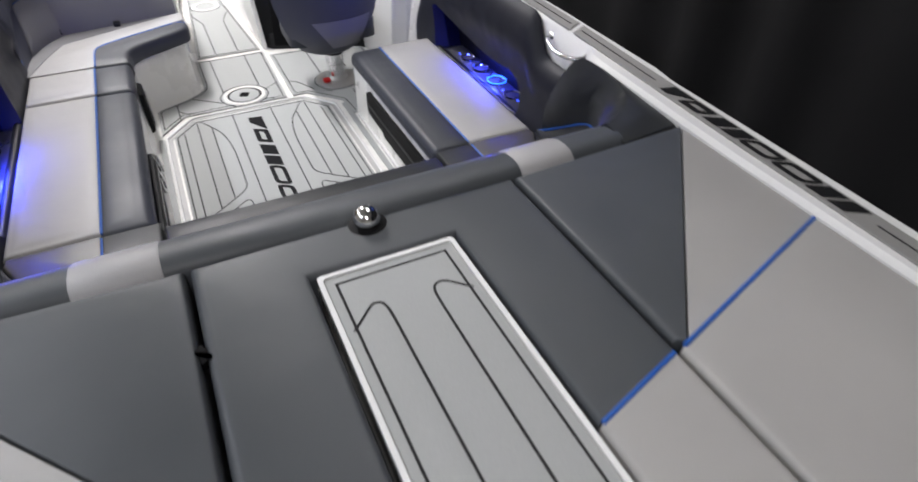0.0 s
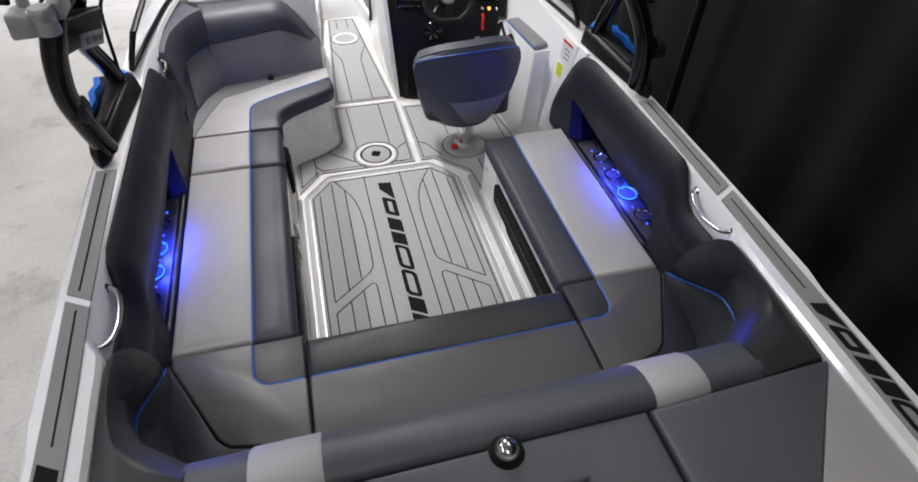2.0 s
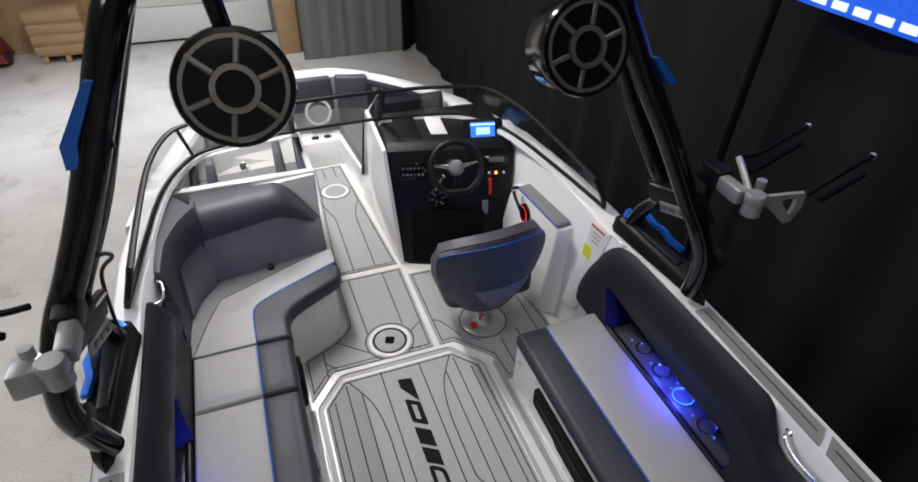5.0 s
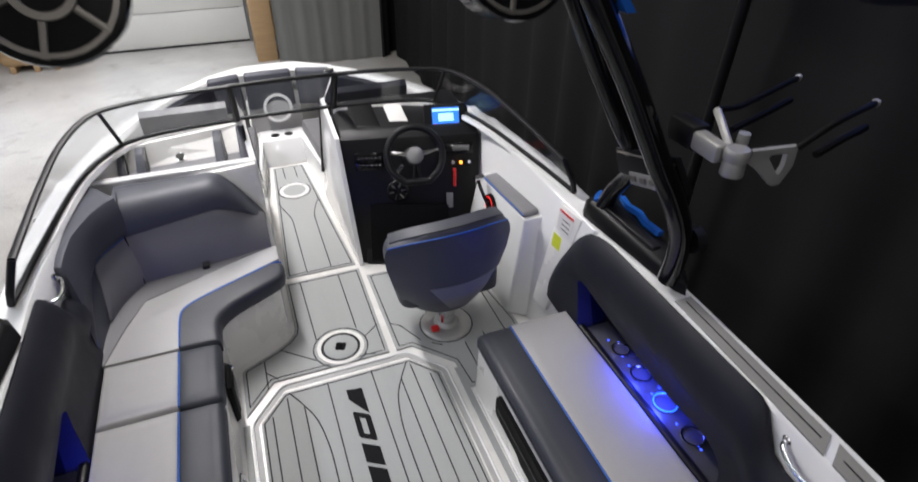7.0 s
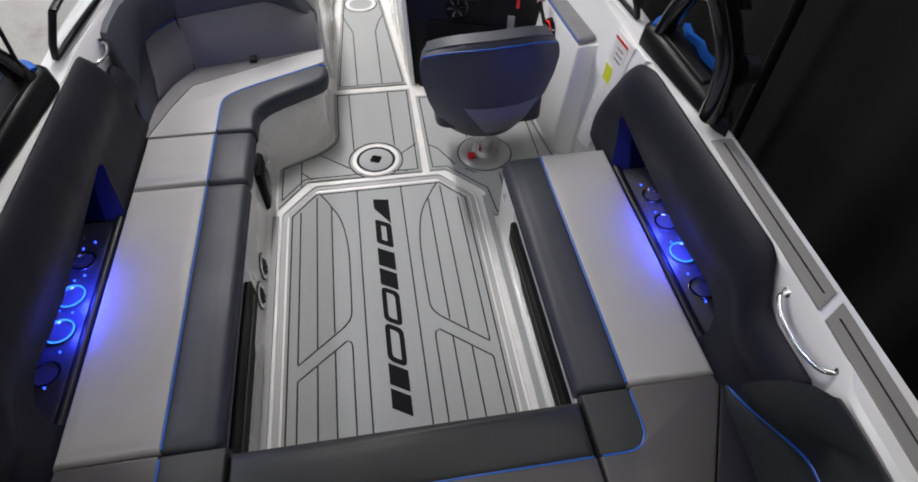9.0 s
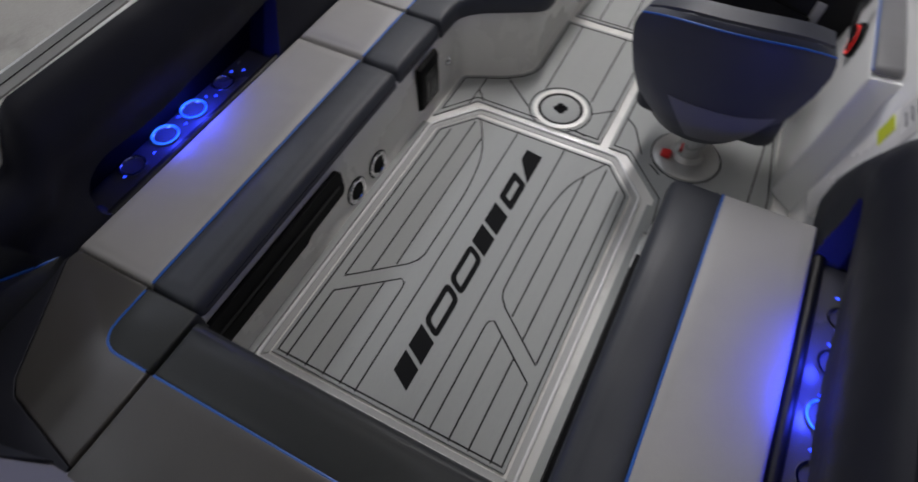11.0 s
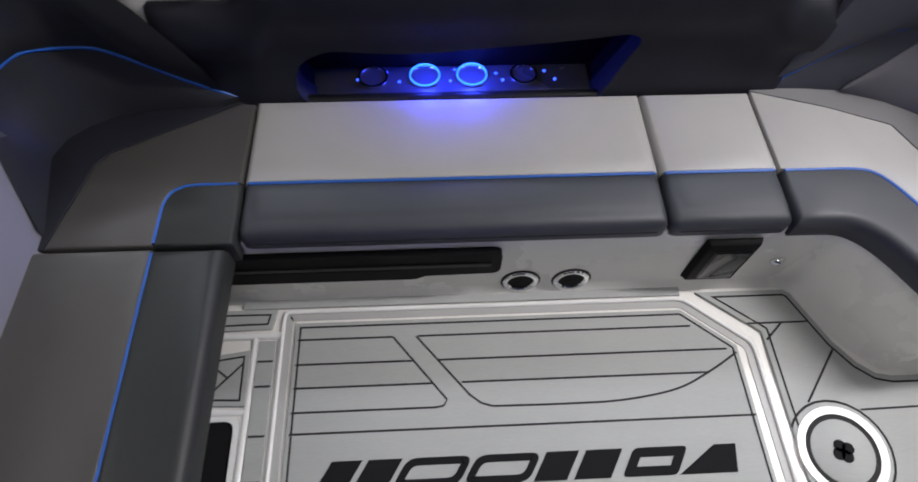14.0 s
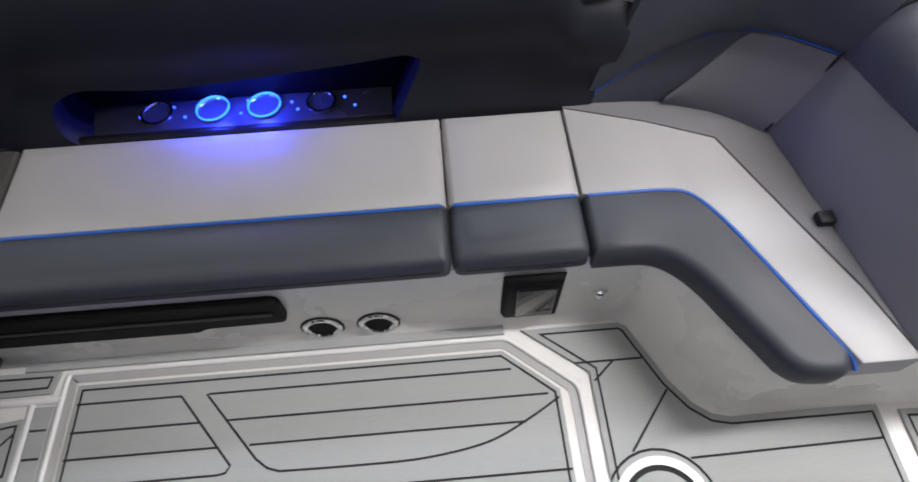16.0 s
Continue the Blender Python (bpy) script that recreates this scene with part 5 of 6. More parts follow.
# white sill under the glass
for s in (-1, 1):
    lo = wind_low(s)
    sill = []
    for p in lo:
        c = Vector((0, 0.6, 0))
        d = (Vector((p[0], p[1], 0)) - c).normalized()
        sill.append([(p[0] + d.x * 0.02, p[1] + d.y * 0.02, p[2] - 0.012), (p[0] - d.x * 0.028, p[1] - d.y * 0.028, p[2] - 0.008), (p[0] - d.x * 0.036, p[1] - d.y * 0.036, p[2] - 0.03), (p[0] + d.x * 0.02, p[1] + d.y * 0.02, p[2] - 0.06)])
    part("sill", loft(sill), GEL, boat, "white windscreen sill")
    out = []
    for p in lo[8:]:
        w = sheer(p[1])[0]
        c = Vector((0, 0.6, 0))
        d = (Vector((p[0], p[1], 0)) - c).normalized()
        out.append([(p[0] + d.x * 0.015, p[1] + d.y * 0.015, p[2] - 0.014), (p[0] + d.x * 0.15, p[1] + d.y * 0.15, p[2] - 0.06), (p[0] + d.x * 0.17, p[1] + d.y * 0.17, p[2] - 0.16), (p[0] + d.x * 0.015, p[1] + d.y * 0.015, p[2] - 0.16)])
    part("cowl", loft(out), GEL, boat, "white cowl in front of the glass")

# ---- aft sun pad ----
PT = 0.812


def blend_line(x):
    """The aft seam of the sun pad, a shallow vee."""
    return -3.016 + 0.293 * max(0.0, abs(x) - 0.179)


sun = thing("sun_pad", (0, -3.0, 0.7), "dark centre sun pad with a framed foam walkway and blue seam", "sun pad", "sun pads")
ye = blend_line(0.406)
dark_u = [(-0.406, ye), (-0.176, -3.016), (-0.176, -2.448), (0.176, -2.448), (0.176, -3.016), (0.406, ye), (0.406, -2.31), (-0.406, -2.31)]
part("front_panel", pad(dark_u, 0.70, PT, r=0.02, d=[0.003, 0.012, 0.012, 0.012, 0.003, 0.012, 0.014, 0.02], crown=0.002), VINYL_PAD, sun, "dark charcoal vinyl panel")
for x0, x1, ya, yb in ((-0.406, -0.176, ye, -3.016), (0.176, 0.406, -3.016, ye)):
    part("aft_panel", pad([(x0, -3.8), (x1, -3.8), (x1, yb - 0.002), (x0, ya - 0.002)], 0.70, PT, r=0.02, d=[0.014, 0.012, 0.003, 0.012], crown=0.002), VINYL_TAN, sun, "pale stone vinyl panel")
for s in (-1, 1):
    piping(sun, [(s * 0.183, -3.016, PT - 0.002), (s * 0.398, ye - 0.002, PT - 0.002)], 0.0055)
for s in (-1, 1):
    x0 = 0.418
    sp = thing("sun_pad", (s * 0.73, -3.0, 0.7), "dark and pale stone side sun pad with a blue seam", "sun pad", "sun pads")
    ya, yb = blend_line(x0), blend_line(0.995)
    part("front_panel", pad(flip([(x0, -2.31), (x0, ya + 0.02), (x0 + 0.02, ya + 0.005), (1.002, -2.297), (0.998, -2.287)], s), 0.70, PT, r=0.018, d=[0.012, 0.003, 0.002, 0.003, 0.014], crown=0.002), VINYL_PAD, sp, "dark charcoal vinyl panel")
    part("middle_panel", pad(flip([(1.004, -2.30), (x0 + 0.0225, ya + 0.003), (0.996, yb)], s), 0.70, PT - 0.001, r=0.014, d=[0.002, 0.002, 0.008], crown=0.0), VINYL_TAN, sp, "pale stone vinyl panel")
    part("aft_panel", pad(flip([(x0, ya - 0.003), (0.996, yb - 0.003), (0.99, -3.8), (x0, -3.8)], s), 0.70, PT - 0.001, r=0.014, d=[0.002, 0.008, 0.014, 0.012], crown=0.001), VINYL_TAN, sp, "pale stone vinyl panel")
    piping(sp, [(s * (x0 + 0.008), ya - 0.001, PT - 0.002), (s * 0.99, yb - 0.001, PT - 0.002)], 0.0055)
# Added black patch: draws the gap's dark, widened spot as a solid.
tab = thing("gap_shade", (-0.412, -2.56, 0.80), "small black patch that darkens and widens the gap between sun pads", "tab")
part("gap_patch", pad(rounded([(-0.417, -2.59), (-0.408, -2.59), (-0.407, -2.54), (-0.418, -2.54)], 0.004), 0.79, PT - 0.003, r=0.003, d=0.003, crown=0.001), NEAR_BLACK, tab)
# Deck is blackened so the gaps between the pads look shaded.
solo("aft_deck", box(-0.99, 0.99, -3.85, -2.316, 0.45, 0.71), BLACK, "deck below the sun pads, blackened to shade their gaps", "deck", kind="structure")
wk = [(-0.163, -3.85), (0.163, -3.85), (0.163, -2.458), (-0.163, -2.458)]
deck_mat("grey foam walkway panel with a white frame between pads", inset(wk, 0.012), [
    [(-0.134, -2.635), (-0.085, -2.586)] + arc_line([(-0.075, -2.579), (-0.06, -2.583), (-0.0525, -2.60), (-0.05, -2.63)], 3) + [(-0.046, -3.8)],
    [(0.134, -2.625), (0.092, -2.585)] + arc_line([(0.08, -2.579), (0.064, -2.583), (0.055, -2.60), (0.053, -2.63)], 3) + [(0.058, -3.8)]], z0=0.775, z1=PT - 0.006, border=0.02)
fr = thing("walkway_frame", (0, -3.1, 0.77), "white moulded frame round the foam walkway panel", "frame")
part("frame", add_ring(bmesh.new(), rounded(wk, 0.012), rounded(inset(wk, 0.011), 0.01), 0.74, PT - 0.002), GEL, fr)
part("bed", box(-0.163, 0.163, -3.85, -2.458, 0.71, 0.775), GEL_MAT, fr)
knob = thing("tow_ball", (-0.002, -2.333, 0.78), "polished steel tow ball in a dark notch of the pad", "fitting")
ballp = [(0.001, -0.03)] + [(0.033 * math.sin(a), -0.033 * math.cos(a)) for a in [0.3 + 0.28 * k for k in range(10)]] + [(0.001, 0.033)]
part("ball", lathe(ballp, (-0.002, -2.333, 0.828), n=28), CHROME, knob)
part("collar", lathe([(0.02, -0.05), (0.045, -0.05), (0.047, -0.012), (0.03, -0.008)], (-0.002, -2.333, 0.826), n=28), NEAR_BLACK, knob)

# ---- deck edge pads ----
def pad_in(y):
    """Inner edge of the foam strip on the deck edge, which draws in towards the stern."""
    rows = ((-3.8, 0.99), (-3.0, 1.025), (-2.5, 1.045), (-1.9, 1.077), (-1.5, 1.102), (-0.8, 1.122))
    for (ya, xa), (yb, xb) in zip(rows, rows[1:]):
        if y <= yb:
            return xa + (xb - xa) * (y - ya) / (yb - ya)


PAD_W = 0.074
for s in (-1, 1):
    for first in (True, False):
        if first:
            inner, outer = [-1.556, -1.2, -0.865], [-1.513, -1.2, -0.865]
            gr = [[-1.51, -1.2, -0.885]]
        else:
            inner, outer = [-3.75, -3.0, -2.5, -1.9, -1.586], [-3.75, -3.0, -2.5, -1.9, -1.543]
            gr = [[-3.73, -3.0, -2.88], [-2.05, -1.9, -1.59]]
        outline = flip([(pad_in(y), y) for y in inner] + [(pad_in(y) + PAD_W, y) for y in outer[::-1]], s)
        gm = deck_mat("narrow grey foam pad along the white deck edge", outline, [flip([(pad_in(y) + PAD_W / 2, y) for y in g], s) for g in gr], z0=0.826, z1=0.834, border=0, sheet=EVA_PAD)
        if not first:
            lo, hi = Vector((s * (pad_in(-2.845) + 0.064), -2.845)), Vector((s * (pad_in(-2.09) + 0.064), -2.09))
            d = (hi - lo).normalized()
            if s > 0:
                makers_mark(gm, lo, (d.x, d.y), (-d.y, d.x), 0.755, 0.054, 0.834)
            else:
                makers_mark(gm, hi, (-d.x, -d.y), (d.y, -d.x), 0.755, 0.054, 0.834)

# ---- helm side wall and throttle ----
sw = thing("throttle_wall", (1.05, 0.2, 0), "white moulded helm side with a padded throttle ledge", "moulding")
part("wall", hull8([(1.035, -0.17, 0), (1.12, -0.17, 0), (1.12, 1.1, 0), (0.93, 1.1, 0)], [(1.085, -0.36, 0.83), (1.12, -0.40, 0.83), (1.12, 1.1, 0.83), (1.07, 1.1, 0.83)], 0.006), GEL, sw)
part("fairing", hull8([(1.02, -0.15, 0.2), (1.09, -0.15, 0.2), (1.09, -0.03, 0.2), (1.005, -0.03, 0.2)], [(1.075, -0.27, 0.826), (1.1, -0.27, 0.826), (1.1, -0.10, 0.826), (1.062, -0.10, 0.826)], 0.01), GEL_MAT, sw, "grey textured fairing")
part("throttle_box", hull8([(0.93, 0.10, 0), (1.06, 0.0, 0), (1.06, 0.75, 0), (0.90, 0.75, 0)], [(0.965, 0.05, 0.655), (1.07, 0.03, 0.675), (1.07, 0.66, 0.60), (0.965, 0.66, 0.60)], 0.015), GEL, sw)
part("arm_pad", hull8([(0.962, 0.06, 0.66), (1.05, 0.05, 0.675), (1.055, 0.60, 0.612), (0.965, 0.60, 0.606)], [(0.967, 0.075, 0.685), (1.045, 0.07, 0.70), (1.05, 0.58, 0.64), (0.972, 0.58, 0.632)], 0.01), VINYL_MID, sw, "blue-grey padded arm rest")
part("arm_piping", tube([(0.966, 0.07, 0.672), (0.968, 0.59, 0.62)], 0.004, 6), PIPING, sw, "blue piping")
th = thing("throttle", (0.95, 0.42, 0.5), "black throttle control with a chrome lever and red ring", "control")
part("dial", lathe([(0.02, 0), (0.065, 0), (0.06, 0.018), (0.03, 0.024)], (0.953, 0.42, 0.535), Matrix.Rotation(radians(-90), 4, "Y"), 28), BLACK_GLOSS, th)
part("ring", moved(add_ring(bmesh.new(), oval(0, 0, 0.052, 0.052, 28), oval(0, 0, 0.042, 0.042, 28), 0.016, 0.021), Matrix.Translation((0.953, 0.42, 0.535)) @ Matrix.Rotation(radians(-90), 4, "Y")), RED_GLOW, th, "lit red ring")
part("lever", tube(spline([(0.93, 0.42, 0.54), (0.915, 0.45, 0.58), (0.91, 0.50, 0.62), (0.908, 0.52, 0.645)], 4), [0.011] * 4 + [0.01] * 8 + [0.011], 10), BLACK_GLOSS, th)
part("grip", tube([(0.885, 0.525, 0.655), (0.94, 0.525, 0.655)], [0.019, 0.019], 12), CHROME, th, "chrome grip")
for name, y0, y1, z0, z1, m, lb in (("sticker", -0.165, -0.10, 0.59, 0.665, YELLOW, "yellow warning sticker"), ("sticker", 0.62, 0.70, 0.62, 0.69, YELLOW, "yellow warning sticker"), ("sticker", -0.225, -0.115, 0.69, 0.805, PAPER, "white printed sticker")):
    st = thing("warning_sticker", (1.05, (y0 + y1) / 2, z0), lb + " on the helm side", "sticker", "stickers")

    def wall_x(y, z):
        """The helm side's inner face: the fairing aft, the wall forward of it."""
        if y < 0:
            f = (z - 0.2) / 0.626
            ya, yb = -0.15 - 0.12 * f, -0.03 - 0.07 * f
            return 1.02 + 0.055 * f + (0.002 * f - 0.015) * (y - ya) / (yb - ya) - 0.002
        low, high = 1.035 - 0.105 * (y + 0.17) / 1.27, 1.085 - 0.015 * (y + 0.36) / 1.46
        return low + (high - low) * z / 0.83 - 0.001
    part("label", loft([[(wall_x(y, z) + dx, y, z) for y, z in ((y0, z0), (y1, z0), (y1, z1), (y0, z1))] for dx in (0.004, 0.0)]), m, st)
    if m is PAPER:
        part("print", loft([[(wall_x(y, z) + dx, y, z) for y, z in ((y0, z1 - 0.012), (y1, z1 - 0.012), (y1, z1), (y0, z1))] for dx in (0.0, -0.0015)]), RED, st)
        for k in range(3):
            zz = 0.71 + 0.025 * k
            part("print", loft([[(wall_x(y, z) + dx, y, z) for y, z in ((y0 + 0.02, zz), (y1 - 0.03, zz), (y1 - 0.03, zz + 0.006), (y0 + 0.02, zz + 0.006))] for dx in (0.0, -0.0012)]), STEEL_GREY, st)

# ---- helm console ----
con = thing("helm_console", (0.62, 0.9, 0), "black helm console with switches, screen and white aisle side", "console")
FB = [Vector((0.275, 0.835, 0)), Vector((0.94, 0.55, 0))]
FT = [Vector((0.245, 1.03, 0.765)), Vector((1.045, 0.84, 0.765))]


def on_face(u, v, out=0.0):
    """A pose on the console's face: u across, v up."""
    a = FB[0].lerp(FB[1], u)
    b = FT[0].lerp(FT[1], u)
    p = a.lerp(b, v)
    up = (b - a).normalized()
    side = (FB[1] - FB[0]).lerp(FT[1] - FT[0], v).normalized()
    nrm = side.cross(up).normalized()
    up = nrm.cross(side)
    m = Matrix((side, up, nrm)).transposed().to_4x4()
    return Matrix.Translation(p + nrm * out) @ m


part("face", hull8([tuple(FB[0]), tuple(FB[1]), (0.95, 1.55, 0), (0.275, 1.6, 0)], [tuple(FT[0]), tuple(FT[1]), (1.07, 1.40, 0.80), (0.28, 1.45, 0.80)], 0.006), BLACK_SATIN, con)
part("aisle_side", hull8([(0.245, 0.815, 0), (0.273, 0.815, 0), (0.235, 1.74, 0), (0.2, 1.74, 0)], [(0.216, 1.03, 0.775), (0.242, 1.02, 0.785), (0.262, 1.60, 0.81), (0.234, 1.60, 0.80)], 0.005), GEL, con, "white moulded aisle side")
part("edge_trim", tube([(0.212, 1.748, 0.2), (0.245, 1.62, 0.80)], 0.014, 8), BLACK, con, "black door edge")
# Footwell recess is only a flat dark plate; its shade is in the colour.
part("footwell", moved(box(-0.26, 0.22, -0.20, 0.17, -0.004, 0.003, 0.002), on_face(0.46, 0.28, 0.0)), NEAR_BLACK, con, "flat dark plate for the shade of the footwell")
part("kick_plate", moved(box(-0.33, 0.33, -0.05, 0.05, -0.004, 0.008, 0.003), on_face(0.5, 0.06, 0.0)), BLACK, con)
part("switch_panel", moved(box(-0.085, 0.085, -0.055, 0.055, -0.004, 0.008, 0.004), on_face(0.185, 0.83, 0.0)), BLACK_GLOSS, con, "gloss black switch panel")
for r in range(2):
    for c in range(6):
        part("switch", moved(box(-0.0085, 0.0085, -0.008, 0.008, 0, 0.009, 0.002), on_face(0.185, 0.83, 0.008) @ Matrix.Translation((-0.062 + 0.025 * c, -0.02 + 0.042 * r, 0))), BLACK, con)
        part("switch_legend", moved(box(-0.004, 0.004, -0.0015, 0.0015, 0, 0.0008), on_face(0.185, 0.83, 0.017) @ Matrix.Translation((-0.062 + 0.025 * c, -0.018 + 0.042 * r, 0))), PAPER, con)
vent = part("air_vent", moved(lathe([(0.03, -0.004), (0.062, -0.004), (0.066, 0.008), (0.058, 0.016), (0.03, 0.012)], n=28), on_face(0.37, 0.60, 0.0)), BLACK_GLOSS, con, "round gloss black vent")
for k in range(6):
    a = math.pi / 3 * k + 0.2
    part("fin", moved(hull8([(0.02, -0.005, 0.012), (0.054, -0.007, 0.012), (0.054, 0.007, 0.012), (0.02, 0.005, 0.012)], [(0.022, -0.003, 0.02), (0.052, -0.004, 0.024), (0.052, 0.004, 0.024), (0.022, 0.003, 0.02)]), on_face(0.37, 0.60, 0.0) @ Matrix.Rotation(a, 4, "Z")), CHROME, vent, "chrome fin")
part("gauge_panel", moved(box(-0.10, 0.10, -0.035, 0.035, -0.004, 0.008, 0.004), on_face(0.83, 0.90, 0.0)), BLACK_GLOSS, con, "gloss black gauge panel")
part("radio", moved(box(-0.05, 0.05, -0.016, 0.016, 0.0, 0.012, 0.003), on_face(0.86, 0.905, 0.004)), STEEL_GREY, con, "grey control strip")
for u, v, m in ((0.80, 0.80, CHROME), (0.86, 0.80, ORANGE_GLOW), (0.92, 0.80, CHROME)):
    part("button", moved(lathe([(0.010, 0), (0.010, 0.007), (0.006, 0.010)], n=16), on_face(u, v, 0.002)), m, con, "round dash button")
part("kill_switch", moved(lathe([(0.012, 0), (0.012, 0.02), (0.006, 0.024)], n=16), on_face(0.81, 0.745, 0.002)), RED, con, "red kill switch")
key = [on_face(0.81, v, o).translation for v, o in ((0.74, 0.025), (0.71, 0.035), (0.67, 0.03), (0.63, 0.025))]
part("lanyard", tube(spline(key, 4), 0.009, 8), RED, con, "red lanyard")
part("tag", moved(box(-0.02, 0.02, -0.045, 0.045, 0, 0.004, 0.001), on_face(0.77, 0.52, 0.002)), STEEL_GREY, con, "grey hanging tag")
brow = hull8([(0.245, 1.03, 0.76), (1.045, 0.84, 0.76), (1.07, 1.42, 0.80), (0.27, 1.48, 0.80)], [(0.255, 1.09, 0.795), (1.05, 0.92, 0.80), (1.06, 1.40, 0.835), (0.315, 1.46, 0.825)], 0.012)
part("dash_top", brow, BLACK, con, "matt black dash top")
part("dash_lid", hull8([(0.36, 1.10, 0.797), (0.50, 1.06, 0.797), (0.52, 1.36, 0.825), (0.36, 1.40, 0.825)], [(0.37, 1.11, 0.803), (0.495, 1.07, 0.803), (0.51, 1.35, 0.832), (0.37, 1.39, 0.832)], 0.003), BLACK_SATIN, con)
part("dash_plate", hull8([(0.565, 1.10, 0.80), (0.675, 1.07, 0.80), (0.69, 1.30, 0.822), (0.58, 1.32, 0.822)], [(0.57, 1.105, 0.806), (0.67, 1.078, 0.806), (0.685, 1.295, 0.828), (0.585, 1.312, 0.828)], 0.002), GEL_MAT, con, "pale plate on the dash")
scr = Matrix.Translation((0.885, 0.985, 0.825)) @ Matrix.Rotation(radians(-12), 4, "Z") @ Matrix.Rotation(radians(62), 4, "X")
part("screen_bezel", moved(box(-0.135, 0.135, -0.088, 0.088, -0.03, 0.0, 0.012), scr), BLACK_SATIN, con, "black screen bezel")
sc = part("screen", moved(box(-0.082, 0.078, -0.055, 0.065, 0.0, 0.003), scr), SCREEN, con, "lit blue display")
part("display_shape", moved(box(-0.045, 0.045, -0.015, 0.03, 0.003, 0.004), scr), SCREEN_PALE, sc)
part("display_shape", moved(box(-0.08, 0.08, 0.043, 0.056, 0.003, 0.004), scr), SCREEN_PALE, sc)
part("display_shape", moved(box(-0.075, -0.055, -0.05, -0.03, 0.003, 0.004), scr), RED_GLOW, sc)
part("display_shape", moved(box(0.055, 0.075, -0.05, -0.03, 0.003, 0.004), scr), RED_GLOW, sc)

wheel = thing("steering_wheel", (0.615, 0.75, 0.74), "black sports steering wheel with a metal hub and slim spokes", "steering wheel")
wm4 = Matrix.Translation((0.61, 0.74, 0.745)) @ Matrix.Rotation(radians(-8), 4, "Z") @ Matrix.Rotation(radians(60), 4, "X")
ringp = [(0.158 * math.cos(a) * (1.0 if math.sin(a) > -0.8 else 0.98), 0.158 * math.sin(a) if math.sin(a) > -0.85 else -0.148, 0.0) for a in [2 * math.pi * k / 40 for k in range(41)]]
part("rim", moved(tube(ringp, 0.019, 10), wm4), BLACK, wheel)
part("hub", moved(lathe([(0.05, -0.03), (0.05, 0.0), (0.046, 0.01), (0.036, 0.014)], n=28), wm4), HUB_METAL, wheel, "dull metal hub")
part("column", moved(lathe([(0.055, -0.16), (0.04, -0.03)], n=20), wm4), BLACK, wheel)
for a in (10, 170, 262, 278):
    d = Vector((math.cos(radians(a)), math.sin(radians(a)), 0))
    part("spoke", moved(tube([d * 0.04 + Vector((0, 0, -0.005)), d * 0.1 + Vector((0, 0, -0.004)), d * 0.15], [0.014, 0.009, 0.012], 8, 0.5), wm4), BLACK_SATIN if a > 200 else CHROME, wheel)
part("stalk", tube([(0.55, 0.8, 0.66), (0.50, 0.76, 0.63), (0.47, 0.75, 0.61)], [0.012, 0.01, 0.014], 8), CHROME, wheel, "chrome tilt lever")

# ---- helm seat ----
hs = thing("helm_chair", (0.573, 0.13, 0.0), "dark bucket helm chair with blue piping on a steel pedestal", "seat")
rows = []
for z, w, y in ((0.235, 0.15, -0.005), (0.26, 0.18, -0.04), (0.34, 0.235, -0.065), (0.45, 0.28, -0.08), (0.56, 0.308, -0.09), (0.66, 0.318, -0.097), (0.72, 0.312, -0.10), (0.755, 0.30, -0.098), (0.772, 0.285, -0.085)):
    ring = []
    cx = 0.545
    for k in range(13):
        u = -1 + 2 * k / 12
        bulge = 0.10 * (abs(u) ** 2.4)
        dz = (0.016 + 0.016 * u - 0.07 * abs(u) ** 3) * max(0, (z - 0.6) / 0.17)
        ring.append((cx + w * u, y + bulge, z + dz))
    for k in range(12, -1, -1):
        u = -1 + 2 * k / 12
        bulge = 0.10 * (abs(u) ** 2.4)
        dz = (0.016 + 0.016 * u - 0.07 * abs(u) ** 3) * max(0, (z - 0.6) / 0.17)
        ring.append((cx + w * u * 0.96, y + bulge + 0.075, z + dz))
    rows.append(ring)
part("backrest", loft(rows), VINYL_SLATE, hs, "dark charcoal bucket back")
top = [(p[0], p[1] - 0.002, p[2]) for p in rows[7][:13]]
part("piping", tube(top, 0.0035, 8), PIPING, hs, "blue piping")
cap = []
for k in range(13):
    a, b = Vector(rows[8][k]), Vector(rows[8][25 - k])
    cap.append([tuple(a + Vector((0, 0.004, -0.012))), tuple(a + Vector((0, 0.01, 0.006))), tuple(b + Vector((0, 0, 0.012))), tuple(b + Vector((0, 0.012, -0.02)))])
part("top_pad", loft(cap), VINYL_SLATE, hs, "slate grey top pad")
ROWS = ((0.235, 0.15, -0.005), (0.26, 0.18, -0.04), (0.34, 0.235, -0.065), (0.45, 0.28, -0.08), (0.56, 0.308, -0.09))


def shell_y(dx, z):
    """Where the chair's shell stands, dx beside its middle at height z."""
    for (za, wa, ya), (zb, wb, yb) in zip(ROWS, ROWS[1:]):
        if z <= zb:
            f = (z - za) / (zb - za)
            return ya + (yb - ya) * f + 0.10 * abs(dx / (wa + (wb - wa) * f)) ** 2.4


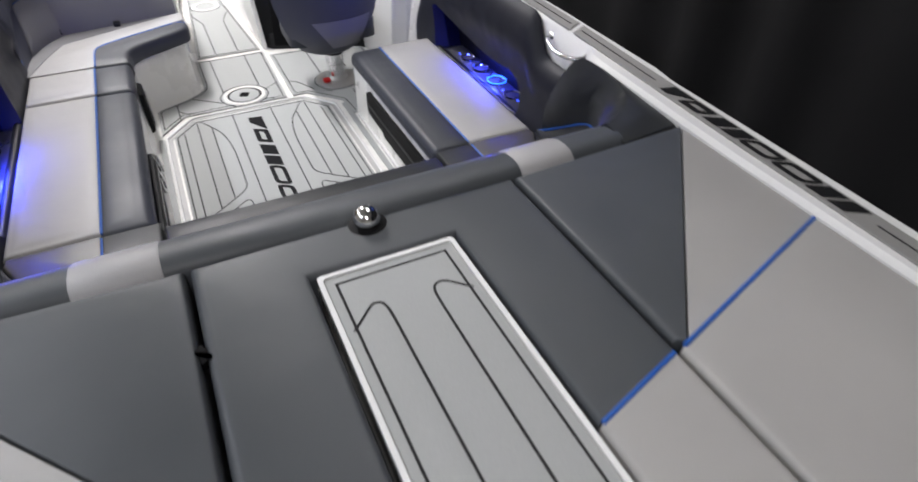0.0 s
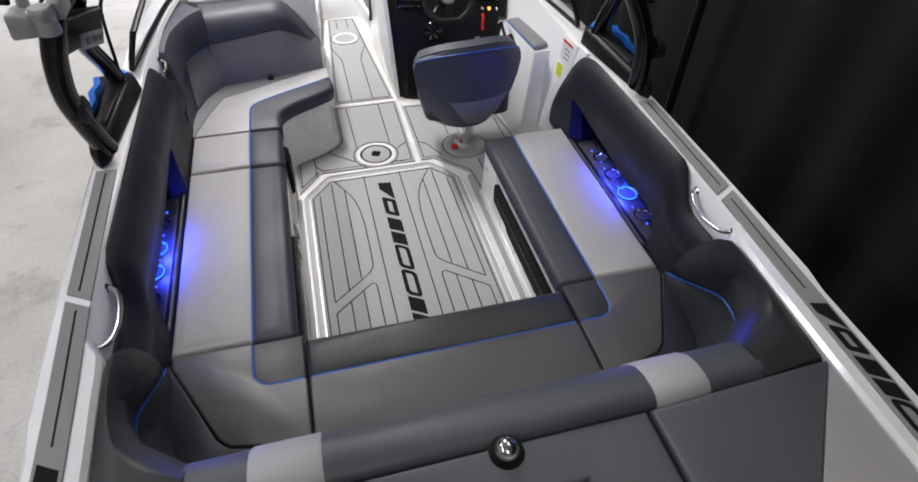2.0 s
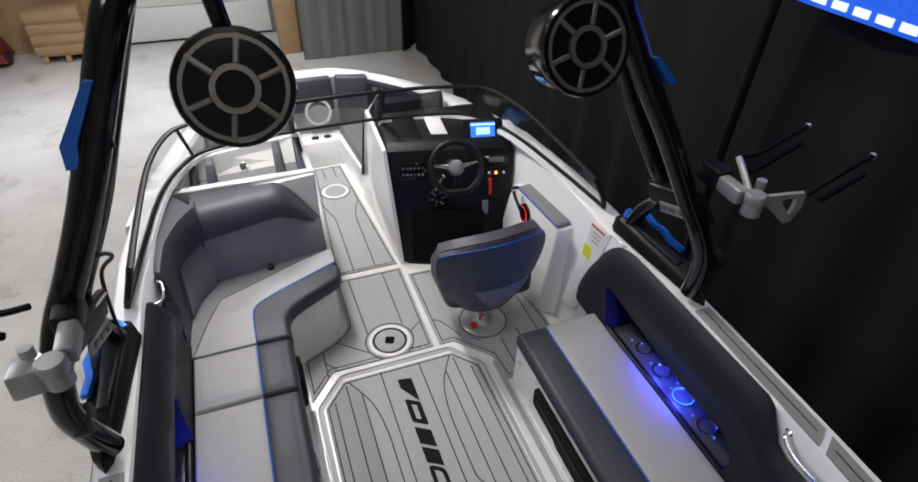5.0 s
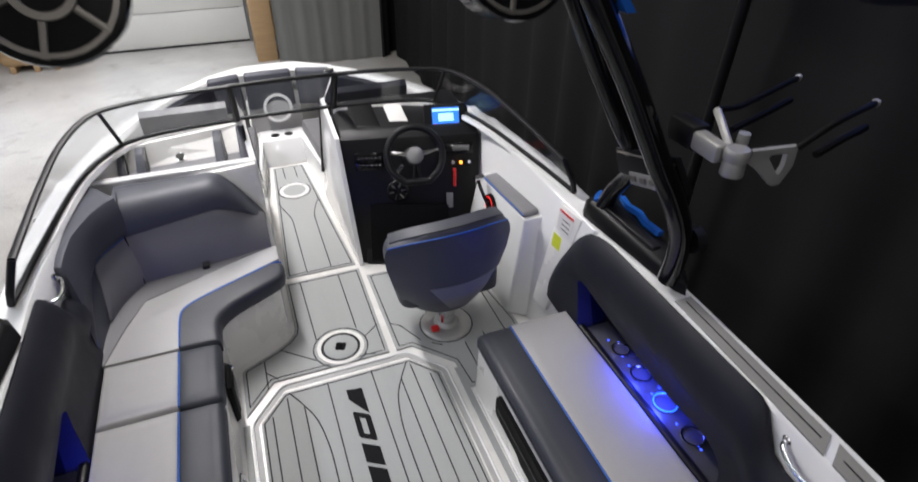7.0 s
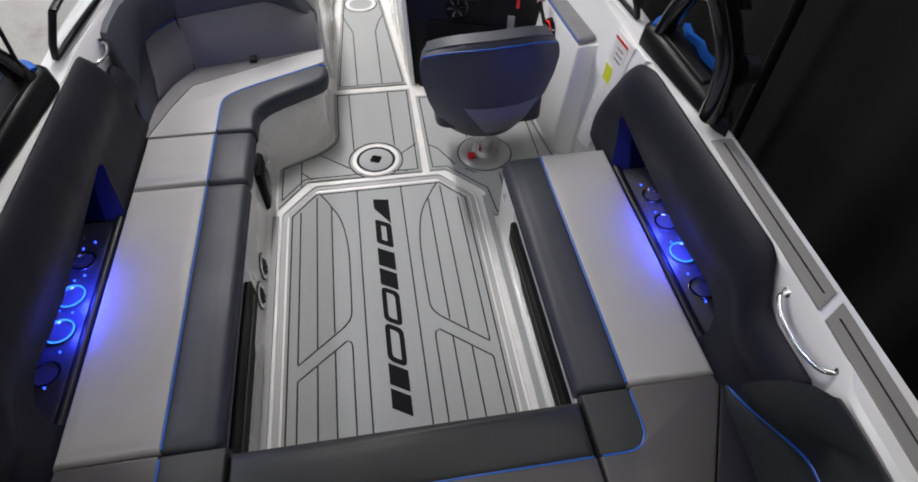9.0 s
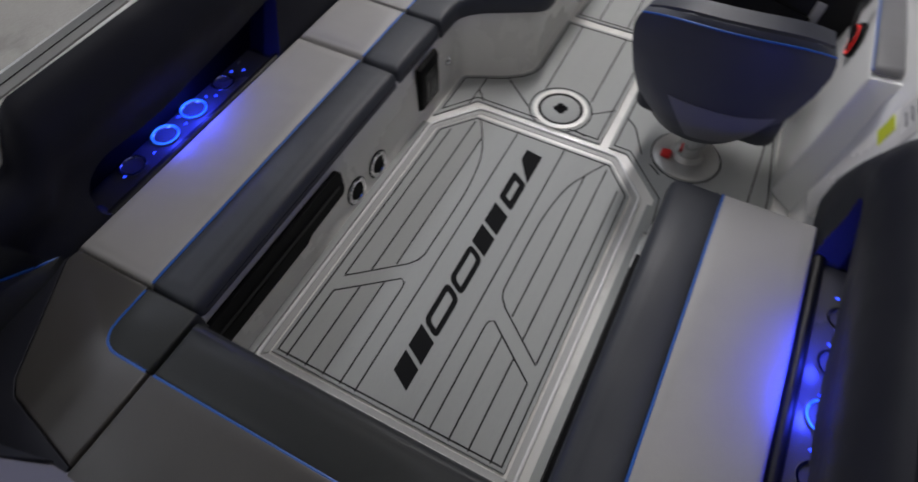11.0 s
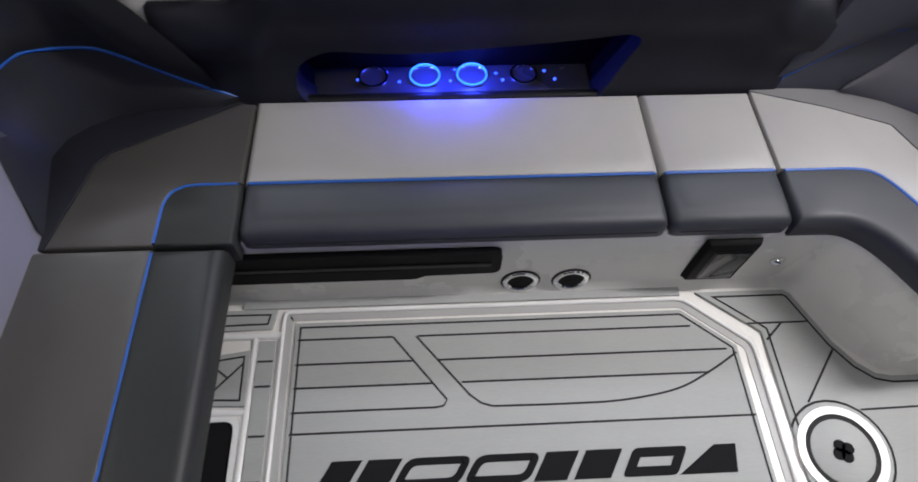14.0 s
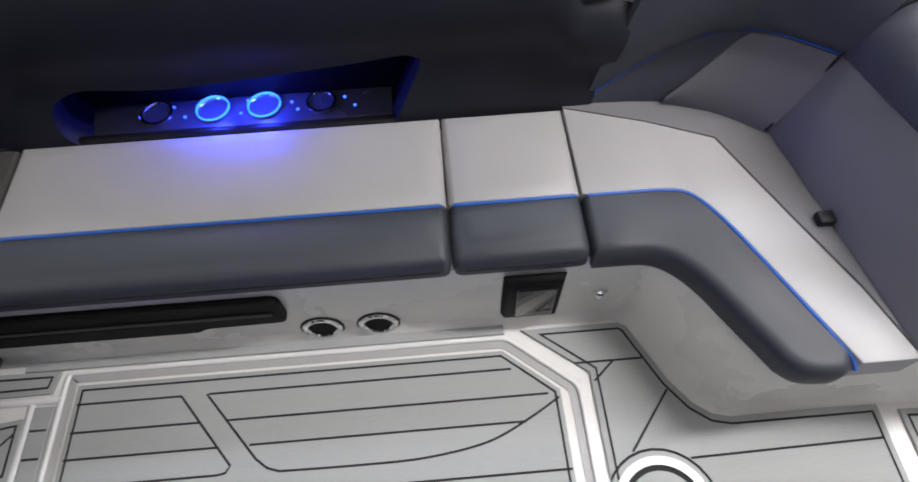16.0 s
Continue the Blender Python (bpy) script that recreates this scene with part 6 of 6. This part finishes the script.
grid = []
for j in range(7):
    z = 0.29 + 0.165 * j / 6
    left, right = -0.125 + 0.11 * (1 - j / 6), 0.238 - 0.075 * (1 - j / 6) ** 1.4
    grid.append([(0.545 + left + (right - left) * k / 6, shell_y(left + (right - left) * k / 6, z) - 0.004, z) for k in range(7)])
patch_bm = loft([r + [(x, y + 0.01, z) for x, y, z in r[::-1]] for r in grid])
part("back_patch", patch_bm, VINYL_BACK, hs, "pale grey back patch")
part("seat_pad", pad(rounded([(0.30, 0.0), (0.83, 0.0), (0.82, 0.40), (0.31, 0.40)], 0.08), 0.30, 0.42, r=0.03, d=0.03, crown=0.004), VINYL_ROLL, hs)
part("post", lathe([(0.05, 0.03), (0.05, 0.12), (0.058, 0.13), (0.058, 0.19), (0.045, 0.20), (0.045, 0.30)], (0.573, 0.13, 0.0), n=28), CHROME, hs, "polished steel pedestal post")
part("base_plate", lathe([(0.06, 0.010), (0.135, 0.010), (0.138, 0.016), (0.125, 0.026), (0.07, 0.032), (0.055, 0.05)], (0.573, 0.13, 0.0), n=36), BRUSHED, hs, "cast aluminium base plate")
part("lever", box(0.47, 0.515, 0.06, 0.10, 0.03, 0.055, 0.01), RED, hs, "red swivel lever")

# ---- bow ----
for s in (-1, 1):
    bs = thing("bow_lounge", (s * 0.55, 2.1, 0), "mid grey bow lounge seat with dark backrests", "seat", "bow seats")
    part("plinth", hull8([(s * 0.22, 1.76, 0), (s * 0.9, 1.76, 0), (s * 0.5, 2.55, 0), (s * 0.13, 2.55, 0)], [(s * 0.22, 1.76, 0.2), (s * 0.9, 1.76, 0.2), (s * 0.52, 2.55, 0.2), (s * 0.13, 2.55, 0.2)]), GEL, bs)
    part("cushion", pad(flip([(0.24, 1.72), (0.84, 1.72), (0.72, 2.15), (0.52, 2.5), (0.18, 2.5)], s), 0.2, 0.29, r=0.02, d=0.02), VINYL_MID, bs, "mid grey bow cushion")
    side = []
    for y in (1.78, 2.0, 2.2, 2.4, 2.52):
        w, h = sheer(y)
        x = w - 0.2
        side.append([(s * (x - 0.02), y, 0.25), (s * (x - 0.01), y, h - 0.12), (s * (x + 0.01), y, h - 0.04), (s * (x + 0.045), y, h - 0.02), (s * (x + 0.075), y, h - 0.05), (s * (x + 0.08), y, 0.25)])
    part("side_bolster", loft(side), VINYL_DARK, bs, "dark bow bolster")
    rest = [[(s * x, 1.70, 0.25), (s * x, 1.76, 0.62), (s * x, 1.74, 0.80), (s * x, 1.70, 0.825), (s * x, 1.655, 0.80), (s * x, 1.64, 0.25)] for x in (0.34, 0.36, 0.6, 0.82, 0.84)]
    part("backrest", loft(rest), VINYL_DARK if s > 0 else VINYL_MID, bs, "padded bow backrest")
for x0, x1 in ((-0.47, -0.22), (-0.2, 0.17), (0.19, 0.47)):
    bc = thing("bow_pad", ((x0 + x1) / 2, 2.6, 0.5), "dark blue-grey bow backrest pad", "backrest pad", "bow pads")
    sl = 0.06 if abs(x0 + x1) > 0.2 else 0.0
    ya, yb = (2.48, 2.54) if x0 < -0.3 else ((2.54, 2.54) if x0 < 0 else (2.54, 2.46))
    part("pad", hull8([(x0, ya, 0.40), (x1, yb, 0.40), (x1, yb + 0.08, 0.40), (x0, ya + 0.08, 0.40)], [(x0 + 0.01, ya + 0.04, 0.67), (x1 - 0.01, yb + 0.04, 0.67), (x1 - 0.01, yb + 0.10, 0.68), (x0 + 0.01, ya + 0.10, 0.68)], 0.018), VINYL_SLATE, bc)
step = thing("bow_step", (0, 2.4, 0), "white moulded bow step with two cup holders", "step")
part("moulding", hull8([(-0.21, 2.30, 0), (0.21, 2.30, 0), (0.21, 2.56, 0), (-0.21, 2.56, 0)], [(-0.17, 2.38, 0.21), (0.18, 2.38, 0.21), (0.18, 2.58, 0.21), (-0.17, 2.58, 0.21)], 0.02), GEL, step)
for x in (-0.045, 0.06):
    part("cup_holder", lathe([(0.02, 0.0), (0.034, 0.0), (0.034, 0.004), (0.024, 0.006)], (x, 2.44, 0.209), n=20), BLACK, step, "black cup holder")
bowring = thing("bow_speaker", (0.03, 2.56, 0.35), "pale ring speaker in the bow", "speaker")
part("ring", moved(add_ring(bmesh.new(), oval(0, 0, 0.112, 0.112, 30), oval(0, 0, 0.090, 0.090, 30), 0, 0.012), Matrix.Translation((0.02, 2.535, 0.40)) @ Matrix.Rotation(radians(75), 4, "X")), GEL, bowring)
part("cone", moved(lathe([(0.089, 0), (0.04, 0.006), (0.012, 0.004)], n=24), Matrix.Translation((0.02, 2.537, 0.40)) @ Matrix.Rotation(radians(75), 4, "X")), VINYL_LIGHT, bowring)
part("panel", hull8([(-0.2, 2.55, 0.2), (0.2, 2.55, 0.2), (0.2, 2.6, 0.2), (-0.2, 2.6, 0.2)], [(-0.2, 2.56, 0.5), (0.2, 2.56, 0.5), (0.2, 2.61, 0.5), (-0.2, 2.61, 0.5)]), VINYL_LIGHT, bowring, "pale grey bow panel")

# ---- tower with board racks and speakers ----
tower = thing("wake_tower", (0, -0.45, 0.84), "gloss black tube tower arching over the cockpit", "tower")


def mx(s, pts):
    """Points mirrored to one side; the arch stands a little to port of the middle above its feet."""
    return [(s * x - 0.04 * min(1.0, max(0.0, (z - 0.96) / 0.4)), y, z) for x, y, z in pts]


# the arch leans to port: its two legs are not quite alike
LEGS = {1: ([(1.145, -0.78, 0.87), (1.12, -0.815, 1.0), (1.08, -0.84, 1.14), (1.015, -0.835, 1.28), (0.955, -0.815, 1.39), (0.905, -0.80, 1.49), (0.81, -0.78, 1.67), (0.66, -0.76, 1.92), (0.52, -0.74, 2.17), (0.42, -0.72, 2.30)],
            [(1.15, -0.30, 0.89), (1.145, -0.36, 1.02), (1.11, -0.49, 1.18), (1.04, -0.58, 1.31), (0.965, -0.59, 1.42), (0.835, -0.58, 1.65), (0.71, -0.58, 1.88), (0.56, -0.58, 2.16), (0.46, -0.57, 2.29)]),
        -1: ([(-1.15, -0.78, 0.87), (-1.165, -0.82, 1.0), (-1.175, -0.85, 1.14), (-1.155, -0.855, 1.27), (-1.125, -0.84, 1.37), (-1.09, -0.81, 1.46), (-1.025, -0.80, 1.58), (-0.94, -0.79, 1.75), (-0.865, -0.77, 1.92), (-0.745, -0.75, 2.20), (-0.68, -0.72, 2.30)],
             [(-1.15, -0.30, 0.89), (-1.165, -0.36, 1.02), (-1.165, -0.49, 1.18), (-1.125, -0.58, 1.32), (-1.075, -0.60, 1.43), (-0.965, -0.60, 1.65), (-0.90, -0.60, 1.80), (-0.755, -0.59, 2.16), (-0.70, -0.57, 2.29)])}
for s in (-1, 1):
    base = part("base", loft([mx(s, [(1.150, -0.82, 0.836), (1.172, -0.86, 0.836), (1.198, -0.83, 0.836), (1.204, -0.72, 0.836), (1.204, -0.26, 0.836), (1.17, -0.21, 0.836), (1.115, -0.21, 0.836), (1.095, -0.25, 0.836)]),
                              mx(s, [(1.150, -0.815, 0.875), (1.173, -0.85, 0.875), (1.204, -0.82, 0.875), (1.225, -0.71, 0.89), (1.232, -0.27, 0.905), (1.18, -0.225, 0.905), (1.118, -0.22, 0.90), (1.10, -0.26, 0.895)]),
                              mx(s, [(1.156, -0.79, 0.90), (1.176, -0.82, 0.90), (1.205, -0.79, 0.90), (1.228, -0.70, 0.915), (1.236, -0.28, 0.93), (1.18, -0.245, 0.93), (1.126, -0.24, 0.925), (1.112, -0.275, 0.92)])]), BLACK_SATIN, tower, "black tower foot", 60)
    part("inset", hull8(mx(s, [(1.155, -0.66, 0.905), (1.20, -0.66, 0.905), (1.205, -0.31, 0.918), (1.125, -0.31, 0.918)]), mx(s, [(1.158, -0.65, 0.922), (1.196, -0.65, 0.922), (1.20, -0.32, 0.937), (1.130, -0.32, 0.934)]), 0.004), BLACK, tower, "matt black inset")
    zig = [(1.238, -0.31), (1.222, -0.38), (1.236, -0.44), (1.218, -0.51), (1.226, -0.60)]
    part("strap", loft([mx(s, [(x - 0.012, y, 0.925), (x + 0.014, y, 0.925), (x + 0.016, y, 0.945), (x - 0.010, y, 0.948)]) for x, y in zig]), BLUE_METAL, tower, "blue anodised insert", 80)
    for pts in ([(1.125, -0.29, 0.935), (1.15, -0.26, 0.94), (1.185, -0.235, 0.935)], [(1.175, -0.735, 0.922), (1.20, -0.71, 0.93), (1.225, -0.685, 0.928)]):
        part("strap", tube(spline(mx(s, pts), 4), 0.015, 8, 0.6), BLUE_METAL, tower, "blue anodised insert")
    part("rear_tube", tube(spline(LEGS[s][0], 5), 0.040, 14), BLACK_GLOSS, tower)
    part("front_tube", tube(spline(LEGS[s][1], 5), 0.036, 14), BLACK_GLOSS, tower)
    part("web", hull8(mx(s, [(1.13, -0.84, 1.28), (1.07, -0.53, 1.22), (1.045, -0.53, 1.22), (1.10, -0.84, 1.28)]), mx(s, [(1.07, -0.81, 1.42), (1.03, -0.55, 1.34), (1.005, -0.55, 1.34), (1.045, -0.81, 1.42)]), 0.006), BLACK, tower)
    bd = part("badge", hull8(mx(s, [(1.05, -0.79, 1.28), (1.03, -0.64, 1.235), (1.02, -0.64, 1.235), (1.04, -0.79, 1.28)]), mx(s, [(1.035, -0.785, 1.335), (1.015, -0.64, 1.29), (1.005, -0.64, 1.29), (1.025, -0.785, 1.335)]), 0.004), BRUSHED, tower, "brushed metal badge")
    for k in range(3):
        y, z, x = -0.765 + 0.045 * k, 1.29 - 0.013 * k, 1.034 - 0.006 * k
        part("mark", hull8(mx(s, [(x, y, z), (x, y + 0.03, z - 0.009), (x - 0.008, y + 0.03, z - 0.009), (x - 0.008, y, z)]), mx(s, [(x - 0.006, y, z + 0.022), (x - 0.006, y + 0.03, z + 0.013), (x - 0.014, y + 0.03, z + 0.013), (x - 0.014, y, z + 0.022)])), GRILLE, bd)
    # Added tube draws a thin highlight on the black web as a solid.
    part("strip", tube(mx(s, [(1.04, -0.82, 1.40), (1.0, -0.58, 1.34)]), 0.006, 8, 0.6), GRILLE, tower, "dull metal tube for a thin bright highlight")
    part("hinge", lathe([(0.05, -0.02), (0.05, 0.02), (0.04, 0.026)], (s * 1.16, -0.83, 1.08), Matrix.Rotation(radians(90), 4, "Y"), 20), BLACK, tower)
    cx, cz = (0.725, 1.88) if s > 0 else (0.89, 1.885)
    profile = ((0.0, 0.0, 0.028), (0.045, 0.055, 0.03), (0.075, 0.09, 0.02)) if s > 0 else ((0.0, 0.0, 0.03), (0.012, 0.06, 0.035), (0.09, 0.20, 0.022))
    part("clip", loft([[(s * (cx - lean + dx), -0.78 + dy, cz + dz) for dx, dy in ((0, 0.02), (w, 0.02), (w + 0.01, -0.025), (0.01, -0.025))] for lean, dz, w in profile]), BLUE_METAL, tower, "blue anodised clip")
    part("clip_bracket", tube([(s * (cx + 0.012), -0.78, cz + 0.03), (s * (cx - 0.07), -0.775, cz + 0.04)], 0.013, 10), BLACK, tower, "black clip bracket")
part("cross_tube", tube(spline([(-0.68, -0.72, 2.30), (-0.58, -0.72, 2.38), (-0.16, -0.72, 2.42), (0.30, -0.72, 2.38), (0.42, -0.72, 2.30)]), 0.036, 14), BLACK_GLOSS, tower)
part("cross_tube", tube(spline([(-0.70, -0.57, 2.29), (-0.60, -0.53, 2.37), (-0.16, -0.5, 2.41), (0.34, -0.53, 2.37), (0.46, -0.57, 2.29)]), 0.032, 14), BLACK_GLOSS, tower)

for s in (-1, 1):
    spk = thing("tower_speaker", (s * 0.5, -0.78, 2.06), "round gloss black tower speaker with a pale spoked grille", "speaker", "tower speakers")
    sx = 0.415 if s > 0 else -0.527
    aim = look((sx, -0.80, 2.03), (sx, -1.80, 2.31))
    face = aim @ Matrix.Rotation(radians(180), 4, "Y")
    part("can", moved(lathe([(0.02, -0.2), (0.08, -0.19), (0.13, -0.12), (0.136, -0.03), (0.141, 0.0), (0.137, 0.012), (0.132, 0.008)], n=40), face), BLACK_GLOSS, spk)
    part("cone", moved(lathe([(0.132, 0.0), (0.10, 0.004), (0.05, 0.003)], n=36), face), NEAR_BLACK, spk)
    part("hub_ring", moved(add_ring(bmesh.new(), oval(0, 0, 0.058, 0.058, 32), oval(0, 0, 0.044, 0.044, 32), 0.004, 0.018), face), GRILLE, spk, "pale grille hub ring")
    part("rim_ring", moved(add_ring(bmesh.new(), oval(0, 0, 0.136, 0.136, 40), oval(0, 0, 0.126, 0.126, 40), 0.004, 0.014), face), BLACK_GLOSS, spk)
    part("grille_ring", moved(add_ring(bmesh.new(), oval(0, 0, 0.124, 0.124, 40), oval(0, 0, 0.114, 0.114, 40), 0.004, 0.013), face), GRILLE, spk, "pale grille ring")
    for k in range(6):
        a = math.pi / 3 * k + 0.3
        d = Vector((math.cos(a), math.sin(a), 0))
        part("spoke", moved(tube([d * 0.06 + Vector((0, 0, 0.012)), d * 0.126 + Vector((0, 0, 0.01))], 0.0075, 8, 0.5), face), GRILLE, spk, "pale grille spoke")
    part("arm", tube([(sx, -0.72, 2.15), (sx - 0.02, -0.72, 2.28), (sx - 0.04, -0.72, 2.36)], 0.022, 10), BLACK_GLOSS, spk)

def mx(s, pts):
    """Points mirrored to one side; the folded rack of the curved lounge's side stands a little further out."""
    return [(s * x - (0.05 if s < 0 else 0.0), y, z - (0.03 if s < 0 else 0.0)) for x, y, z in pts]


def cast(s, pts):
    """The rack's castings, drawn together round their pivot."""
    return mx(s, [(1.085 + (x - 1.085) * 0.8, -1.03 + (y + 1.03) * 0.8, 1.525 + (z - 1.55) * 0.8) for x, y, z in pts])


for s in (-1, 1):
    ox, oz = (-0.05, -0.03) if s < 0 else (0.0, 0.0)
    rk = thing("board_rack", (s * 1.0, -0.95, 1.55), "cast aluminium board rack with black padded forks", "rack", "board racks")
    part("clamp", hull8(cast(s, [(0.945, -0.86, 1.50), (1.03, -0.86, 1.50), (1.03, -0.72, 1.50), (0.945, -0.72, 1.50)]), cast(s, [(0.935, -0.86, 1.60), (1.02, -0.86, 1.60), (1.02, -0.72, 1.60), (0.935, -0.72, 1.60)]), 0.012), BLACK_SATIN, rk, "black clamp")
    part("arm", hull8(cast(s, [(0.935, -0.99, 1.515), (0.995, -0.99, 1.515), (0.995, -0.86, 1.52), (0.935, -0.86, 1.52)]), cast(s, [(0.935, -0.99, 1.585), (0.995, -0.99, 1.585), (0.995, -0.86, 1.59), (0.935, -0.86, 1.59)]), 0.01), BRUSHED, rk)
    part("pivot", lathe([(0.024, -0.052), (0.032, -0.048), (0.032, -0.016), (0.029, -0.008), (0.035, 0.0), (0.035, 0.024), (0.03, 0.032)], (s * 1.009 + ox, -1.03, 1.525 + oz), n=24), BRUSHED, rk, "cast pivot drum")
    outer = cast(s, [(1.03, -1.06, 1.585), (1.10, -1.08, 1.592), (1.17, -1.11, 1.605), (1.19, -1.10, 1.52), (1.17, -1.09, 1.445), (1.14, -1.085, 1.44), (1.08, -1.065, 1.50), (1.03, -1.05, 1.535)])
    inner = cast(s, [(1.10, -1.075, 1.565), (1.12, -1.08, 1.568), (1.15, -1.095, 1.572), (1.158, -1.092, 1.52), (1.15, -1.09, 1.49), (1.142, -1.087, 1.488), (1.12, -1.075, 1.525), (1.10, -1.07, 1.55)])
    back_o, back_i = [(x, y + 0.015, z) for x, y, z in outer], [(x, y + 0.015, z) for x, y, z in inner]
    tri = bmesh.new()
    for ra, rb in ((outer, inner), (inner, back_i), (back_i, back_o), (back_o, outer)):
        add_loft(tri, [ra, rb], cap=False)
    if s > 0:
        part("fork_plate", tri, BRUSHED, rk, "triangular cast fork plate")
        part("fork_plate", tube(mx(s, [(1.015, -0.99, 1.545), (1.035, -0.92, 1.585), (1.06, -0.87, 1.595)]), 0.012, 8), BRUSHED, rk)
    else:
        part("fork_block", hull8(mx(s, [(1.03, -1.05, 1.47), (1.11, -1.06, 1.47), (1.11, -0.97, 1.48), (1.03, -0.97, 1.48)]), mx(s, [(1.035, -1.045, 1.545), (1.105, -1.055, 1.55), (1.10, -0.975, 1.55), (1.035, -0.975, 1.545)]), 0.012), BRUSHED, rk, "folded cast fork block")
    part("knuckle", lathe([(0.017, -0.016), (0.017, 0.016)], (s * 1.06 + ox, -0.99, 1.56 + oz), n=16), BRUSHED, rk)
    for pts, tip in (([(1.15, -1.095, 1.565), (1.20, -1.115, 1.62), (1.28, -1.105, 1.64), (1.427, -1.07, 1.646)], 0), ([(1.06, -0.87, 1.60), (1.15, -0.86, 1.59), (1.30, -0.82, 1.60), (1.457, -0.78, 1.615)], 1)):
        part("fork", tube(spline(mx(s, pts), 4), 0.009, 8), NEAR_BLACK, rk, "black padded fork")
        e = pts[-1]
        part("tip", lathe([(0.006, -0.01), (0.011, -0.006), (0.011, 0.006), (0.006, 0.01)], (s * e[0] + ox, e[1], e[2] + oz), n=12), BRUSHED, rk, "bright fork tip")
        low = [(x, y, z - 0.075) for x, y, z in pts]
        part("fork", tube(spline(mx(s, low[1:]), 4), 0.011, 8), NEAR_BLACK, rk, "black padded fork")
    if s < 0:
        part("cable", tube(spline([(-1.02, -0.72, 1.55), (-1.0, -0.60, 1.50), (-1.02, -0.45, 1.38), (-1.10, -0.36, 1.25), (-1.13, -0.34, 1.0), (-1.13, -0.34, 0.92)]), 0.007, 8), BLACK, rk, "black cable")
